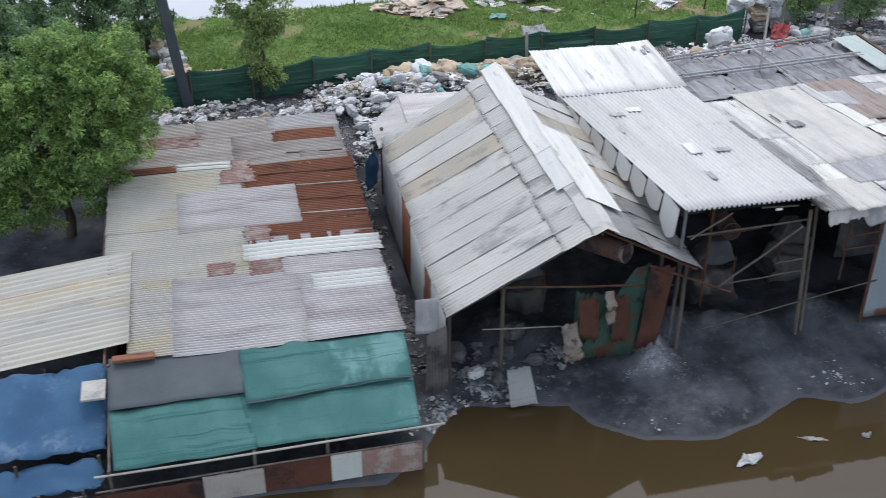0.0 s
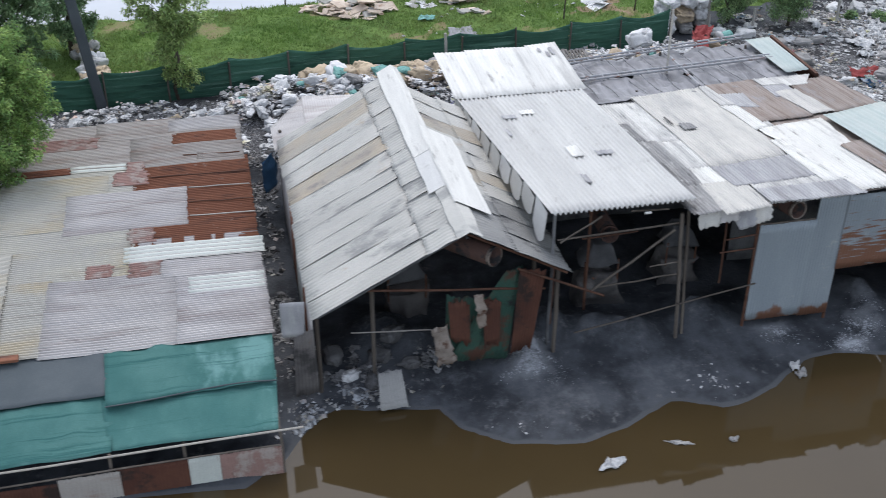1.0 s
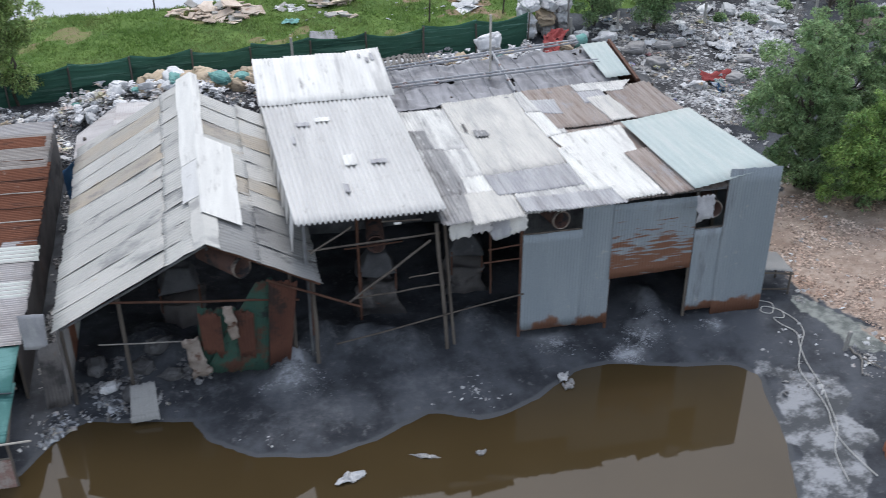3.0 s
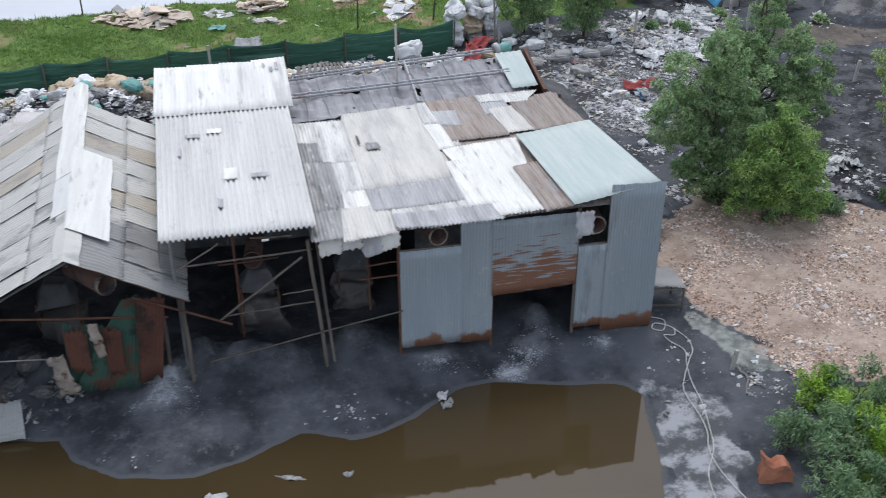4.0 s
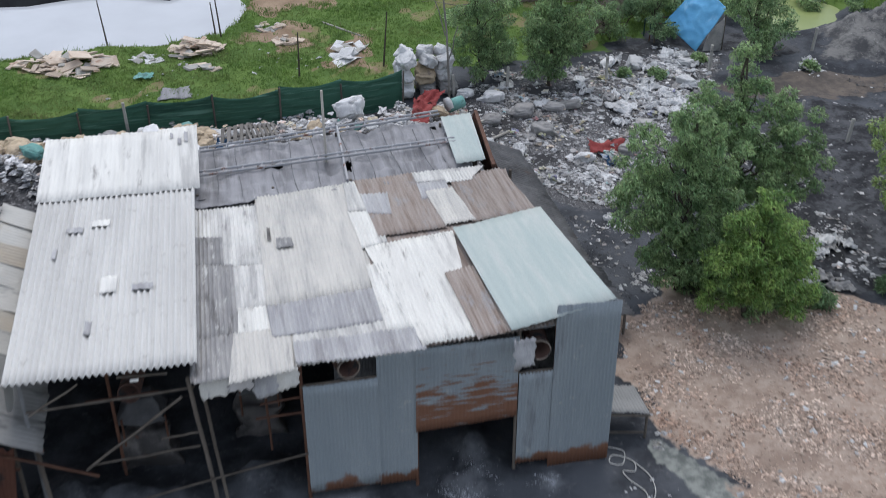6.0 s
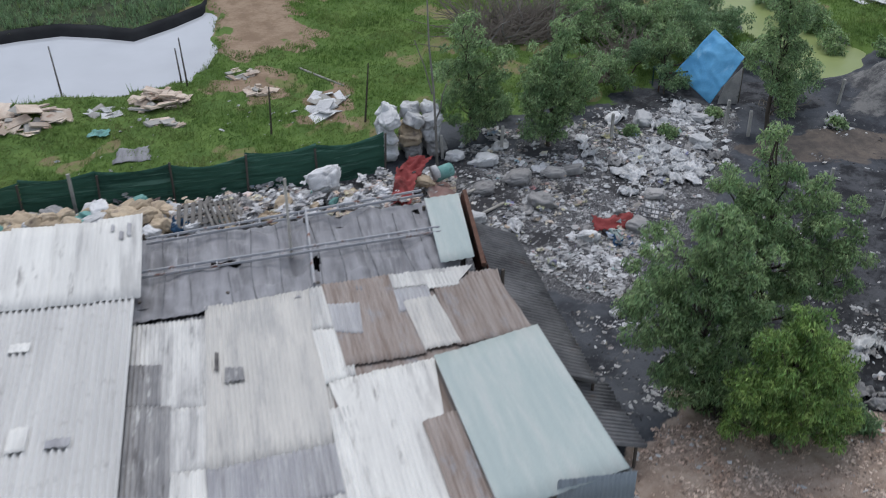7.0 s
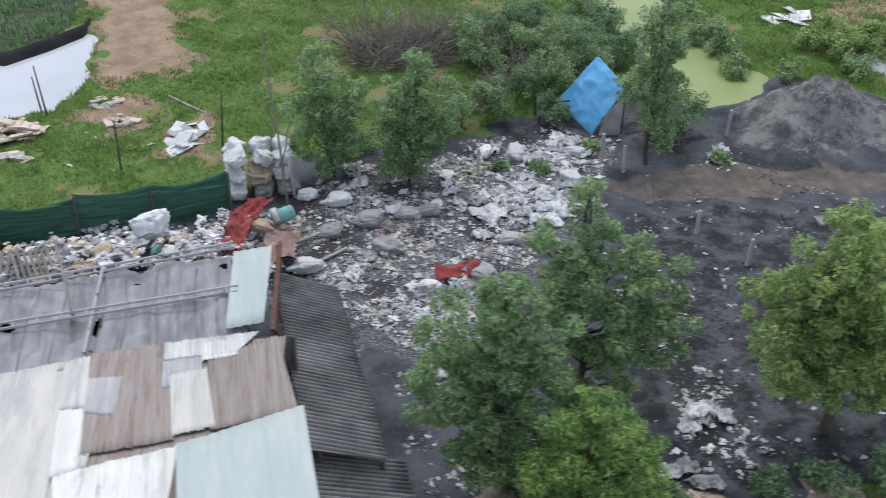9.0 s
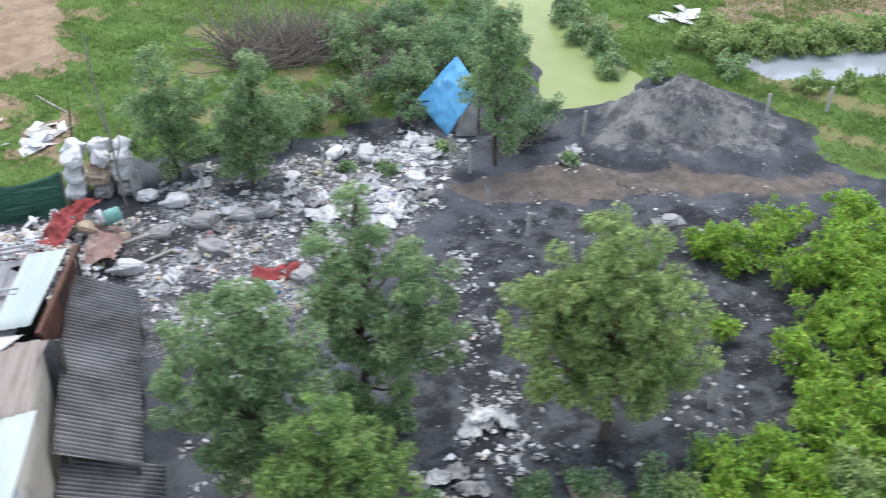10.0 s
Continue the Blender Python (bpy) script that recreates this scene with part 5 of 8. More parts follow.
sheet(patched, [(0.18, -0.3, 4.2), (2.4, 0.12, 4.36), (2.36, 5.4, 3.4), (0.04, 4.55, 3.6)], M["green_sheet"], rag=0.03, pitch=0.2, amp=0.007, rows=8, sag=0.02, label="pale green roof sheet")
# torn ends hanging over the front
for i, (x0, x1, drop, mt) in enumerate([(-5.75, -5.2, 0.32, "beige"), (-5.25, -4.75, 0.2, "pale_sheet"), (-4.8, -4.3, 0.42, "grey_sheet"), (-4.4, -3.9, 0.3, "beige"), (0.15, 0.6, 0.55, "grey_sheet")]):
    cloth(patched, [(x0, -0.45, zd(-0.4) + 0.02), (x1, -0.48, zd(-0.4) + 0.02), (x1 - 0.05, -0.62, zd(0) - drop * 0.8), (x0 + 0.04, -0.6, zd(0) - drop)], M[mt], name="torn_sheet_end", nu=8, nv=6, ripple=0.06, freq=3, seed=20 + i, rag=0.04)
# front panels
def front(x0, x1, z0, z1, mt, y=0.0, z0b=None, z1b=None, pitch=0.076, label=""):
    sheet(patched, [(x0, y, z0), (x1, y, z0 if z0b is None else z0b), (x1, y, z1 if z1b is None else z1b), (x0, y, z1)], M[mt], name="front_sheet", pitch=pitch, rag=0.02, rows=10, label=label or "blue-grey corrugated front sheet")


front(-3.86, -2.4, 0.45, 3.24, "wall_rusty")
front(-2.42, -1.63, 0.4, 3.9, "wall_rusty", y=0.012)
front(-1.66, 0.42, 1.72, 3.83, "wall_banded", y=-0.015, z0b=1.78, label="blue-grey sheet with rust bands")
front(0.45, 1.22, 0.45, 2.86, "wall_rusty", y=0.01)
front(1.15, 2.48, 0.25, 4.46, "wall_rusty", y=-0.01, z1b=4.4)
for a, b, mt in [((-3.88, 0.05, 0.2), (-3.88, 0.05, 3.9), "rust_bar"), ((-1.64, 0.06, 0.2), (-1.64, 0.06, 3.9), "rust_bar"), ((0.43, 0.06, 0.2), (0.43, 0.06, 3.9), "wood"), ((1.2, 0.06, 0.2), (1.2, 0.06, 4.0), "rust_bar"), ((2.44, 0.06, 0.1), (2.44, 0.06, 4.2), "wood"), ((-3.9, 0.05, 3.22), (-2.4, 0.05, 3.22), "wood"), ((0.45, 0.05, 2.84), (1.2, 0.05, 2.84), "wood"), ((-5.8, 0.15, 3.88), (2.3, 0.15, 3.88), "soot"), ((-5.8, 4.0, 3.25), (2.2, 4.0, 3.25), "soot"), ((2.35, 8.2, 0), (2.35, 8.2, 2.9), "wood")]:
    beam("frame_bar", a, b, 0.04, M[mt], patched, bend=0.008, seed=int(a[0] * 13))
# side and inner walls
for y0, y1, x0, x1, z0, z1, mt in [(0.0, 3.0, 2.44, 2.38, 4.34, 3.78, "blue_grey_wall"), (2.95, 5.35, 2.38, 2.3, 3.8, 3.36, "tan_cement"), (5.3, 8.2, 2.2, 2.0, 3.36, 2.98, "tan_cement")]:
    sheet(patched, [(x0 + 0.02, y0, 0.1), (x1 + 0.02, y1, 0.1), (x1, y1, z1), (x0, y0, z0)], M[mt], name="wall_sheet", label="stained side wall sheet")
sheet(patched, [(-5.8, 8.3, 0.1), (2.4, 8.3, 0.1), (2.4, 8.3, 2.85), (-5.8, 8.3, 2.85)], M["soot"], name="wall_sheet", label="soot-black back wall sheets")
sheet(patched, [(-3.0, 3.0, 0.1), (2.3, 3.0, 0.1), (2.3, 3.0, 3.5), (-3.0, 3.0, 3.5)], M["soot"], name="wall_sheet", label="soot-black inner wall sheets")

# sooty tarpaulin roof at the back, weighed down with steel rails
tarp_roof = thing("sooty_tarpaulin_roof", "sooty grey tarpaulin roof held down by steel ladder rails", "roof", at=(-2.0, 10.0, 0))
cloth(tarp_roof, [(-5.85, 7.7, 2.95), (1.45, 7.85, 2.95), (1.5, 12.25, 2.45), (-5.8, 11.7, 2.45)], M["grey_tarp"], name="tarpaulin", nu=120, nv=60, ripple=0.13, freq=0.8, sag=0.03, seed=30, rag=0.05, across=1.9, sharp=0.4, holes=((0.27, 0.53, 0.035, 0.06), (0.3, 0.5, 0.025, 0.03), (0.56, 0.42, 0.012, 0.1), (0.93, 0.9, 0.01, 0.04), (0.66, 0.86, 0.012, 0.02)))
for k in range(10):
    x0 = -5.2 + k * 0.68 + 0.12 * math.sin(k * 4.1)
    pts = []
    for j in range(7):
        f = j / 6
        pts.append((x0 + 0.04 * math.sin(k + 5 * f), 8.0 + 3.7 * f, 2.95 - 0.42 * f + 0.035 + 0.02 * math.sin(9 * f + k)))
    rope("seam", pts, 0.011, M["soot"], tarp_roof, "dark seam across the tarpaulin")
for (xa, ya), (xb, yb), z in [((-5.75, 9.5), (1.3, 10.1), 2.88), ((-5.6, 11.2), (1.25, 12.2), 2.7)]:
    for dy in (0, 0.22):
        beam("rail", (xa, ya + dy, z), (xb, yb + dy, z), 0.035, M["steel"], tarp_roof, "grey steel rail", sides=5)
    for k in range(14):
        f = (k + 0.5) / 14
        beam("rung", (xa + (xb - xa) * f, ya + (yb - ya) * f, z), (xa + (xb - xa) * f, ya + (yb - ya) * f + 0.22, z), 0.022, M["steel"], tarp_roof, sides=4)
beam("rail", (-1.9, 8.4, 2.95), (-1.75, 12.0, 2.7), 0.04, M["steel"], tarp_roof, "grey steel rail", sides=5)
for x in (-5.7, -3.8, -1.8, 1.2):
    beam("post", (x, 11.8, -0.1), (x, 11.8, 2.6), 0.04, M["wood"], tarp_roof)
    beam("post", (x, 8.6, -0.1), (x, 8.6, 2.85), 0.04, M["wood"], tarp_roof)
sheet(tarp_roof, [(-5.8, 11.9, 0.1), (1.4, 12.1, 0.1), (1.4, 12.1, 2.4), (-5.8, 11.9, 2.4)], M["dark_sheet"], name="wall_sheet")
panel = thing("loose_green_sheet", "pale green sheet lying across the tarpaulin roof edge", "roof sheet", at=(1.6, 10.5, 2.7))
sheet(panel, [(0.98, 8.5, 2.98), (1.78, 8.6, 2.98), (2.15, 12.1, 2.62), (1.25, 12.0, 2.62)], M["green_sheet"], pitch=0.2, amp=0.01, lift=0.08, name="sheet")
plank = thing("rust_edge_beam", "rust-brown plank along the roof edge", "plank", at=(2.1, 10.4, 0))
beam("plank", (1.95, 8.4, 2.95), (2.35, 12.3, 2.62), 0.07, M["rust_bar"], plank, sides=4)
sheet(plank, [(2.02, 8.35, 1.9), (2.22, 12.2, 1.9), (2.26, 12.2, 2.66), (2.05, 8.35, 2.92)], M["front_rust"], name="side_sheet", label="rust-brown sheet nailed under the plank", rag=0.04)
beam("post", (2.3, 12.2, 0.0), (2.3, 12.2, 2.62), 0.05, M["wood"], plank)
beam("post", (2.0, 8.5, 0.0), (2.0, 8.5, 2.9), 0.05, M["wood"], plank)
# dark lean-to strip along the side
strip = thing("dark_lean_to_roof", "dark sooty corrugated lean-to along the shed's side", "roof", at=(3.3, 9.0, 0))
for i in range(5):
    y0, y1 = 5.75 + i * 1.22, 5.75 + (i + 1) * 1.22 + 0.06
    f0, f1 = (y0 - 5.75) / 6.1, (y1 - 5.75) / 6.1
    sheet(strip, [(2.32 - 0.26 * f0, y0, 1.95 + 0.12 * f0), (2.32 - 0.26 * f1, y1, 1.95 + 0.12 * f1), (3.95 - 0.31 * f1, y1, 1.28 + 0.09 * f1), (3.95 - 0.31 * f0, y0 + 0.03, 1.28 + 0.09 * f0)], M["strip_sheet"], lift=0.008 * (i % 2), rag=0.04, pitch=0.125, amp=0.055, nest=True)
for i in range(2):
    y0, y1 = 4.1 + i * 1.0, 4.1 + (i + 1) * 1.0 + 0.06
    sheet(strip, [(2.4, y0, 1.5), (2.36, y1, 1.52), (4.4 - 0.08 * i, y1, 0.86), (4.48 - 0.08 * i, y0, 0.84)], M["strip_sheet"], lift=0.008 * (i % 2), rag=0.06, pitch=0.125, amp=0.055, nest=True)
for x, y, z in ((3.85, 5.85, 1.25), (3.7, 9.0, 1.28), (3.55, 11.7, 1.32), (2.6, 5.85, 1.85), (2.25, 11.7, 1.98), (4.3, 4.2, 0.85), (4.25, 5.9, 0.86), (2.7, 4.2, 1.42)):
    beam("post", (x, y, -0.1), (x, y, z), 0.035, M["wood"], strip)


# ---- exhaust ducts ----
def duct(at, r, length, slant, skin="soot", edge="rim", group="exhaust ducts"):
    t = thing("exhaust_duct", "round sooty exhaust duct with a pale rim under the roof", "duct", group, at=at)
    bm = bmesh.new()
    n = 20
    rings = [(0.0, r), (0.0, r * 0.86), (length * 0.6, r * 0.84), (length, r * 0.84)]
    outer = [(0.0, r), (length, r * 0.98)]
    d = Vector((slant, 1, -0.12)).normalized()
    u = d.cross(Vector((0, 0, 1))).normalized()
    w = u.cross(d)

    def ring(s, rad):
        return [bm.verts.new(Vector(at) + d * s + (u * math.cos(2 * math.pi * k / n) + w * math.sin(2 * math.pi * k / n)) * rad) for k in range(n)]
    prev = None
    for s, rad in [outer[1], outer[0], rings[1], rings[2]]:
        cur = ring(s, rad)
        if prev:
            for k in range(n):
                bm.faces.new((prev[k], prev[(k + 1) % n], cur[(k + 1) % n], cur[k]))
        prev = cur
    bm.faces.new(prev)
    bmesh.ops.recalc_face_normals(bm, faces=bm.faces[:])
    pipe = part("pipe", bm, M[skin], t, smooth=True)
    bm = bmesh.new()
    a, b = None, None
    bands = []
    for s, rad in [(-0.03, r * 1.03), (0.07, r * 1.03), (0.07, r * 1.0), (-0.03, r * 0.92)]:
        bands.append([bm.verts.new(Vector(at) + d * s + (u * math.cos(2 * math.pi * k / n) + w * math.sin(2 * math.pi * k / n)) * rad) for k in range(n)])
    for a, b in zip(bands, bands[1:] + bands[:1]):
        for k in range(n):
            bm.faces.new((a[k], a[(k + 1) % n], b[(k + 1) % n], b[k]))
    bmesh.ops.recalc_face_normals(bm, faces=bm.faces[:])
    part("rim", bm, M[edge], pipe, "pale worn rim", smooth=True)
    return t


for at, r, sl, skin in [((-10.4, -0.15, 3.32), 0.24, -0.75, "duct_rust"), ((-7.2, 1.1, 2.75), 0.22, 0.1, "duct_rust"), ((-2.95, 0.02, 3.55), 0.22, -0.2, "duct_rust"), ((0.86, 0.05, 3.38), 0.22, 0.1, "duct_rust")]:
    duct(at, r, 1.4, sl, skin, "duct_rust" if at[1] > 0.5 else "rim")


# ---- green mesh fence ----
def fence_y(x):
    return np.interp(x, [-26, -20, -13, -8, -4, -0.5, 1.2], [15.9, 16.2, 16.9, 17.2, 17.4, 17.75, 18.15])


fence = thing("mesh_fence", "dark green mesh fence on thin posts along the grass", "fence", at=(-9, 17, 0))
fxs = list(np.linspace(-22.0, 1.15, 12))
for k, (xa, xb) in enumerate(zip(fxs, fxs[1:])):
    verts, faces, n, m_ = [], [], 14, 18
    for j in range(m_ + 1):
        for i in range(n + 1):
            x = xa + (xb - xa) * i / n
            fold = 0.05 * (-1) ** j * (0 < j < m_) * (0.6 + 0.8 * abs(noise.noise(Vector((x * 0.9, j * 0.8, 3.0 + k))))) + 0.06 * noise.noise(Vector((x * 2, j * 0.5, k)))
            z = gz(x, fence_y(x)) * 0.4 + 0.02 + (1.42 + 0.06 * math.sin(k * 2.2) - 0.16 * math.sin(math.pi * i / n) * (j / m_)) * j / m_
            verts.append((x, float(fence_y(x)) + fold, z))
    N0 = len(verts)
    verts += [(x, y + 0.012, z) for x, y, z in verts]
    for j in range(m_):
        for i in range(n):
            a = j * (n + 1) + i
            faces += [(a, a + 1, a + n + 2, a + n + 1), (N0 + a, N0 + a + n + 1, N0 + a + n + 2, N0 + a + 1)]
    mesh_ob("mesh_panel", verts, faces, M["fence_net"], fence, smooth=True)
for k, x in enumerate(fxs):
    y = float(fence_y(x))
    beam("post", (x, y - 0.1, -0.1), (x + 0.04 * math.sin(k * 3), y - 0.08, 1.52 + 0.1 * math.sin(k * 1.7)), 0.035, M["wood"], fence, sides=5)


# ---- plants ----
def leaf_mesh(name, centres, radii, counts, size, material, parent, seed, flat=0.6):
    """Many small pointed leaves, in clumps round the given centres."""
    rs = np.random.RandomState(seed)
    idx = np.repeat(np.arange(len(centres)), counts)
    n = len(idx)
    d = rs.normal(size=(n, 3))
    d /= np.linalg.norm(d, axis=1, keepdims=True)
    p = centres[idx] + d * (radii[idx] * rs.uniform(0.3, 1.0, n) ** 0.6)[:, None] * np.array([1, 1, 0.8])
    a = d * 0.7 + rs.normal(size=(n, 3)) * 0.6
    a[:, 2] -= 0.55
    a /= np.linalg.norm(a, axis=1, keepdims=True)
    b = np.cross(a, rs.normal(size=(n, 3)) * 0.7 + np.array([0, 0, 1]))
    b /= np.linalg.norm(b, axis=1, keepdims=True) + 1e-9
    ln = size * rs.uniform(0.7, 1.4, n)[:, None]
    wd = ln * 0.3
    v = np.stack([p - a * ln / 2, p + b * wd / 2, p + a * ln / 2, p - b * wd / 2], 1).reshape(-1, 3)
    me = bpy.data.meshes.new(name)
    me.vertices.add(len(v))
    me.vertices.foreach_set("co", v.astype(np.float32).ravel())
    me.loops.add(len(v))
    me.loops.foreach_set("vertex_index", np.arange(len(v), dtype=np.int32))
    me.polygons.add(n)
    me.polygons.foreach_set("loop_start", np.arange(0, 4 * n, 4, dtype=np.int32))
    me.polygons.foreach_set("loop_total", np.full(n, 4, dtype=np.int32))
    me.materials.append(material)
    me.update(calc_edges=True)
    ob = new(name, me)
    ob.parent = parent
    ob.location = -Vector(parent.location)
    return ob


def tree(label, base, lobes, material, seed, per=85, size=0.15, trunk=0.11, clumps=40, category="tree", name="tree", group=""):
    """A trunk with limbs to each lobe of the crown; the crown is leaf clumps set unevenly round the lobes. lobes: (dx, dy, z, r)."""
    rnd = random.Random(seed)
    bx, by = base
    bz = gz(bx, by)
    t = thing(name, label, category, group, at=(bx, by, bz))
    top = max(lobes, key=lambda l: l[2])
    verts, faces = [], []

    def limb(a, b, r0, r1, n=5, crook=0.12):
        a, b = Vector(a), Vector(b)
        d = (b - a).normalized()
        u = d.orthogonal().normalized()
        w = d.cross(u)
        s0 = len(verts)
        for i in range(n + 1):
            f = i / n
            c = a.lerp(b, f) + (u * rnd.uniform(-1, 1) + w * rnd.uniform(-1, 1)) * crook * (0 < i < n) * 0.6
            r = r0 + (r1 - r0) * f
            for k in range(6):
                g = 2 * math.pi * k / 6
                verts.append(c + (u * math.cos(g) + w * math.sin(g)) * r)
        for i in range(n):
            for k in range(6):
                k2 = (k + 1) % 6
                faces.append((s0 + i * 6 + k, s0 + i * 6 + k2, s0 + (i + 1) * 6 + k2, s0 + (i + 1) * 6 + k))

    tip = Vector((bx + top[0], by + top[1], bz + top[2]))
    foot = Vector((bx, by, bz - 0.1))
    limb(foot, tip, trunk, trunk * 0.2, 8, 0.2)
    cs, rr = [], []
    for dx, dy, z, r in lobes:
        c = Vector((bx + dx, by + dy, bz + z))
        f = min(0.85, max(0.08, (z * 0.62) / top[2]))
        limb(foot.lerp(tip, f), c, trunk * 0.45, trunk * 0.12)
        for _ in range(max(5, int(clumps * r * r))):
            d = Vector((rnd.gauss(0, 1), rnd.gauss(0, 1), rnd.gauss(0, 1))).normalized()
            q = c + Vector((d.x, d.y, d.z * 0.85)) * r * rnd.uniform(0.35, 1.08)
            cs.append(q)
            rr.append(rnd.uniform(0.16, 0.34) * min(1.2, 0.7 + 0.3 * r))
            if rnd.random() < 0.3:
                limb(c, q, trunk * 0.1, 0.008, 3, 0.05)
    mesh_ob("trunk", verts, faces, M["bark"], t, smooth=True)
    cs, rr = np.array([tuple(c) for c in cs]), np.array(rr)
    counts = (per * (rr / 0.26) ** 2).astype(int)
    leaf_mesh("crown", cs, rr, counts, size, material, t, seed)
    return t


tree("bushy acacia with dark green leaves beside the rubble", (6.3, 5.75), [(0.05, 0.15, 5.0, 0.42), (-0.2, 0.2, 4.5, 0.7), (0.4, 0.1, 4.3, 0.6), (-0.65, 0.35, 3.95, 0.9), (0.45, 0.25, 3.6, 0.95), (-1.1, 0.4, 3.2, 0.85), (-0.3, 0.1, 3.0, 1.0), (0.65, 0.0, 2.7, 0.85), (-1.15, 0.2, 2.4, 0.75), (-0.6, -0.1, 1.9, 0.85), (0.25, 0.0, 1.8, 0.8), (-0.95, 0.0, 1.5, 0.55), (0.7, -0.1, 1.2, 0.7), (-0.2, -0.1, 1.1, 0.65), (0.5, -0.5, 0.7, 0.6), (-0.7, -0.1, 0.9, 0.5)], M["leaf"], 1, per=190, trunk=0.1, size=0.115, clumps=26)
tree("tall slender acacia with dark green leaves over the litter", (8.7, 8.0), [(0.1, 0.6, 5.35, 0.36), (0.0, 0.55, 4.8, 0.5), (0.35, 0.3, 4.4, 0.6), (-0.35, 0.3, 4.1, 0.7), (-0.8, 1.1, 3.85, 0.42), (0.85, 0.2, 3.95, 0.65), (0.1, 0.0, 3.5, 0.95), (1.3, -0.2, 3.4, 0.7), (-0.75, 0.0, 3.1, 0.85), (0.75, -0.4, 2.9, 0.95), (1.75, -0.7, 2.9, 0.55), (0.0, -0.3, 2.4, 0.95), (1.25, -0.5, 2.2, 0.8), (-0.75, -0.2, 1.9, 0.75), (1.7, -0.6, 1.9, 0.5), (0.45, -0.3, 1.5, 0.8), (-0.3, -0.3, 1.0, 0.55), (0.9, -0.4, 0.9, 0.5)], M["leaf"], 31, per=190, trunk=0.11, size=0.115, clumps=26)
tree("small acacia with fresh bright green leaves at the rubble's edge", (7.6, 4.35), [(0.05, -0.3, 3.75, 0.36), (0.1, -0.3, 3.2, 0.6), (-0.45, -0.3, 2.8, 0.65), (0.55, -0.25, 2.7, 0.65), (0.0, -0.3, 2.3, 0.9), (1.0, -0.2, 2.0, 0.75), (-0.7, -0.2, 1.8, 0.75), (0.3, -0.3, 1.5, 0.95), (1.3, -0.1, 1.3, 0.65), (-0.5, -0.2, 1.0, 0.75), (0.8, -0.2, 0.8, 0.7), (-1.0, 0.1, 0.7, 0.5), (1.5, 0.0, 0.7, 0.45)], M["leaf_young"], 32, per=180, trunk=0.08, size=0.115, clumps=26)
tree("bushy light green acacia in the black yard", (13.69, 6.02), [(0.0, 0.2, 5.1, 0.7), (-0.5, 0, 4.4, 0.9), (0.5, 0, 4.2, 1.0), (-1.3, 0, 3.6, 0.95), (-0.2, 0, 3.3, 1.3), (1.1, 0, 3.2, 1.0), (-1.0, -0.2, 2.3, 1.0), (0.4, -0.2, 2.1, 1.2), (1.5, -0.1, 1.9, 0.8)], M["leaf_light"], 2, per=130, trunk=0.13, size=0.125)
tree("slim young acacia beside the refuse", (6.52, 18.72), [(0.3, 0, 3.9, 0.5), (0.2, 0, 3.3, 0.8), (-0.4, 0, 2.7, 0.75), (0.8, 0, 2.7, 0.8), (0.1, 0, 2.1, 1.0), (-0.2, 0, 1.3, 0.85), (0.6, 0, 1.4, 0.8), (0.1, -0.1, 0.7, 0.6), (-0.6, 0, 2.0, 0.7), (0.9, 0, 2.0, 0.7), (-0.5, -0.2, 0.8, 0.55)], M["leaf"], 3, per=130, trunk=0.07, size=0.12, clumps=34)
tree("slim young acacia beside the bales", (4.32, 19.63), [(-0.4, 0, 3.9, 0.5), (-0.3, 0, 3.3, 0.7), (-0.7, 0, 2.6, 0.7), (0.4, 0, 2.6, 0.75), (-0.1, 0, 1.9, 0.95), (0.4, 0, 1.2, 0.8), (-0.5, 0, 1.3, 0.7), (0.0, -0.1, 0.6, 0.6)], M["leaf"], 4, per=130, trunk=0.07, size=0.12, clumps=34)
tree("slender tree beside the blue tarpaulin", (13.95, 18.48), [(0.1, 0, 4.9, 0.55), (-0.3, 0, 4.3, 0.7), (0.5, 0, 4.0, 0.7), (0.1, 0, 3.3, 0.85), (-0.4, 0, 2.6, 0.75), (0.6, 0, 2.5, 0.75), (0.2, 0, 1.7, 0.8), (0.5, -0.1, 1.0, 0.5)], M["leaf"], 5, per=130, trunk=0.08, size=0.12, clumps=34)
tree("broad dense tree beside the low shed", (-23.50, 8.47), [(1.6, 0.3, 5.2, 1.0), (0.4, 0.2, 5.4, 1.0), (2.2, 0, 4.3, 1.1), (0.9, -0.2, 4.3, 1.5), (-0.6, 0, 4.6, 1.2), (-1.6, 0, 4.2, 1.2), (1.4, -0.3, 3.1, 1.3), (0.0, -0.4, 3.0, 1.5), (-1.4, -0.3, 2.8, 1.4), (1.0, -0.3, 1.9, 1.0), (-0.4, -0.3, 1.7, 1.2), (-1.6, -0.8, 1.5, 0.9)], M["leaf_young"], 6, per=130, trunk=0.16, size=0.125)
tree("dense dark tree behind the low shed", (-25.40, 11.33), [(0.2, 0, 5.6, 1.2), (-1.0, 0, 5.0, 1.3), (1.2, 0, 4.6, 1.2), (0, 0, 4.2, 1.6), (0.8, 0, 3.0, 1.3), (-0.8, 0, 2.6, 1.4)], M["leaf_dark"], 7, trunk=0.15)
tree("young acacia against the mesh fence", (-17.50, 16.45), [(0.1, 0, 4.2, 0.8), (-0.5, 0, 3.5, 0.9), (0.6, 0, 3.3, 0.9), (0.0, 0, 2.6, 0.95), (-0.2, 0, 1.7, 0.7), (0.3, -0.1, 1.0, 0.6)], M["leaf_light"], 8, trunk=0.07)
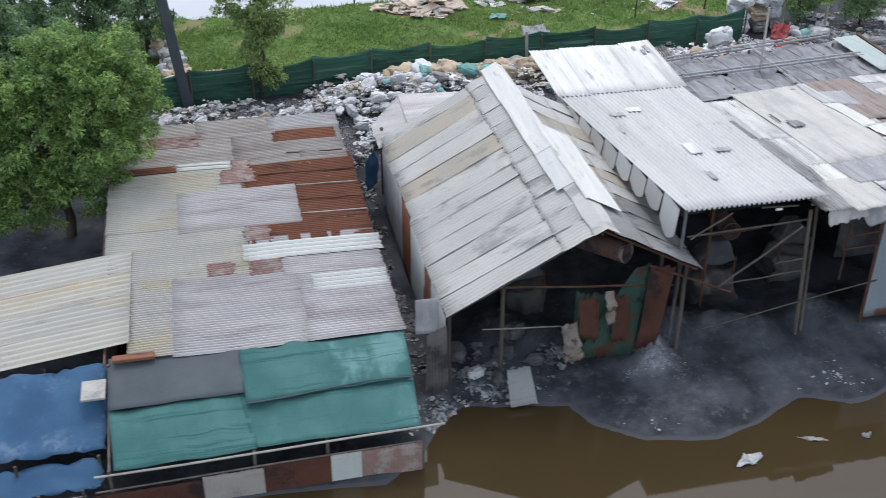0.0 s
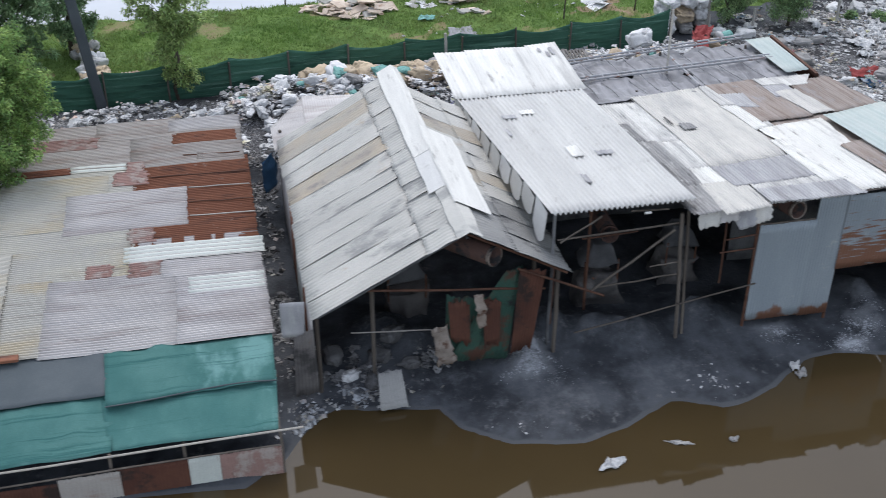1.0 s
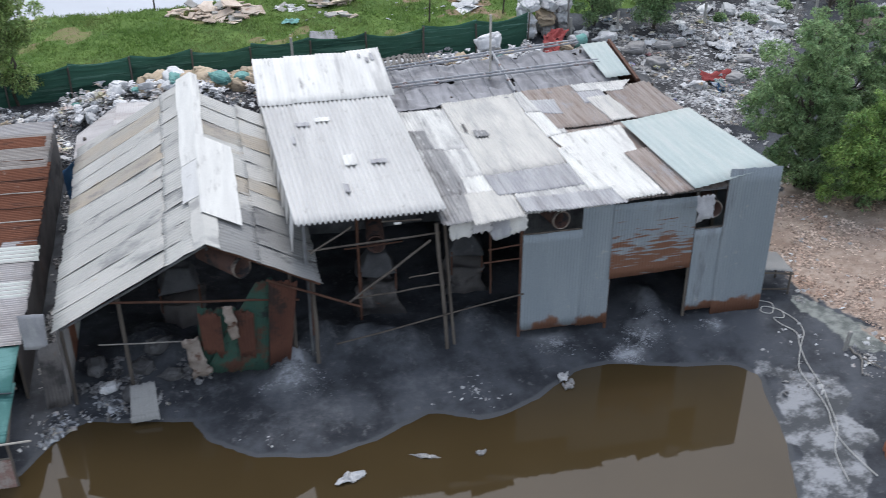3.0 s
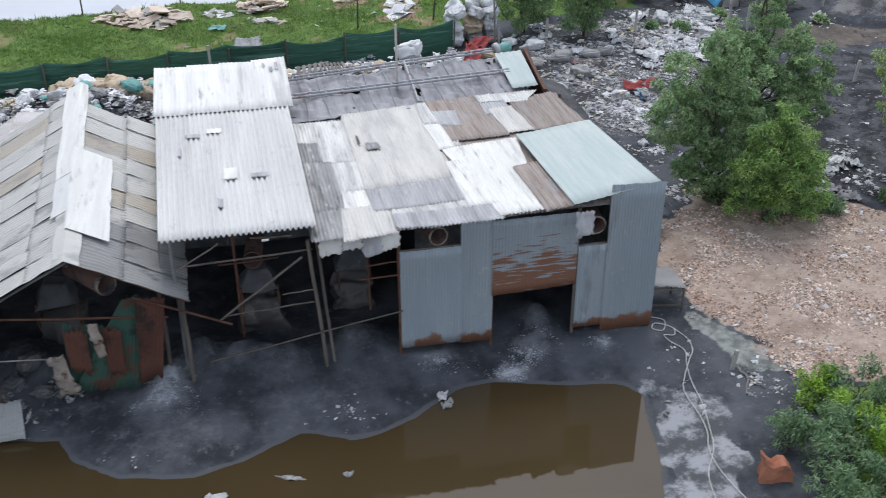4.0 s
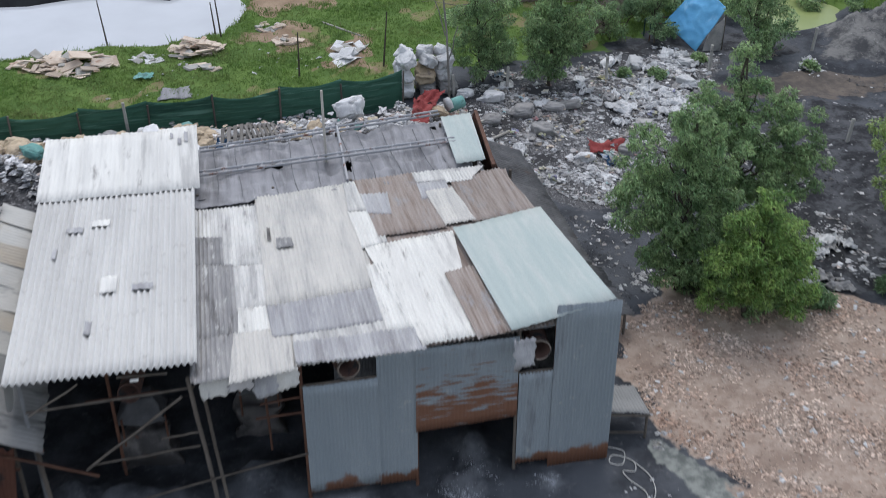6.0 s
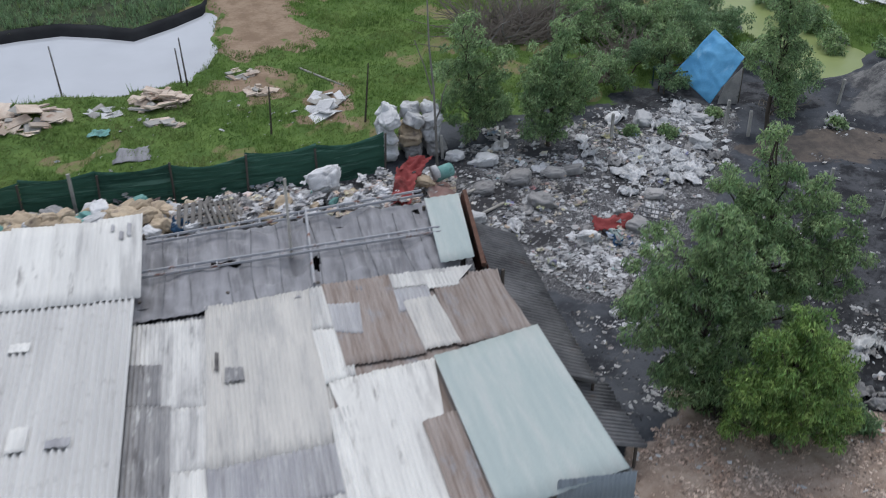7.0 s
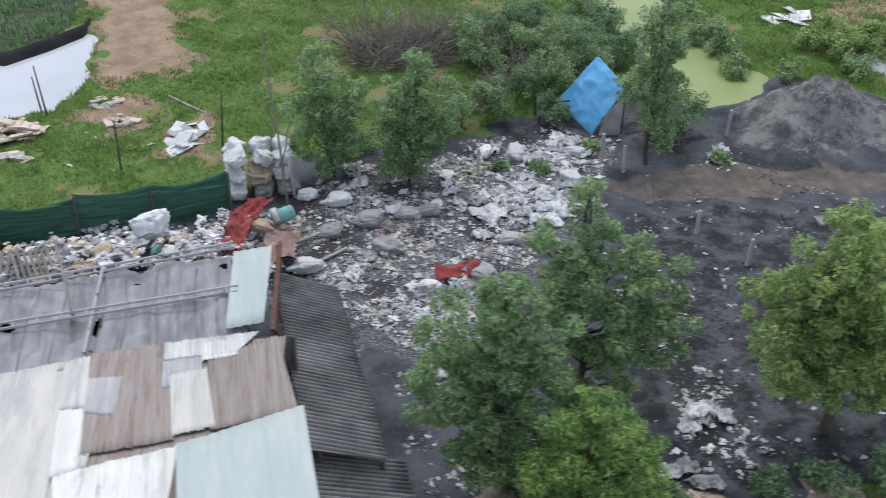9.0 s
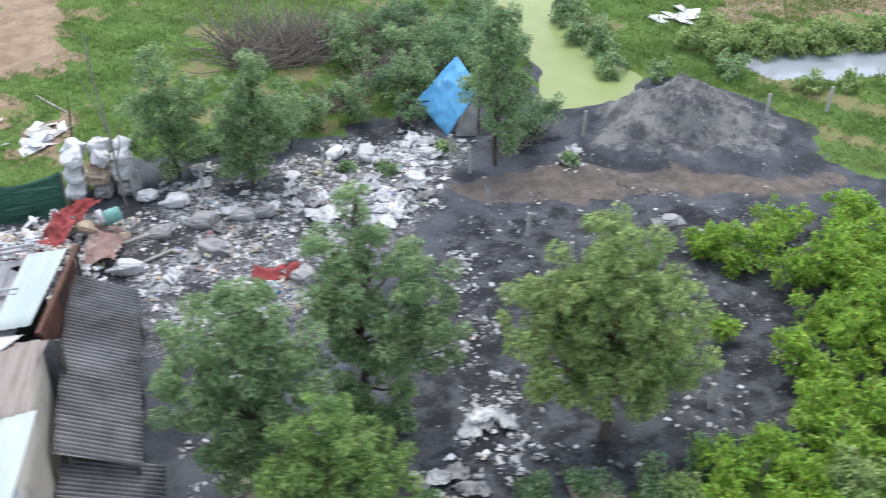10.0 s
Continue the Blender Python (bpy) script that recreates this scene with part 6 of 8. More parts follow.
for i, (x, y, s) in enumerate([(-23.0, 19.5, 1.2), (-25.5, 17.5, 1.3), (-21.4, 21.5, 1.1), (-26.5, 21.0, 1.4)]):
    tree("dense dark tree beyond the fence corner", (x, y), [(0, 0, 3.6 * s, 1.0 * s), (-0.8 * s, 0, 2.9 * s, 1.0 * s), (0.8 * s, 0, 2.8 * s, 1.0 * s), (0, 0, 2.0 * s, 1.2 * s), (0.3, 0, 1.0 * s, 0.9 * s)], M["leaf_dark"], 40 + i, trunk=0.12, size=0.17, clumps=20, group="dark trees beyond the fence")


def bush(base, r, h, material, seed, label="leafy green bush in the black yard", group="bushes", leaf=0.15, per=70):
    rnd = random.Random(seed)
    lobes = [(rnd.uniform(-0.6, 0.6) * r, rnd.uniform(-0.6, 0.6) * r, h * rnd.uniform(0.3, 0.85), r * rnd.uniform(0.4, 0.65)) for _ in range(5)]
    return tree(label, base, lobes, material, seed, per=per, size=leaf, trunk=0.035, clumps=34, category="bush", name="bush", group=group)


for i, (x, y, r, h) in enumerate([(19.45, 11.87, 1.0, 1.2), (18.67, 12.44, 0.8, 0.9), (21.01, 12.73, 0.9, 1.0), (21.99, 11.48, 1.1, 1.4), (21.40, 10.14, 1.2, 1.5), (22.96, 10.52, 1.2, 1.5), (20.04, 8.41, 1.0, 1.3), (21.69, 8.51, 1.2, 1.6), (20.43, 6.98, 1.2, 1.5), (18.86, 6.88, 1.0, 1.3), (18.08, 5.35, 1.1, 1.3), (19.65, 5.25, 1.2, 1.5), (16.81, 4.39, 0.9, 1.0), (18.47, 3.81, 1.0, 1.2), (17.50, 8.99, 0.5, 0.6), (21.01, 4.77, 1.2, 1.5), (22.87, 12.92, 1.0, 1.2), (23.84, 8.61, 1.2, 1.6)]):
    bush((x, y), r, h, M["leaf_bright"], 100 + i)
for i, (x, y, r, h) in enumerate([(12.91, 4.39, 0.7, 0.5), (14.37, 4.10, 0.7, 0.5), (11.84, 4.48, 0.45, 0.35), (15.55, 4.77, 0.6, 0.55), (9.59, 4.39, 0.5, 0.4)]):
    bush((x, y), r, h, M["leaf_dark"], 130 + i, "low dark weeds along the black yard", "weeds")
for i, (x, y, r, h) in enumerate([(6.5, 5.5, 0.6, 0.6), (7.7, 4.55, 0.7, 0.55), (8.7, 7.8, 0.6, 0.6), (7.2, 5.2, 0.5, 0.5), (8.5, 4.9, 0.5, 0.45), (9.2, 7.1, 0.5, 0.5)]):
    bush((x, y), r, h, M["leaf"], 350 + i, "low weeds round the acacia trunks", "weeds")
for i, (x, y, r, h) in enumerate([(3.75, -5.0, 0.7, 0.95), (5.2, -3.7, 0.6, 0.7), (5.98, -3.95, 0.8, 0.9), (4.52, -5.39, 0.9, 1.1), (5.79, -5.20, 1.0, 1.1), (7.15, -4.24, 0.9, 1.0), (7.15, -5.58, 1.0, 1.2), (8.52, -4.43, 0.9, 1.0), (4.2, -6.3, 0.8, 1.0), (5.59, -6.73, 1.0, 1.1), (9.30, -5.39, 1.0, 1.1)]):
    bush((x, y), r, h, M["leaf_bright" if i % 3 == 1 else "leaf_dark"], 150 + i, "dense green shrub on the pond bank", "bank shrubs", 0.105, 120)
for i, (x, y, r, h) in enumerate([(9.98, 22.41, 1.0, 1.6), (10.96, 23.56, 1.1, 1.9), (12.13, 23.18, 1.2, 2.1), (13.20, 23.85, 1.1, 1.9), (8.91, 21.83, 0.8, 1.1), (11.54, 21.64, 0.8, 1.1), (14.18, 24.52, 1.1, 1.6), (15.16, 25.48, 1.1, 1.5), (12.62, 25.86, 1.3, 1.8), (14.57, 28.26, 1.2, 1.4), (5.40, 20.88, 0.7, 0.9), (7.74, 20.68, 0.8, 1.0), (15.55, 23.18, 0.7, 0.9), (15.45, 19.92, 0.9, 1.1), (10.4, 26.6, 1.2, 1.4), (11.6, 27.9, 1.3, 1.5), (13.4, 26.4, 1.2, 1.6), (14.9, 26.9, 1.1, 1.4), (10.2, 28.6, 1.2, 1.2), (12.9, 29.2, 1.3, 1.3), (8.2, 23.0, 0.8, 1.0), (15.9, 28.9, 0.9, 1.1), (15.8, 31.0, 1.0, 1.2), (16.2, 26.8, 0.7, 0.8)]):
    bush((x, y), r, h, M["leaf_dark" if i % 2 else "leaf"], 180 + i, "dark green shrub beyond the refuse", "thicket shrubs", 0.11, 105)
for i, (x, y, r, h) in enumerate([(19.74, 24.52, 0.8, 0.9), (19.55, 26.05, 0.9, 1.0), (19.45, 27.78, 0.9, 1.1), (19.35, 29.69, 1.0, 1.1), (20.72, 23.18, 0.6, 0.6), (23.65, 23.18, 0.7, 0.8), (23.55, 24.52, 0.7, 0.9), (25.31, 24.90, 0.8, 0.8), (26.67, 25.00, 0.8, 0.8), (28.04, 24.90, 0.9, 0.9), (29.41, 24.81, 0.8, 0.9), (30.67, 24.52, 0.8, 0.9), (25.70, 21.45, 0.6, 0.5), (27.06, 21.26, 0.6, 0.5), (28.72, 20.88, 0.6, 0.6)]):
    bush((x, y), r, h, M["leaf_light" if i > 5 else "leaf"], 210 + i, "rounded shrub on a pond bank", "pond shrubs")


for i, (x, y, r, h) in enumerate([(14.6, 3.3, 0.9, 0.7), (15.8, 3.9, 0.9, 0.8), (16.9, 3.2, 0.9, 0.9), (18.2, 3.4, 1.1, 1.2), (19.6, 3.2, 1.1, 1.3), (15.4, 2.6, 0.8, 0.6), (20.8, 3.8, 1.1, 1.3), (17.2, 2.4, 0.9, 0.8), (21.5, 6.2, 1.1, 1.4), (22.5, 7.4, 1.1, 1.5), (20.3, 10.2, 0.9, 1.1), (21.2, 9.4, 1.1, 1.3), (22.4, 5.6, 1.1, 1.4), (18.9, 6.2, 0.8, 0.9)]):
    bush((x, y), r, h, M["leaf_bright" if i % 3 else "leaf_light"], 250 + i)


for i in range(15):
    bush((22.9 + 0.62 * i, 25.75 - 0.05 * i + 0.25 * math.sin(i * 2.3)), 0.75, 0.75 + 0.2 * math.sin(i * 1.7), M["leaf_light"], 320 + i, "rounded shrub on a pond bank", "pond shrubs")


def twigs(base, r, h, n, seed, label):
    rnd = random.Random(seed)
    bx, by = base
    bz = gz(bx, by)
    t = thing("dead_bush", label, "dead bush", at=(bx, by, bz))
    clumps_ = max(3, n // 30)
    for c_ in range(clumps_):
        verts, faces = [], []
        for _ in range(n // clumps_):
            a = Vector((bx + rnd.uniform(-0.5, 0.5) * r, by + rnd.uniform(-0.35, 0.35) * r, bz))
            d = Vector((rnd.gauss(0, 1), rnd.gauss(0, 0.6), rnd.uniform(0.25, 1.0)))
            d.normalize()
            ln = rnd.uniform(0.3, 0.9) * r
            s0 = len(verts)
            for i in range(6):
                f = i / 5
                c = a + d * ln * f + Vector((rnd.uniform(-1, 1), rnd.uniform(-1, 1), rnd.uniform(-1, 1))) * 0.16 * f
                c.z = min(c.z, bz + h)
                rad = 0.022 * (1 - f) + 0.007
                for k in range(3):
                    verts.append(c + Vector((math.cos(k * 2.1), math.sin(k * 2.1) * 0.5, math.sin(k * 2.1))) * rad)
            for i in range(5):
                for k in range(3):
                    k2 = (k + 1) % 3
                    faces.append((s0 + i * 3 + k, s0 + i * 3 + k2, s0 + i * 3 + 3 + k2, s0 + i * 3 + 3 + k))
        mesh_ob("branch", verts, faces, M["dry_twig"], t)


for i, (x, y, r, h) in enumerate([(10.6, 18.7, 0.28, 0.2), (9.4, 18.9, 0.25, 0.18), (12.6, 19.6, 0.25, 0.2), (16.2, 18.0, 0.3, 0.2)]):
    bush((x, y), r, h, M["leaf"], 290 + i, "small weed tuft among the litter", "weed tufts")
twigs((7.6, 28.0), 3.2, 2.2, 420, 1, "bare grey brushwood heap in the grass")
twigs((9.7, 28.4), 2.4, 1.6, 240, 2, "bare grey brushwood heap in the grass")
twigs((11.4, 25.2), 1.8, 1.3, 150, 4, "bare brown brushwood between the thicket shrubs")
twigs((14.0, 25.6), 1.6, 1.3, 120, 5, "bare brown brushwood between the thicket shrubs")
twigs((12.4, 28.4), 2.2, 1.4, 180, 6, "bare brown brushwood between the thicket shrubs")
twigs((9.6, 23.4), 1.5, 1.0, 110, 7, "bare brown brushwood between the thicket shrubs")
snag = thing("fallen_branches", "pale bare crooked branches standing in the brushwood", "branches", at=(8.2, 27.2, 0))
for a, b, r in (((7.2, 26.9, 0.4), (6.9, 27.2, 2.0), 0.035), ((7.2, 26.9, 0.5), (8.4, 27.0, 1.0), 0.03), ((8.9, 27.0, 0.2), (9.1, 27.4, 2.0), 0.035), ((8.2, 27.6, 0.4), (7.7, 27.9, 2.3), 0.035), ((9.2, 27.1, 1.0), (10.4, 27.2, 1.2), 0.03), ((6.4, 26.7, 0.3), (7.3, 26.8, 1.2), 0.03)):
    beam("branch", a, b, r, M["grey_wood"], snag, r2=r * 0.5, bend=0.12, seed=int(a[0] * 10))
twigs((15.16, 19.73), 1.3, 1.5, 18, 3, "bare leaning shrub beside the ash heap")

# grass: one mass of short blades, and a looser mass of dry tall weeds
def blades(name, polys, avoid, count, hgt, width, material, seed, label):
    rs = np.random.RandomState(seed)
    xs, ys = [], []
    for poly, share in polys:
        lo, hi = np.min(np.array(poly), 0), np.max(np.array(poly), 0)
        lo, hi = np.maximum(lo, (-27, -8.5)), np.minimum(hi, (33, 40))
        x, y = rs.uniform(lo[0], hi[0], int(count * share)), rs.uniform(lo[1], hi[1], int(count * share))
        ok = poly_dist(x, y, poly) + 0.3 * wobble(x, y) > 0.1
        for q in avoid:
            ok &= poly_dist(x, y, q) + 0.3 * wobble(x, y) < (0.3 + rs.normal(0, 0.15, len(x)) if q in (PATHWAY, BARE, BARE_WEST, ROAD) else -0.1)
        ok &= worn(x, y) + rs.normal(0, 0.34, len(x)) < 0.8
        xs.append(x[ok]), ys.append(y[ok])
    x, y = np.concatenate(xs), np.concatenate(ys)
    n = len(x)
    z = height(x, y)
    big = 0.55 + 0.6 * (wobble(x * 0.7, y * 0.9) > 0) + 0.4 * rs.rand(n)
    vs = []
    for k in range(3):
        ang = rs.uniform(0, 2 * math.pi, n)
        lean = rs.uniform(0.2, 0.9, n) * hgt
        ox, oy = rs.normal(0, 0.05, n), rs.normal(0, 0.05, n)
        c, s = np.cos(ang), np.sin(ang)
        base1 = np.stack([x + ox - s * width / 2, y + oy + c * width / 2, z - 0.02], 1)
        base2 = np.stack([x + ox + s * width / 2, y + oy - c * width / 2, z - 0.02], 1)
        tip = np.stack([x + ox + c * lean * big, y + oy + s * lean * big, z + hgt * big * rs.uniform(0.6, 1.2, n)], 1)
        vs.append(np.stack([base1, base2, tip], 1))
    v = np.concatenate(vs).reshape(-1, 3)
    m = len(v) // 3
    me = bpy.data.meshes.new(name)
    me.vertices.add(len(v))
    me.vertices.foreach_set("co", v.astype(np.float32).ravel())
    me.loops.add(len(v))
    me.loops.foreach_set("vertex_index", np.arange(len(v), dtype=np.int32))
    me.polygons.add(m)
    me.polygons.foreach_set("loop_start", np.arange(0, 3 * m, 3, dtype=np.int32))
    me.polygons.foreach_set("loop_total", np.full(m, 3, dtype=np.int32))
    me.materials.append(material)
    me.update(calc_edges=True)
    return tagged(new(name, me), label, "grass", kind="stuff")


WATERS = [FAR_POND, CHANNEL, SIDE_POND, POND]
blades("grass", [(GRASS_1, 0.72), (GRASS_2, 0.28)], WATERS + [PATHWAY, BARE, BARE_WEST, ROAD, SWAMP], 175000, 0.08, 0.035, M["grass"], 5, "lush green grass with worn patches")
blades("weeds", [(GRASS_1, 0.3), (GRASS_2, 0.4), (GRASS_3, 0.3)], WATERS + [ROAD, PATHWAY], 7000, 0.22, 0.05, M["grass"], 6, "taller coarse weeds in the grass")
blades("reeds", [(SWAMP, 1.0)], [], 9000, 0.25, 0.05, M["leaf_dark"], 7, "dark reeds in the swampy corner")


# ---- sacks, bales and refuse ----
def sack_mesh(seed, long=1.0):
    """A stuffed sack: boxy, creased, drawn together at its tied neck."""
    bm = bmesh.new()
    bmesh.ops.create_icosphere(bm, subdivisions=4, radius=1.0)
    for v in bm.verts:
        c = v.co.copy()
        q = Vector([math.copysign(abs(t) ** 0.62, t) for t in c])
        crease = 1 - 3 * abs(noise.noise(c * 2.1 + Vector((0, seed * 3.3, 1.7))))
        fine = 1 - 3 * abs(noise.noise(c * 4.6 + Vector((seed * 2.2, 0, 4.7))))
        q = q * (0.95 + 0.3 * noise.noise(c * 1.3 + Vector((seed * 5.1, 0, 0))) + 0.11 * crease + 0.075 * fine)
        pinch = max(0, q.x - 0.5) * 0.95
        q.y *= 1 - pinch
        q.z *= 1 - pinch
        if c.x > 0.94:
            q.x += 0.25
        v.co = Vector((q.x * 0.38 * long, q.y * 0.26, q.z * 0.19))
    me = bpy.data.meshes.new("sack")
    bm.to_mesh(me)
    bm.free()
    me.polygons.foreach_set("use_smooth", [True] * len(me.polygons))
    return me


SACKS = {}
for key in ("white", "tan", "teal", "grey", "sooty"):
    SACKS[key] = []
    for s in range(4):
        me = sack_mesh(s + 4 * len(SACKS))
        me.materials.append(M["bag_soot" if key == "sooty" else "sack_" + key])
        SACKS[key].append(me)
SACK_LABEL = {"white": "bulging white woven plastic sack on the refuse heap", "tan": "dusty tan woven sack on the refuse heap", "teal": "faded teal woven sack on the refuse heap", "grey": "sooty grey sack lying among the refuse"}
srnd = random.Random(77)


def sack(x, y, kind, scale=1.0, lift=0.0, tilt=25, turn=None, label="", group="sacks on the refuse heap"):
    ob = new("sack", SACKS[kind][srnd.randrange(4)])
    ob.matrix_world = pose(x, y, gz(x, y) + 0.13 * scale + lift, srnd.uniform(-tilt, tilt), srnd.uniform(-tilt, tilt), srnd.uniform(0, 360) if turn is None else turn) @ Matrix.Diagonal((scale, scale * srnd.uniform(0.85, 1.2), scale * srnd.uniform(0.85, 1.25), 1))
    return tagged(ob, label or SACK_LABEL[kind], "sack", group)


def pick(odds):
    r = srnd.random()
    for k, p in odds:
        r -= p
        if r <= 0:
            return k
    return odds[-1][0]


for n, (x0, x1, y0, y1), odds, sc, up in [
    (34, (-21.0, -15.6, 12.0, 14.2), [("white", 0.6), ("grey", 0.22), ("teal", 0.08), ("tan", 0.1)], (0.35, 0.8), 0.1),
    (70, (-15.4, -11.6, 12.6, 15.6), [("white", 0.74), ("teal", 0.1), ("tan", 0.1), ("grey", 0.06)], (0.4, 0.8), 0.3),
    (110, (-13.2, -5.4, 14.6, 16.3), [("tan", 0.64), ("white", 0.18), ("teal", 0.13), ("grey", 0.05)], (0.65, 1.05), 0.4),
    (75, (-6.0, 1.2, 13.4, 16.6), [("white", 0.46), ("tan", 0.26), ("grey", 0.2), ("teal", 0.08)], (0.35, 0.8), 0.25),
]:
    for _ in range(n):
        sack(srnd.uniform(x0, x1), srnd.uniform(y0, y1), pick(odds), srnd.uniform(*sc), srnd.uniform(0, up))
sack(-0.9, 15.8, "white", 1.4, 0.55, label="very large white sack on top of the refuse heap")
sack(-12.0, 15.0, "teal", 1.05, 0.3)
for k in range(30):
    f = k / 29
    sack(-20.1 - 0.75 * f + srnd.uniform(-0.45, 0.35), 16.6 + 5.2 * f, pick([("tan", 0.5), ("white", 0.35), ("grey", 0.15)]), srnd.uniform(0.5, 0.95), srnd.uniform(0, 0.35), label="dusty sack in the row behind the leaning pole", group="sacks behind the pole")
# bales stacked at the fence's end
for r_, (zz, xs) in enumerate([(0.1, (1.55, 2.3, 3.0)), (0.62, (1.5, 2.25, 2.95)), (1.12, (1.6, 2.35, 2.95))]):
    for c_, x in enumerate(xs):
        for dy in (0, 0.55):
            sack(x - 0.15, 18.9 + dy + 0.05 * c_, "tan" if (c_, r_) == (1, 1) else "grey" if (c_, r_) in ((1, 0), (2, 0)) else "white", srnd.uniform(0.9, 1.25), zz + srnd.uniform(-0.08, 0.08), 26, 90 + srnd.uniform(-25, 25), "stuffed bale stacked at the fence end", "stacked bales")
for x, y, k, s in [(4.27, 17.90, "white", 1.05), (5.01, 16.66, "grey", 1.05), (6.2, 16.8, "grey", 0.9), (6.75, 16.85, "grey", 0.9), (3.05, 14.55, "white", 1.1), (10.08, 19.73, "white", 1.0), (9.10, 19.92, "white", 0.8), (11.35, 17.90, "white", 1.1), (11.93, 19.53, "white", 0.8), (6.08, 13.11, "white", 0.8), (7.64, 13.40, "grey", 0.9), (5.30, 15.12, "grey", 1.0), (3.44, 18.48, "white", 0.9), (3.83, 16.27, "grey", 0.9), (8.71, 14.93, "grey", 0.8), (18.08, 14.26, "grey", 0.8), (2.76, 16.27, "tan", 0.9), (2.17, 15.51, "white", 0.9)]:
    sack(x, y, k, s, 0.0, 12, label={"white": "white sack lying in the littered yard", "grey": "sooty grey sack lying in the littered yard", "tan": "tan sack lying in the littered yard"}[k], group="sacks in the yard")
for x, y, k, s in [(-13.75, 0.1, "white", 0.6), (-13.3, -0.2, "sooty", 0.6), (-14.1, 0.8, "sooty", 0.8), (-13.0, 0.6, "sooty", 0.7), (-12.3, 0.2, "sooty", 0.6), (-12.6, 1.0, "sooty", 0.8), (-24.6, 4.9, "white", 0.7), (-23.9, 5.4, "tan", 0.8), (-25.2, 5.5, "grey", 0.9), (-23.2, 5.0, "grey", 0.8)]:
    sack(x, y, k, s, 0.0, 20, label="soot-stained sack lying under the shed front", group="sacks by the sheds")
def crumple(x, y, w, d, mt, seed, label, lift=0.06, turn=0, ripple=0.16, category="plastic sheet", group="crumpled plastic sheets"):
    """A crumpled sheet of plastic lying where it fell."""
    t = thing("plastic_sheet", label, category, group, at=(x, y, max(gz(x, y), 0)))
    z = max(gz(x, y), 0.0) + lift
    c, s_ = math.cos(math.radians(turn)), math.sin(math.radians(turn))
    q = [(x + c * a * w / 2 - s_ * b * d / 2, y + s_ * a * w / 2 + c * b * d / 2, z) for a, b in ((-1, -1), (1, -1), (1, 1), (-1, 1))]
    cloth(t, q, M[mt], name="sheet", nu=30, nv=24, ripple=ripple * 0.7, freq=4.2 / max(w, 0.4), seed=seed, rag=0.012 * w, sharp=0.3, loose=0.22)


crumple(-8.55, -3.8, 0.75, 0.45, "sack_white", 301, "white plastic bag floating in the brown pond", 0.05, 20, 0.14, group="floating plastic")
crumple(-3.15, -1.5, 0.32, 0.3, "sack_white", 302, "white plastic bag floating in the brown pond", 0.08, 50, 0.16, group="floating plastic")
crumple(-3.1, -1.75, 0.4, 0.3, "sack_grey", 303, "grey rag half sunk at the pond edge", 0.03, 50, 0.12, group="floating plastic")
crumple(-6.9, -3.45, 0.7, 0.16, "sack_grey", 304, "thin grey plastic strip floating in the pond", 0.02, -20, 0.06, group="floating plastic")
crumple(-5.65, -3.6, 0.22, 0.2, "sack_grey", 305, "grey rag half sunk in the pond", 0.03, 0, 0.1, group="floating plastic")
crumple(11.2, 7.15, 1.0, 0.6, "sack_white", 341, "crumpled white plastic sheet on the black yard", 0.1, 15, 0.24, group="plastic in the black yard")
crumple(11.75, 6.75, 0.55, 0.4, "sack_white", 342, "crumpled white plastic sheet on the black yard", 0.07, 60, 0.2, group="plastic in the black yard")
crumple(10.55, 5.0, 0.9, 0.55, "sack_grey", 343, "crumpled grey plastic sheet beside the weeds", 0.09, -20, 0.22, group="plastic in the black yard")
crumple(5.75, 9.6, 0.5, 0.35, "sack_white", 344, "crumpled white plastic sheet at the litter's edge", 0.06, 70, 0.2, group="plastic in the black yard")
crumple(-4.95, 14.3, 0.6, 0.5, "blue_tarp", 331, "crumpled dark blue plastic sack on the refuse heap", 0.35, 30, 0.3)
crumple(-2.6, 14.2, 0.9, 0.6, "sack_tan", 332, "torn tan sheet lying on the refuse heap", 0.35, 10, 0.3)
crumple(0.2, 14.3, 1.1, 0.6, "sack_white", 333, "white plastic sheet lying on the refuse heap", 0.35, 5, 0.3)
crumple(-1.2, 14.0, 0.6, 0.5, "black_liner", 334, "torn black plastic on the refuse heap", 0.35, 60, 0.3)
crumple(-3.2, 15.2, 1.1, 0.7, "sack_grey", 335, "grey plastic sheet spread on the refuse heap", 0.35, -10, 0.3)
for i, (x, y, w) in enumerate([(9.38, 20.1, 0.7), (9.6, 20.3, 0.5), (11.67, 20.6, 0.8), (11.4, 20.2, 0.6), (11.76, 19.6, 0.8), (12.1, 19.3, 0.6), (11.47, 18.3, 0.7), (10.33, 19.4, 0.5), (16.48, 18.7, 0.7), (16.1, 18.2, 0.6), (16.3, 18.4, 0.5), (5.0, 18.9, 0.8)]):
    crumple(x, y, w, w * 0.7, "sack_white", 341 + i, "crumpled white plastic sheet on the black ground", 0.08, 37 * i, 0.22)
crnd = random.Random(404)
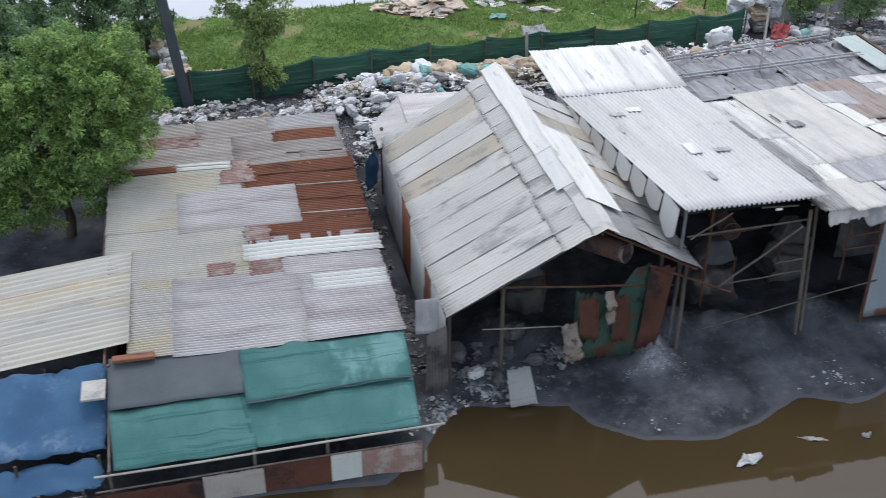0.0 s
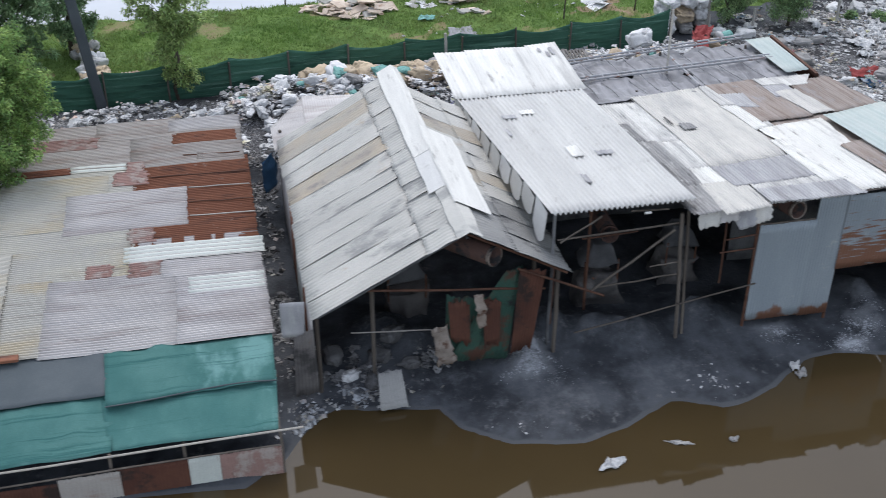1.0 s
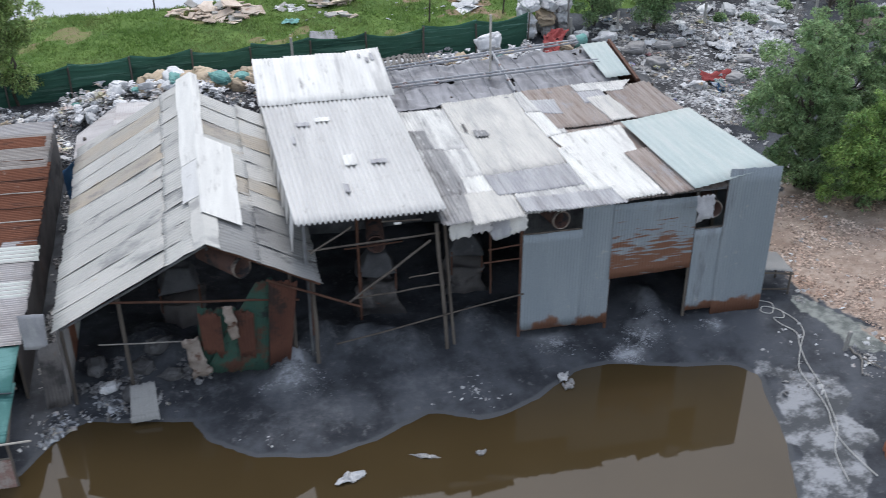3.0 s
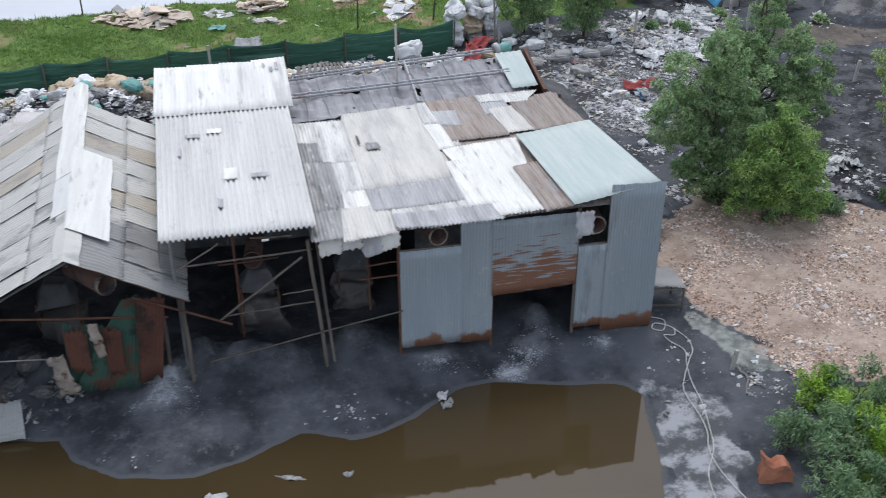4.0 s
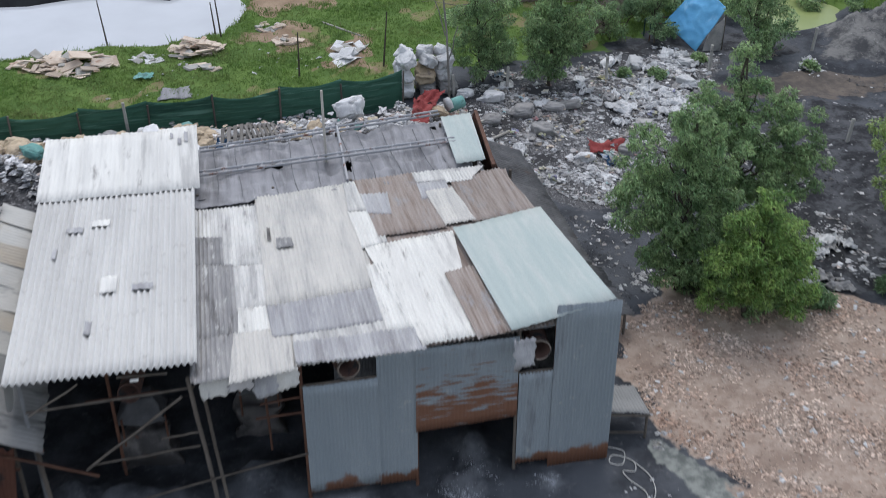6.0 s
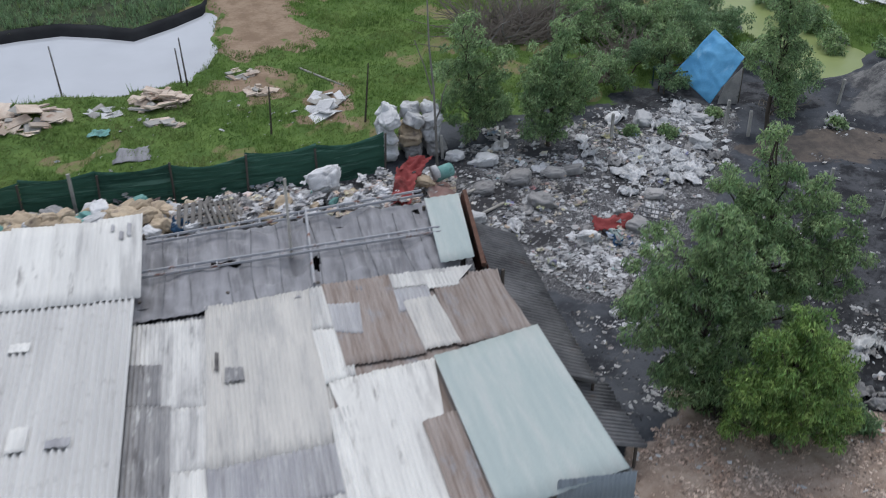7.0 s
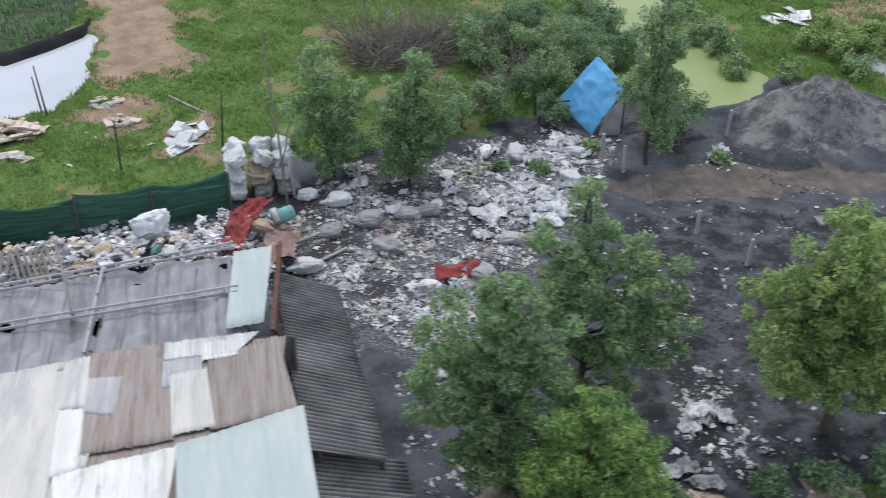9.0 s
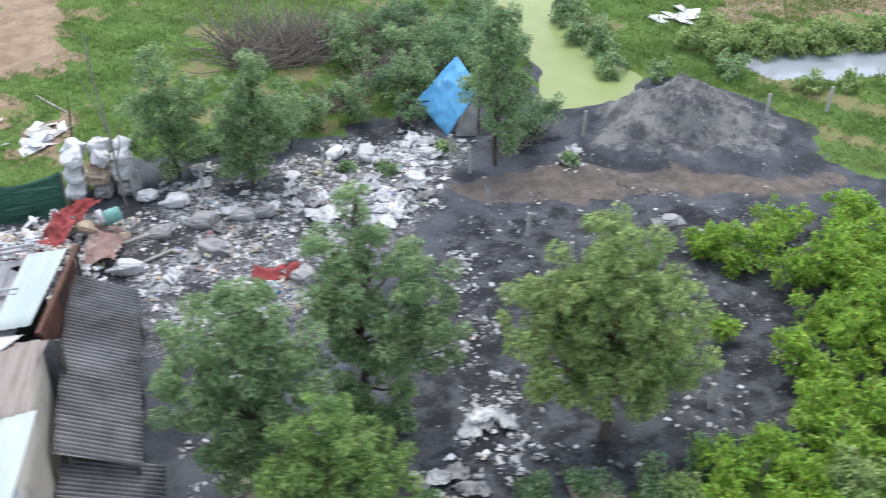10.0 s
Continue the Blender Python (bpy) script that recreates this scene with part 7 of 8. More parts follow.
for k in range(64):
    if k < 36:
        x, y = 9.7 + crnd.gauss(0, 1.0), 16.95 + crnd.gauss(0, 0.6)
    elif k < 54:
        x, y = crnd.uniform(3.5, 11), crnd.uniform(12, 19)
    else:
        x, y = [(11.2, 6.9), (11.6, 7.1), (10.9, 6.8), (9.9, 5.4), (9.5, 5.2), (10.3, 5.5), (11.3, 19.8), (10.6, 19.4), (16.1, 17.9), (12.0, 20.2)][k - 54]
    crumple(x, y, crnd.uniform(0.35, 0.95), crnd.uniform(0.3, 0.7), "sack_white" if crnd.random() < 0.75 else "sack_grey", 310 + k, "crumpled dirty white plastic sheet among the litter", 0.08, crnd.uniform(0, 180), crnd.uniform(0.1, 0.24))


def scatter(rs, count, spots, avoid_water=True):
    """Uneven places within polygons or (x, y, r) rounds."""
    xs, ys = [], []
    for spot, share in spots:
        n = int(count * share)
        if len(spot) == 3 and not isinstance(spot[0], tuple):
            a, r = rs.uniform(0, 2 * math.pi, 2 * n), spot[2] * np.abs(rs.normal(0, 0.52, 2 * n)) ** 0.8
            x, y = spot[0] + np.cos(a) * r * (1 + 0.3 * np.sin(3 * a + spot[0] * 5)), spot[1] + np.sin(a) * r * (0.8 + 0.25 * np.sin(2 * a + spot[1] * 7))
            keep = (rs.rand(2 * n) < 0.15 + 0.85 * smooth01(wobble(x * 2.9 + 1, y * 3.3) + wobble(x * 6.1, y * 5.7 + 2), -0.4, 0.9))
            x, y = x[keep], y[keep]
        else:
            lo, hi = np.min(np.array(spot), 0), np.max(np.array(spot), 0)
            x, y = rs.uniform(lo[0], hi[0], n * 3), rs.uniform(lo[1], hi[1], n * 3)
            ok = poly_dist(x, y, spot) + 0.5 * wobble(x, y) > 0
            ok &= rs.rand(len(x)) < 0.1 + 0.9 * smooth01(wobble(x * 0.9 + 4, y * 1.1 + 1) + 0.5 * wobble(x * 2.3, y * 2.1 + 5), -0.5, 0.6)
            x, y = x[ok], y[ok]
        if avoid_water:
            ok = poly_dist(x, y, POND) < -0.03
            x, y = x[ok], y[ok]
        xs.append(x), ys.append(y)
    return np.concatenate(xs), np.concatenate(ys)


def stuff_mesh(name, v, f, material, label, smooth=False):
    """One mesh of triangles from arrays of vertices and corners."""
    m = len(f) // 3
    me = bpy.data.meshes.new(name)
    me.vertices.add(len(v))
    me.vertices.foreach_set("co", v.astype(np.float32).ravel())
    me.loops.add(len(f))
    me.loops.foreach_set("vertex_index", f.astype(np.int32))
    me.polygons.add(m)
    me.polygons.foreach_set("loop_start", np.arange(0, 3 * m, 3, dtype=np.int32))
    me.polygons.foreach_set("loop_total", np.full(m, 3, dtype=np.int32))
    me.polygons.foreach_set("use_smooth", [smooth] * m)
    me.materials.append(material)
    me.update(calc_edges=True)
    return tagged(new(name, me), label, "litter", kind="stuff")


def wad_shapes(n):
    out = []
    for k in range(n):
        bm = bmesh.new()
        bmesh.ops.create_icosphere(bm, subdivisions=2, radius=1.0)
        co = []
        for v in bm.verts:
            c = v.co
            r = 0.6 + 1.0 * noise.noise(c * 1.4 + Vector((k * 7.1, 0, 0))) + 0.55 * (1 - 3 * abs(noise.noise(c * 2.6 + Vector((0, k * 3.7, 0)))))
            co.append(c * max(0.12, r))
        co = np.array([tuple(c) for c in co])
        bm.verts.index_update()
        tri = np.array([[v.index for v in f.verts] for f in bm.faces])
        bm.free()
        out.append((co, tri))
    return out


WADS = wad_shapes(10)


def wads(name, count, spots, size, material, seed, label, lift=0.0, squash=0.5):
    """Crumpled bags and rags, creased and angular, as one mass."""
    rs = np.random.RandomState(seed)
    x, y = scatter(rs, count, spots)
    n = len(x)
    s = size[0] + (size[1] - size[0]) * rs.rand(n) ** 2.2
    z = height(x, y) + s * 0.12 + lift * rs.rand(n)
    vs, fs, at = [], [], 0
    for k in range(n):
        co, tri = WADS[rs.randint(len(WADS))]
        e = np.array(pose(0, 0, 0, rs.uniform(-180, 180), rs.uniform(-40, 40), rs.uniform(0, 360)).to_3x3())
        q = (co @ e.T) * np.array([rs.uniform(0.7, 1.3), rs.uniform(0.6, 1.1), squash * rs.uniform(0.6, 1.3)]) * s[k] / 2
        t = rs.uniform(0, 2 * math.pi)
        r = np.array([[math.cos(t), -math.sin(t), 0], [math.sin(t), math.cos(t), 0], [0, 0, 1]])
        vs.append(q @ r.T + np.array([x[k], y[k], z[k]]))
        fs.append(tri + at)
        at += len(co)
    return stuff_mesh(name, np.concatenate(vs), np.concatenate(fs).reshape(-1), material, label)


def crumbs(name, count, spots, size, material, seed, label, lift=0.0, avoid_water=True, flat=0.5, thin=0.35):
    """Loose small pieces as one mass: each a bent scrap with its own tilt."""
    rs = np.random.RandomState(seed)
    x, y = scatter(rs, count, spots, avoid_water)
    n = len(x)
    s = size[0] + (size[1] - size[0]) * rs.rand(n) ** 2.6
    z = height(x, y) + s * 0.05 + lift * rs.rand(n)
    # two triangles over a ridge, and an underside
    a = rs.uniform(0, 2 * math.pi, n)
    u = np.stack([np.cos(a), np.sin(a), rs.normal(0, flat * 0.6, n)], 1)
    w = np.stack([-np.sin(a), np.cos(a), rs.normal(0, flat * 0.6, n)], 1) * rs.uniform(thin, 0.9, n)[:, None]
    p = np.stack([x, y, z], 1)
    h = np.zeros((n, 3))
    h[:, 2] = s * rs.uniform(0.1, 0.6, n) * flat
    sc = s[:, None]
    j = lambda: rs.uniform(0.6, 1.15, n)[:, None]
    v = np.stack([p - u * sc / 2 * j() - w * sc / 2 * j(), p + u * sc / 2 * j() - w * sc / 2 * j(), p + u * sc / 2 * j() + w * sc / 2 * j(), p - u * sc / 2 * j() + w * sc / 2 * j(), p + h], 1).reshape(-1, 3)
    f = np.array([[0, 1, 4], [1, 2, 4], [2, 3, 4], [3, 0, 4], [3, 2, 1], [1, 0, 3]])
    f = (f[None] + 5 * np.arange(n)[:, None, None]).reshape(-1)
    return stuff_mesh(name, v, f, material, label)


HEAP = [(-16, 12.2), (-12, 11.5), (-5.5, 12.5), (1.5, 13), (3, 14), (3, 17.6), (-8, 16.9), (-16, 16)]
YARD_A = [(2.6, 13.4), (3.9, 12.4), (4.5, 11.2), (6.3, 9.9), (8.2, 12.5), (9.8, 14.6), (11.6, 16.2), (12.4, 19.0), (8.0, 20.2), (3.2, 19.6)]
YARD_B = [(8.5, 19.3), (12.4, 18.3), (13.4, 20.2), (11.8, 21.4), (9.0, 21.0)]
DARK_LANE = [(4.5, 5.6), (6.6, 6.6), (6.4, 9.4), (4.5, 9.9)]
ALLEY = [(-15.45, 0.3), (-14.75, 0.3), (-14.8, 11.5), (-15.5, 11.5)]
BEHIND_A = [(-22, 11.5), (-15.5, 11.3), (-15, 15.8), (-22, 15.6)]
GAP = [(10.4, 4.6), (11.9, 5.0), (12.3, 14), (10.8, 14)]
ROUND_B = [(-14.9, 11.0), (-12, 11.2), (-10.4, 13.8), (-11.5, 15.9), (-15, 15.6)]
crumbs("litter", 26000, [(YARD_A, 0.44), (HEAP, 0.22), (BEHIND_A, 0.12), (ALLEY, 0.03), (GAP, 0.035), (YARD_B, 0.06), (DARK_LANE, 0.008), ((6.6, 7.2, 0.7), 0.01)], (0.015, 0.17), M["litter"], 21, "grey mixed litter strewn over the yard", flat=0.2, lift=0.02, thin=0.15)
crumbs("white_litter", 5600, [(YARD_A, 0.26), ((9.7, 17.0, 1.8), 0.14), ((6.0, 12.2, 1.6), 0.12), ((8.5, 15.8, 1.3), 0.04), (HEAP, 0.16), ((-16.5, 13.0, 1.8), 0.05), ((11.1, 7.0, 0.8), 0.02), ((9.9, 5.5, 0.7), 0.015), (GAP, 0.012), ((11.4, 19.6, 1.8), 0.08), (YARD_B, 0.06), (DARK_LANE, 0.004), ((6.7, 7.0, 0.7), 0.02), ((6.1, 9.1, 0.8), 0.03), ((16.2, 17.9, 0.8), 0.02)], (0.012, 0.17), M["litter_white"], 22, "white plastic scraps strewn over the yard", flat=0.3, lift=0.02, thin=0.15)
wads("yard_plastic", 950, [(YARD_A, 0.34), ((9.7, 17.0, 1.7), 0.12), ((6.2, 12.2, 1.6), 0.16), ((11.3, 7.0, 0.7), 0.012), ((9.9, 5.5, 0.7), 0.008), ((11.4, 19.6, 1.7), 0.1), (YARD_B, 0.08), (GAP, 0.008)], (0.05, 0.3), M["bag_white"], 51, "crumpled white plastic bags strewn over the yard", squash=0.4)
wads("yard_rags", 1300, [(YARD_A, 0.7), (GAP, 0.05), ((6.6, 13.0, 1.5), 0.15)], (0.05, 0.3), M["bag_mixed"], 52, "crumpled grey and tan rags strewn over the yard", squash=0.35)
wads("heap_plastic", 3400, [(HEAP, 0.4), (ROUND_B, 0.28), ([(-5.0, 13.4), (1.4, 13.2), (1.8, 16.8), (-5, 16.6)], 0.22), (BEHIND_A, 0.08)], (0.06, 0.34), M["bag_heap"], 53, "crumpled white plastic bags on the refuse heap", lift=0.42, squash=0.42)
wads("heap_rags", 1300, [(HEAP, 0.6), (BEHIND_A, 0.2), (ROUND_B, 0.2)], (0.07, 0.34), M["bag_mixed"], 54, "crumpled grey and tan rags on the refuse heap", lift=0.3, squash=0.42)
wads("shed_junk", 150, [((-13.4, 0.4, 1.1), 0.75), ((-11.7, 0.2, 0.7), 0.25)], (0.05, 0.3), M["bag_soot"], 58, "sooty rags and broken scraps under the shed front", squash=0.6)
wads("alley_rags", 420, [(ALLEY, 1.0)], (0.04, 0.22), M["bag_soot"], 55, "crumpled rags and rubble in the alley between the sheds", squash=0.6)
wads("heap_tint", 200, [(HEAP, 0.6), (YARD_A, 0.25), ((6.8, 13.0, 1.0), 0.15)], (0.08, 0.36), M["litter_tint"], 56, "coloured plastic bags among the refuse", lift=0.3, squash=0.5)
crumbs("coloured_litter", 1100, [(YARD_A, 0.55), (HEAP, 0.35), ((7.0, 13.0, 1.5), 0.1)], (0.03, 0.16), M["litter_tint"], 23, "coloured plastic scraps among the litter", flat=0.3, lift=0.03)
crumbs("brick_rubble", 22000, [([(3.9, 0.4), (3.9, 3.0), (4.8, 5.3), (8.3, 4.9), (13.5, 4.5), (13.5, -3.2), (8, -3.1), (5.6, -2.6)], 1.0)], (0.02, 0.12), M["gravel"], 24, "broken brick and stone rubble spread on the ground", flat=0.6)
crumbs("pale_rubble", 650, [([(3.9, 0.4), (3.9, 3.0), (4.8, 5.3), (8.3, 4.9), (13.5, 4.5), (13.5, -3.2), (8, -3.1), (5.6, -2.6)], 0.6), ((5.8, 6.2, 0.9), 0.3), ((4.2, -2.6, 0.8), 0.1)], (0.04, 0.2), M["litter_white"], 25, "pale stone pieces on the rubble")
crumbs("pale_shore_rubble", 420, [((-14.75, -1.15, 0.6), 0.75), ((-13.7, -0.5, 0.6), 0.25)], (0.04, 0.22), M["spill"], 34, "pale broken rubble at the pond edge", flat=0.9)
crumbs("shore_litter", 150, [((-5.3, -1.7, 1.0), 0.45), ((-10.2, -2.5, 1.2), 0.08), ((-14.4, -0.9, 0.9), 0.25), ((2.9, -1.4, 1.3), 0.22)], (0.025, 0.12), M["litter_white"], 26, "white scraps on the black ash shore")
crumbs("shore_stones", 700, [((-14.7, -1.1, 0.75), 0.5), ((-13.2, -0.4, 1.0), 0.3), ((2.2, -2.9, 0.9), 0.1), ((4.3, -2.4, 1.0), 0.1)], (0.03, 0.2), M["litter"], 27, "grey rubble on the black ash shore", flat=0.8)
wads("bank_stones", 90, [((4.6, -3.0, 0.7), 0.5), ((4.0, -4.2, 0.8), 0.15), ((5.2, -1.9, 0.35), 0.15), ((3.9, 0.2, 0.6), 0.2)], (0.03, 0.17), M["litter"], 57, "pale stones on the black bank")
# pale flakes stand for spilled ash and for smoke drifting at the openings
crumbs("spilled_ash", 9000, [((-1.35, -1.0, 0.55), 0.3), ((-0.85, -0.6, 0.55), 0.1), ((-9.5, -0.5, 0.75), 0.36), ((-9.0, 0.3, 0.35), 0.04), ((-0.6, -0.1, 0.8), 0.06), ((1.0, -0.4, 0.35), 0.06), ((-3.0, -0.35, 0.45), 0.1)], (0.006, 0.045), M["spill"], 31, "pale flakes for ash and drifting smoke on the black ground", flat=0.4)
crumbs("yard_clods", 5200, [([(10.4, 4.8), (20, 5), (22, 15), (12, 17)], 0.6), (DARK_LANE, 0.06), ((14.5, 20.2, 2.0), 0.06), ((12.2, 10.5, 1.6), 0.14), ((17.5, 16.5, 2.2), 0.04)], (0.02, 0.11), M["clod"], 33, "black clods of ash over the yard", flat=0.45)
crumbs("yard_scraps", 1100, [([(11, 4.8), (20, 5), (22, 15), (12, 17)], 1.0)], (0.02, 0.18), M["litter"], 28, "scattered scraps on the black ground", flat=0.3)
crumbs("heap_stones", 1500, [((20.4, 19.6, 2.4), 0.85), ((22.3, 17.8, 1.4), 0.15)], (0.02, 0.07), M["litter"], 29, "grey lumps on the ash heap", flat=1.0)
crumbs("grass_litter", 55, [([(-9, 18.5), (0, 19), (0, 24), (-9, 25)], 1.0)], (0.06, 0.3), M["litter_white"], 30, "pale scraps lying in the grass")


# ---- loose things round the sheds ----
def furnace(x, y, w, d, h, seed):
    """A crusted hearth with a battered hood over it."""
    t = thing("furnace", "soot-crusted melting furnace under a battered hood", "furnace", "furnaces under the sheds", at=(x, y, 0))

    def crust(name, x0, x1, y0, y1, z0, z1, taper, rough, mt, label):
        bm = bmesh.new()
        box_bm(bm, (-0.5, -0.5, 0), (0.5, 0.5, 1))
        bmesh.ops.subdivide_edges(bm, edges=bm.edges[:], cuts=7, use_grid_fill=True)
        for v in bm.verts:
            k = 1 - taper * v.co.z
            p = Vector(((x0 + x1) / 2 + v.co.x * (x1 - x0) * k, (y0 + y1) / 2 + v.co.y * (y1 - y0) * k, z0 + v.co.z * (z1 - z0)))
            q = p * 1.9 + Vector((seed * 7.0, 0, 0))
            v.co = p + Vector((noise.noise(q), noise.noise(q + Vector((9, 0, 0))), noise.noise(q + Vector((0, 9, 0))))) * rough
        part(name, bm, M[mt], t, label, smooth=True)

    crust("hearth", x - w / 2, x + w / 2, y - d / 2, y + d / 2, 0.05, h, 0.25, 0.3, "dark_sheet", "soot-crusted hearth")
    crust("hood", x - w * 0.45, x + w * 0.45, y - d * 0.4, y + d * 0.4, h + 0.35, h + 0.95, 0.55, 0.12, "clod", "battered sooty hood")
    for sx in (-1, 1):
        beam("stay", (x + sx * w * 0.4, y - d * 0.35, h - 0.2), (x + sx * w * 0.4, y - d * 0.35, h + 0.5), 0.025, M["rust_bar"], t)


furnace(-7.1, 2.0, 1.1, 0.9, 1.1, 1)
furnace(-12.0, 2.6, 1.2, 1.0, 0.9, 2)
furnace(-4.7, 2.6, 1.0, 0.9, 1.0, 3)
slab = thing("tilted_sheet", "grey sooty sheet leaning on rubble at the pond edge", "metal sheet", at=(-12.95, -0.75, 0))
sheet(slab, [(-13.25, -1.15, 0.12), (-12.6, -1.15, 0.12), (-12.65, -0.55, 0.75), (-13.2, -0.55, 0.75)], M["grey_cement"], name="sheet", rag=0.05)
rack = thing("wooden_rack", "low weathered wooden rack beside the shed corner", "rack", at=(3.1, 0.9, 0))
for x, y in ((2.7, 0.6), (3.5, 0.45), (2.75, 1.3), (3.5, 1.2)):
    beam("leg", (x, y, 0.1), (x, y, 0.95), 0.03, M["wood"], rack)
for a, b in [((2.65, 0.55, 0.95), (3.55, 0.4, 0.9)), ((2.7, 1.3, 0.97), (3.55, 1.2, 0.92)), ((3.5, 0.45, 0.9), (3.5, 1.25, 0.93)), ((2.7, 0.6, 0.4), (3.5, 0.45, 0.4))]:
    beam("rail", a, b, 0.028, M["wood"], rack)
sheet(rack, [(2.52, 0.5, 1.12), (3.55, 0.4, 0.96), (3.5, 1.35, 0.98), (2.52, 1.4, 1.15)], M["grey_cement"], name="cover", rag=0.05)
hose = thing("hose", "tangled pale hose lying from the shed to the pond", "hose", at=(2.6, -2.5, 0))


def lay(pts, up=0.03):
    return [(x, y, gz(x, y) + up) for x, y in pts]


rope("strand", lay([(2.6, 0.3), (2.9, 0.1), (2.75, -0.25), (2.5, -0.15), (2.65, 0.05), (3.0, -0.2), (2.95, -0.5), (2.7, -0.45), (2.75, -0.75), (2.95, -1.2), (2.8, -1.7), (2.7, -2.3), (2.65, -3.1), (2.5, -3.9), (2.3, -4.6), (1.9, -5.3), (1.75, -6.2)]), 0.012, M["hose"], hose)
rope("strand", lay([(3.0, -0.2), (3.2, -0.7), (3.15, -1.2), (2.9, -1.6), (2.6, -2.1), (2.4, -2.6), (2.45, -3.4), (2.4, -4.0), (2.2, -4.6), (2.2, -5.3), (2.4, -6.2)]), 0.012, M["hose"], hose)
clay = thing("clay_wall_piece", "broken orange clay wall piece among the bank shrubs", "wall piece", at=(3.2, -5.75, 0))
bm = bmesh.new()
bmesh.ops.create_cube(bm, size=1.0)
bmesh.ops.subdivide_edges(bm, edges=bm.edges[:], cuts=5, use_grid_fill=True)
for v in bm.verts:
    c = v.co.copy()
    top = 0.75 - 0.4 * max(0, c.x) + 0.12 * math.sin(c.x * 9)
    v.co = Vector((c.x * 0.68, c.y * 0.3, (c.z + 0.5) * top)) + Vector((noise.noise(c * 2.1), noise.noise(c * 2.3 + Vector((5, 0, 0))), noise.noise(c * 2.7 + Vector((0, 7, 0))))) * 0.08
bmesh.ops.transform(bm, matrix=pose(3.2, -5.75, 0.05, 0, 0, -12), verts=bm.verts[:])
part("clay", bm, M["brick_orange"], clay)

branch = thing("fallen_branch", "bare grey forked branch lying on the black bank", "branch", at=(4.02, -2.47, 0))
for a, b, r in (((3.95, -2.03), (4.02, -2.47), 0.03), ((4.02, -2.47), (4.28, -2.93), 0.024), ((4.02, -2.47), (3.74, -3.05), 0.02), ((4.13, -2.66), (4.45, -2.72), 0.012)):
    beam("limb", (*a, gz(*a) + 0.06), (*b, gz(*b) + 0.05), r, M["grey_wood"], branch, r2=r * 0.7, bend=0.03, seed=int(r * 900))

# a thin pale pole standing up through the tarpaulin roof
mast = thing("roof_pole", "thin pale pole standing at the tarpaulin roof", "pole", at=(-2.25, 10.04, 0))
beam("shaft", (-2.25, 10.04, 0.0), (-2.29, 10.04, 4.75), 0.035, M["pale_bar"], mast)
# poles
pole = thing("leaning_pole", "dark leaning pole wrapped in torn plastic", "pole", at=(-20.0, 16.1, 0))
beam("shaft", (-20.0, 16.1, 0.0), (-20.75, 16.1, 7.0), 0.09, M["wood"], pole, bend=0.05, seed=2, sides=8)
cloth(pole, [(-20.2, 15.95, 0.2), (-19.85, 15.95, 0.2), (-20.6, 15.95, 6.8), (-20.95, 15.95, 6.8)], M["dark_net"], name="torn_plastic", nu=6, nv=24, ripple=0.08, freq=1.5, seed=9)
trunk_pole = thing("dead_tree", "thin bare dead tree behind the bales", "dead tree", at=(2.95, 19.1, 0))
beam("trunk", (2.81, 18.19, 0), (2.52, 18.19, 5.6), 0.045, M["grey_wood"], trunk_pole, r2=0.02, bend=0.08, seed=4)
beam("limb", (2.71, 18.19, 1.4), (3.10, 18.19, 2.9), 0.025, M["grey_wood"], trunk_pole, r2=0.015, bend=0.05, seed=6)
beam("limb", (2.66, 18.19, 2.6), (2.17, 18.38, 4.3), 0.022, M["grey_wood"], trunk_pole, r2=0.012, bend=0.05, seed=7)
for i, (x, y, h, lx) in enumerate([(-9.0, 25.7, 2.0, -0.15), (-4.7, 25.6, 2.0, -0.12), (-2.1, 21.2, 1.9, 0.05), (1.0, 21.5, 2.3, 0.2), (-4.9, 25.9, 1.5, -0.1), (-13.0, 25.3, 2.0, 0.0)]):
    p_ = thing("grass_post", "thin dark wooden post standing in the grass", "post", "posts in the grass", at=(x, y, 0))
    beam("shaft", (x, y, -0.1), (x + lx, y, h), 0.04, M["bark"], p_, r2=0.022, sides=5)
for i, (x, y, lx, h) in enumerate([(5.01, 18.77, 0.03, 0.85), (8.66, 18.77, 0.02, 0.9), (12.60, 18.77, 0.02, 1.0), (13.05, 18.00, 0.0, 0.9), (13.30, 16.18, -0.2, 0.95), (13.96, 14.26, 0.05, 0.75), (14.57, 12.25, 0.1, 0.8), (17.01, 19.53, 0.1, 0.9), (23.26, 19.63, 0.06, 0.9), (25.50, 19.82, 0.1, 0.9), (16.33, 6.50, 0.05, 0.7), (16.52, 4.01, 0.05, 0.7), (3.05, 18.57, -0.05, 0.8), (-7.9, 16.75, -0.03, 1.5), (3.82, -2.05, 0.12, 0.55)]):
    p_ = thing("concrete_post", "short square concrete post leaning in the ground", "post", "concrete posts", at=(x, y, 0))
    bm = bmesh.new()
    box_bm(bm, (-0.045, -0.045, -0.2), (0.045, 0.045, h))
    bmesh.ops.bevel(bm, geom=bm.edges[:], offset=0.01, segments=1, affect="EDGES")
    bmesh.ops.transform(bm, matrix=Matrix.Translation((x, y, gz(x, y))) @ Matrix.Shear("XY", 4, (lx, 0.03)), verts=bm.verts[:])
    part("shaft", bm, M["concrete"], p_)

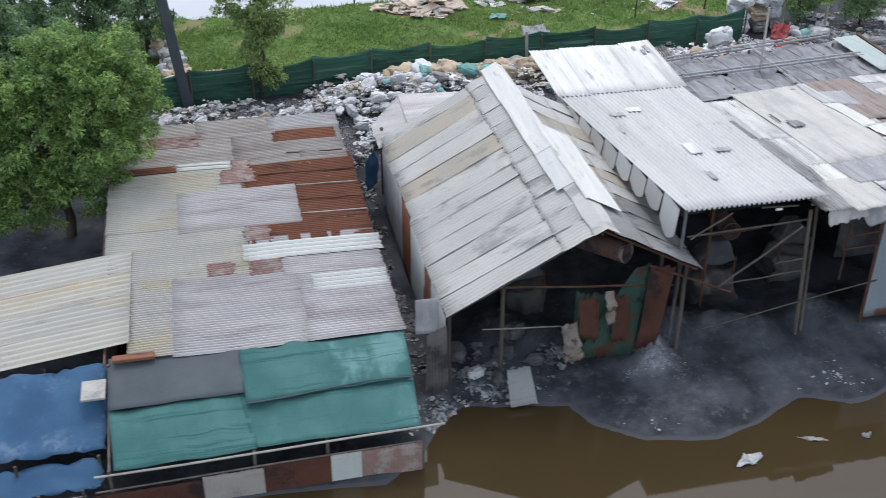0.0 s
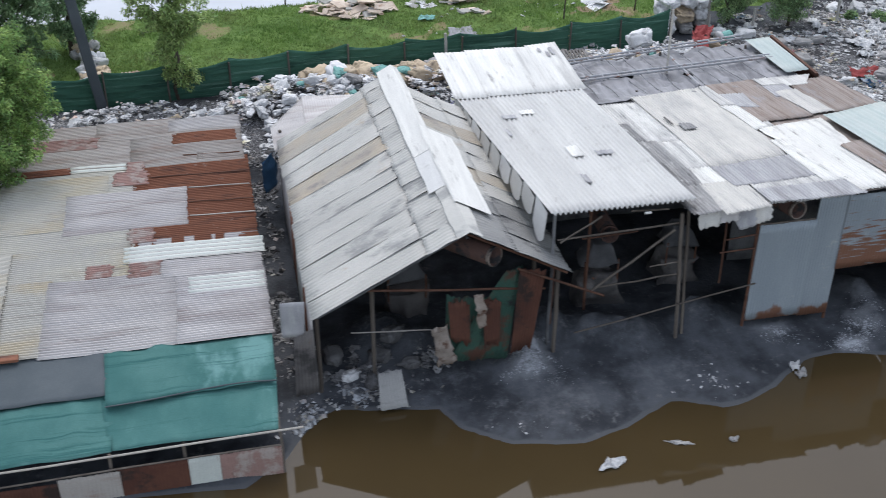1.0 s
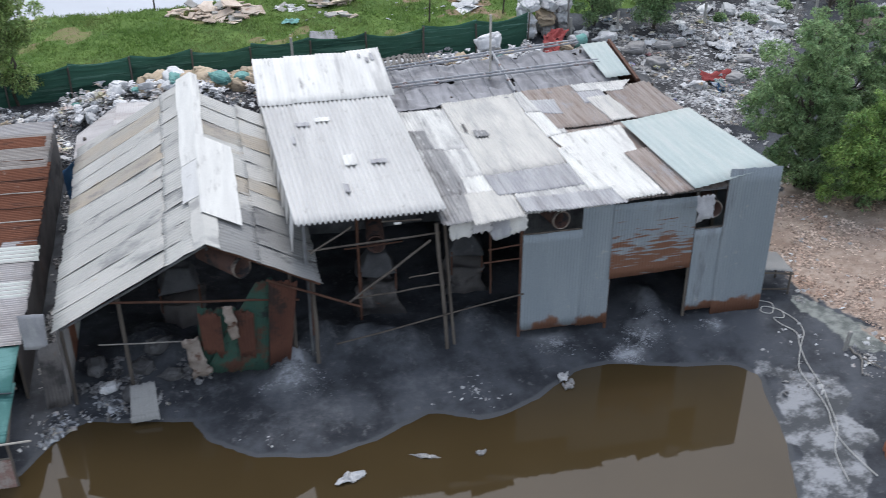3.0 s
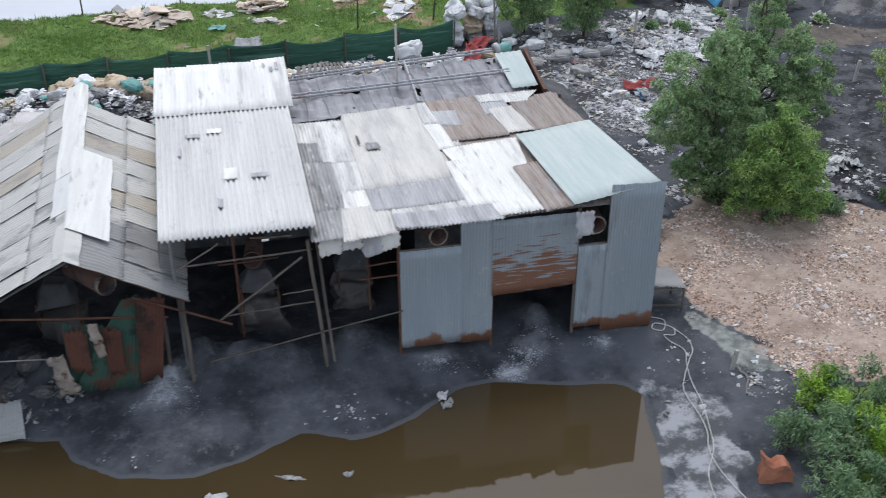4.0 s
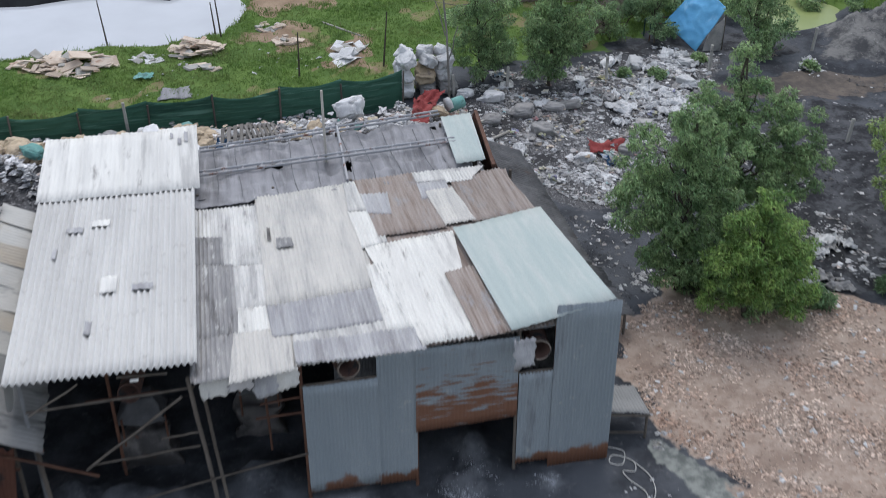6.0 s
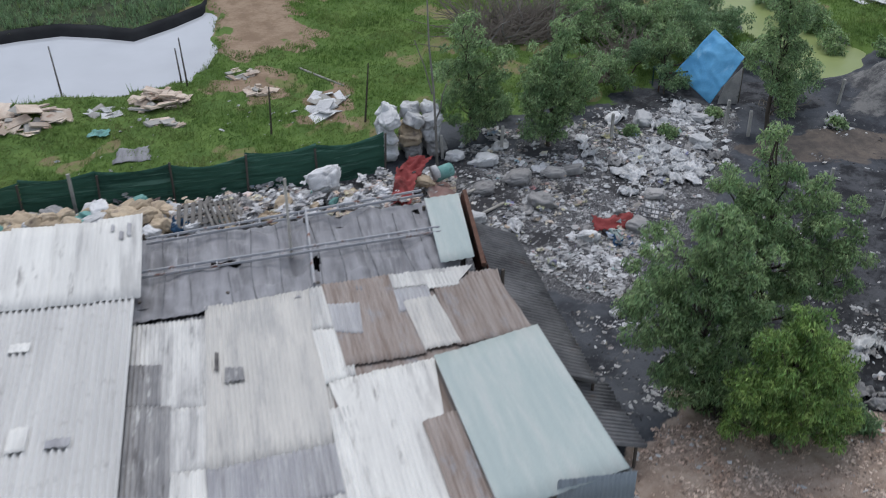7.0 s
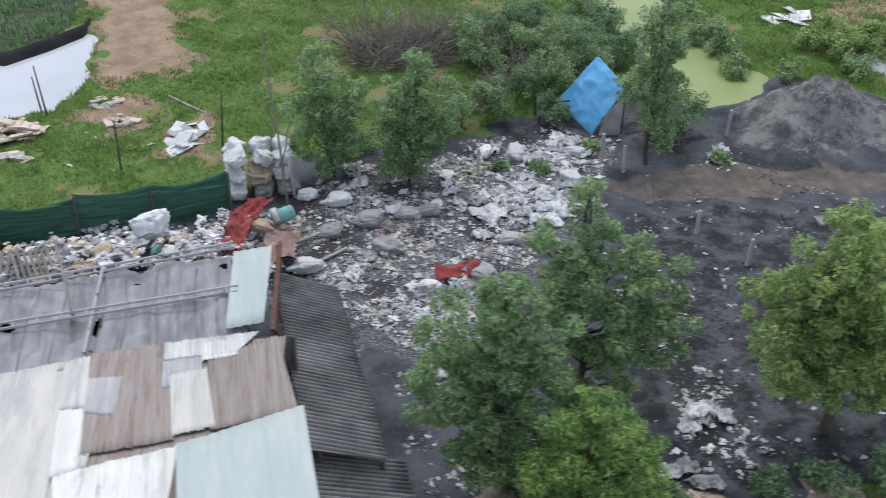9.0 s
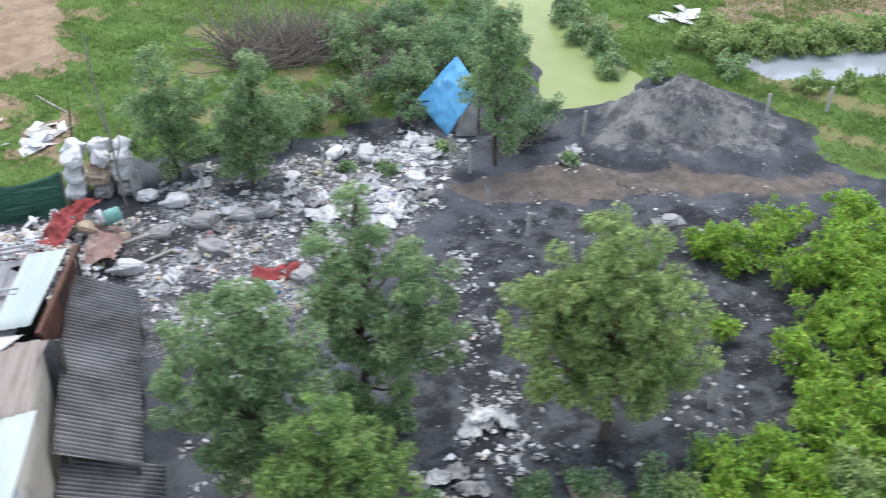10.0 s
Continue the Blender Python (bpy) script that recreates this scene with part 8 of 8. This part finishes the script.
# blue tarpaulin shelter
shelter = thing("tarpaulin_shelter", "bright blue tarpaulin stretched over a low pole frame", "tarpaulin", at=(13.2, 21.5, 0))
TARP = [(13.45, 22.35, 2.18), (12.05, 22.0, 0.83), (12.86, 20.65, 0.13), (13.86, 20.6, 1.82)]
cloth(shelter, TARP, M["sky_tarp"], name="tarpaulin", nu=44, nv=44, ripple=0.07, freq=1.3, seed=14, sharp=0.4)
for c in TARP:
    if c[2] > 0.5:
        beam("pole", (c[0], c[1], 0), (c[0], c[1], c[2] - 0.02), 0.03, M["wood"], shelter)
cloth(shelter, [(13.05, 20.5, 0.1), (13.75, 20.45, 0.1), (13.8, 20.5, 1.5), (13.25, 20.55, 0.9)], M["sack_grey"], name="side_cloth", nu=8, nv=10, ripple=0.1, seed=15)
cage = thing("metal_cage_frame", "rusty green metal frame standing by the shelter", "frame", at=(11.8, 21.9, 0))
for a, b in [((11.4, 21.8, 0.1), (11.4, 21.8, 0.9)), ((12.4, 21.8, 0.1), (12.4, 21.8, 0.9)), ((11.4, 21.8, 0.9), (12.4, 21.8, 0.9)), ((11.4, 22.4, 0.1), (11.4, 22.4, 0.9)), ((12.4, 22.4, 0.1), (12.4, 22.4, 0.9)), ((11.4, 22.4, 0.9), (12.4, 22.4, 0.9)), ((11.4, 21.8, 0.9), (11.4, 22.4, 0.9)), ((12.4, 21.8, 0.9), (12.4, 22.4, 0.9))]:
    beam("bar", a, b, 0.03, M["painted_green"], cage, sides=4)

# coloured pieces on the heap
red = thing("red_cloth", "faded red cloth draped over the refuse", "cloth", at=(1.6, 16.2, 0.5))
cloth(red, [(0.75, 14.45, 1.15), (1.3, 14.4, 1.05), (1.8, 16.0, 1.2), (1.2, 16.1, 1.35)], M["red_cloth"], name="cloth", nu=18, nv=34, ripple=0.16, freq=2.0, seed=16, rag=0.03, across=1.8, sharp=0.5)
cloth(red, [(1.25, 16.0, 1.35), (1.85, 15.9, 1.2), (2.35, 16.75, 1.2), (1.75, 16.95, 1.3)], M["red_cloth"], name="cloth", nu=18, nv=22, ripple=0.16, freq=2.0, seed=17, rag=0.03, across=1.8, sharp=0.5)
sack(1.95, 15.85, "tan", 0.75, 0.55, label="tan and teal sack lying beside the red cloth", group="sacks in the yard")
red2 = thing("brown_red_cloth", "dusty red-brown cloth spread below the bales", "cloth", at=(2.6, 15.6, 0.4))
cloth(red2, [(1.9, 14.4, 0.75), (2.75, 14.6, 0.55), (3.0, 16.4, 0.5), (2.1, 16.3, 0.85)], M["rust_pink"], name="cloth", nu=16, nv=22, ripple=0.2, freq=1.6, seed=18, rag=0.06)
red3 = thing("red_bundle", "crumpled red cloth bundle among the litter", "cloth", at=(7.0, 14.0, 0.2))
cloth(red3, [(6.3, 13.2, 0.35), (7.55, 13.45, 0.35), (7.6, 13.95, 0.4), (6.35, 13.75, 0.45)], M["red_cloth"], name="cloth", nu=16, nv=10, ripple=0.22, freq=2.4, seed=19, rag=0.06)
blue3 = thing("blue_bag", "small dark blue plastic bag among the litter", "bag", at=(7.2, 13.2, 0.1))
cloth(blue3, [(6.66, 12.54, 0.2), (7.25, 12.54, 0.2), (7.25, 12.92, 0.25), (6.71, 12.92, 0.25)], M["blue_tarp"], name="bag", nu=10, nv=8, ripple=0.2, freq=3, seed=24, rag=0.05)
bluehang = thing("blue_sheet", "blue plastic sheet hung behind the gabled shed", "plastic sheet", at=(-14.9, 8.6, 0))
cloth(bluehang, [(-15.1, 8.0, 1.9), (-14.75, 8.5, 1.95), (-14.7, 8.7, 0.9), (-15.1, 8.2, 0.8)], M["blue_tarp"], name="sheet", nu=8, nv=12, ripple=0.1, freq=2, seed=25)
drum = thing("teal_drum", "teal and white plastic drum lying on the refuse", "drum", at=(2.55, 16.25, 0.7))
bm = bmesh.new()
bmesh.ops.create_cone(bm, cap_ends=True, segments=20, radius1=0.22, radius2=0.2, depth=0.6, matrix=pose(2.6, 16.25, 1.0, 0, 80, 15))
bmesh.ops.bevel(bm, geom=[e for e in bm.edges if e.calc_face_angle(0) > 0.8], offset=0.03, segments=2, affect="EDGES")
part("body", bm, M["sack_teal"], drum, smooth=True)
bm = bmesh.new()
bmesh.ops.create_cone(bm, cap_ends=True, segments=20, radius1=0.225, radius2=0.225, depth=0.16, matrix=pose(2.35, 16.18, 1.04, 0, 80, 15))
part("lid", bm, M["sack_white"], drum, "white lid", smooth=True)


def pallet(m, label, slats=7, w=1.0, d=0.8, material=None):
    t = thing("pallet", label, "pallet", at=m.translation)
    mt = material or M["wood"]
    for k in range(slats):
        bm = bmesh.new()
        box_bm(bm, (-w / 2 + k * w / slats, -d / 2, 0), (-w / 2 + (k + 0.55) * w / slats, d / 2, 0.025))
        bmesh.ops.transform(bm, matrix=m, verts=bm.verts[:])
        part("slat", bm, mt, t)
    for y in (-d / 2 + 0.05, 0, d / 2 - 0.05):
        bm = bmesh.new()
        box_bm(bm, (-w / 2, y - 0.03, -0.08), (w / 2, y + 0.03, -0.003))
        bmesh.ops.transform(bm, matrix=m, verts=bm.verts[:])
        part("runner", bm, mt, t)


pallet(pose(-3.75, 14.3, 1.5, 28, 8, 20), "broken grey pallet tipped on the refuse heap", material=M["grey_wood"])
pallet(pose(-4.55, 14.5, 1.45, 22, -12, -10), "broken grey pallet tipped on the refuse heap", 5, material=M["grey_wood"])
crate = thing("crate_panel", "black plastic crate panel lying among the litter", "crate panel", at=(8.2, 13.6, 0.3))
lie = pose(8.2, 13.6, 0.32, 24, 4, -28)
for k in range(9):
    beam("bar", lie @ Vector((-0.45 + 0.9 * k / 8, -0.32, 0)), lie @ Vector((-0.45 + 0.9 * k / 8, 0.32, 0)), 0.016, M["soot"], crate, sides=4)
for k in range(5):
    beam("crossbar", lie @ Vector((-0.47, -0.32 + 0.64 * k / 4, 0.005)), lie @ Vector((0.47, -0.32 + 0.64 * k / 4, 0.005)), 0.018, M["soot"], crate, sides=4)
pallet(pose(-19.2, 17.0, 0.9, 30, 0, 10), "pale slatted pallet leaning behind the fence", 8, 1.0, 0.6, M["board"])
pallet(pose(6.95, 5.7, 0.3, 14, 4, 12), "weathered slatted pallet under the acacia", 7)

# pipes lying in the litter
for i, (a, b) in enumerate([((2.86, 15.80, 0.35), (4.03, 16.56, 0.25)), ((3.15, 14.74, 0.25), (4.22, 15.32, 0.3)), ((-0.7, 26.3, 0.2), (0.7, 24.45, 0.2))]):
    p_ = thing("pipe", "pale pipe lying on the ground", "pipe", "loose pipes", at=a)
    beam("tube", a, b, 0.045, M["pale_bar"], p_, sides=8)


# ---- broken boards and rubble in the grass ----
def rubble_pile(x, y, r, n, label, seed, material="board", hi=0.5, size=(0.3, 0.8)):
    rnd = random.Random(seed)
    t = thing("rubble_pile", label, "rubble pile", "rubble piles in the grass", at=(x, y, 0))
    for k in range(n):
        a, q = rnd.uniform(0, 6.28), r * math.sqrt(rnd.random())
        px, py = x + math.cos(a) * q * 1.2, y + math.sin(a) * q * 0.8
        w, d, h = rnd.uniform(*size) * 1.5, rnd.uniform(*size) * 0.8, rnd.uniform(0.02, 0.07)
        up = gz(px, py) + hi * max(0, 1 - q / r) * rnd.random() + h / 2
        bm = bmesh.new()
        box_bm(bm, (-w / 2, -d / 2, -h / 2), (w / 2, d / 2, h / 2))
        for v in bm.verts:
            v.co += Vector((rnd.uniform(-1, 1) * w, rnd.uniform(-1, 1) * d, 0)) * 0.12
        bmesh.ops.transform(bm, matrix=pose(px, py, up, rnd.uniform(-18, 18), rnd.uniform(-18, 18), rnd.gauss(20, 50)), verts=bm.verts[:])
        part("slab", bm, M[material if rnd.random() < 0.8 else "concrete"], t)


rubble_pile(-5.75, 24.35, 0.68, 40, "heap of broken plaster slabs in the grass", 1, hi=0.75, size=(0.14, 0.6))
rubble_pile(-9.9, 23.8, 1.15, 40, "heap of broken plaster slabs in the grass", 2, hi=0.6, size=(0.14, 0.65))
rubble_pile(-11.4, 24.2, 0.9, 26, "heap of broken plaster slabs in the grass", 10, hi=0.5, size=(0.14, 0.5))
rubble_pile(-5.4, 22.7, 0.45, 10, "few broken slabs in the grass", 3, hi=0.1, size=(0.15, 0.4))
rubble_pile(-7.5, 24.0, 0.6, 12, "few white broken strips in the grass", 4, "sack_white", 0.1, (0.1, 0.4))
rubble_pile(-2.2, 24.6, 0.45, 18, "small heap of broken brick beside the path", 5, hi=0.4, size=(0.1, 0.32))
rubble_pile(-2.85, 26.2, 0.5, 16, "small heap of broken brick beside the path", 6, hi=0.35, size=(0.1, 0.36))
rubble_pile(-0.15, 22.6, 0.55, 8, "pile of white broken boards on bare soil", 7, "sack_white", 0.12, (0.3, 0.7))
rubble_pile(-0.1, 23.6, 0.5, 8, "pile of white broken boards on bare soil", 8, "sack_white", 0.15, (0.3, 0.7))
rubble_pile(23.55, 28.83, 0.8, 6, "long white boards lying in the far grass", 9, "sack_white", 0.1, (0.5, 1.3))
scrap = thing("teal_scrap", "crumpled teal plastic sheet lying in the grass", "plastic sheet", at=(-7.7, 23.2, 0.1))
cloth(scrap, [(-7.98, 22.03, 0.25), (-7.29, 22.03, 0.25), (-7.19, 22.50, 0.3), (-7.78, 22.50, 0.3)], M["sack_teal"], name="sheet", nu=10, nv=8, ripple=0.18, freq=2.5, seed=20, rag=0.05)
mat_ = thing("grey_sheet", "dark grey plastic sheet spread in the grass", "plastic sheet", at=(-6.6, 21.4, 0.1))
cloth(mat_, [(-7.10, 20.11, 0.22), (-5.93, 20.20, 0.22), (-6.02, 21.07, 0.25), (-6.90, 21.07, 0.25)], M["grey_tarp"], name="sheet", nu=12, nv=8, ripple=0.05, freq=1.5, seed=21, rag=0.05)
slab1 = thing("white_slab", "flat white slab lying on the black ground", "slab", at=(6.1, 6.2, 0.1))
box("slab", (5.8, 6.0, gz(6.1, 6.2) - 0.03), (6.35, 6.35, gz(6.1, 6.2) + 0.07), M["board"], slab1, bevel=0.01)
slab2 = thing("grey_slab", "flat grey slab lying on the ash", "slab", at=(18.1, 14.2, 0.1))
box("slab", (17.6, 14.0, gz(18.05, 14.25) - 0.05), (18.5, 14.5, gz(18.05, 14.25) + 0.07), M["grey_cement"], slab2, bevel=0.01)

# plastic liner on the far pond's bank
verts, faces = [], []
far_edge = [(-40, 33.0), (-20, 31.8), (-12.5, 31.0), (-11.0, 31.4), (-9.5, 31.6), (-8.0, 31.1), (-6.7, 30.5), (-5.2, 31.6), (-4.05, 32.7), (-3.8, 33.4)]
for x, y in far_edge:
    verts += [(x, y - 0.1, -0.08), (x, y + 0.25, 0.22), (x, y + 0.6, 0.3), (x, y + 0.75, 0.1)]
for i in range(len(far_edge) - 1):
    for k in range(3):
        a = i * 4 + k
        faces.append((a, a + 4, a + 5, a + 1))
liner = mesh_ob("bank_liner", verts, faces, M["black_liner"], smooth=True)
tagged(liner, "black plastic liner over the far pond's bank", "liner", kind="structure")
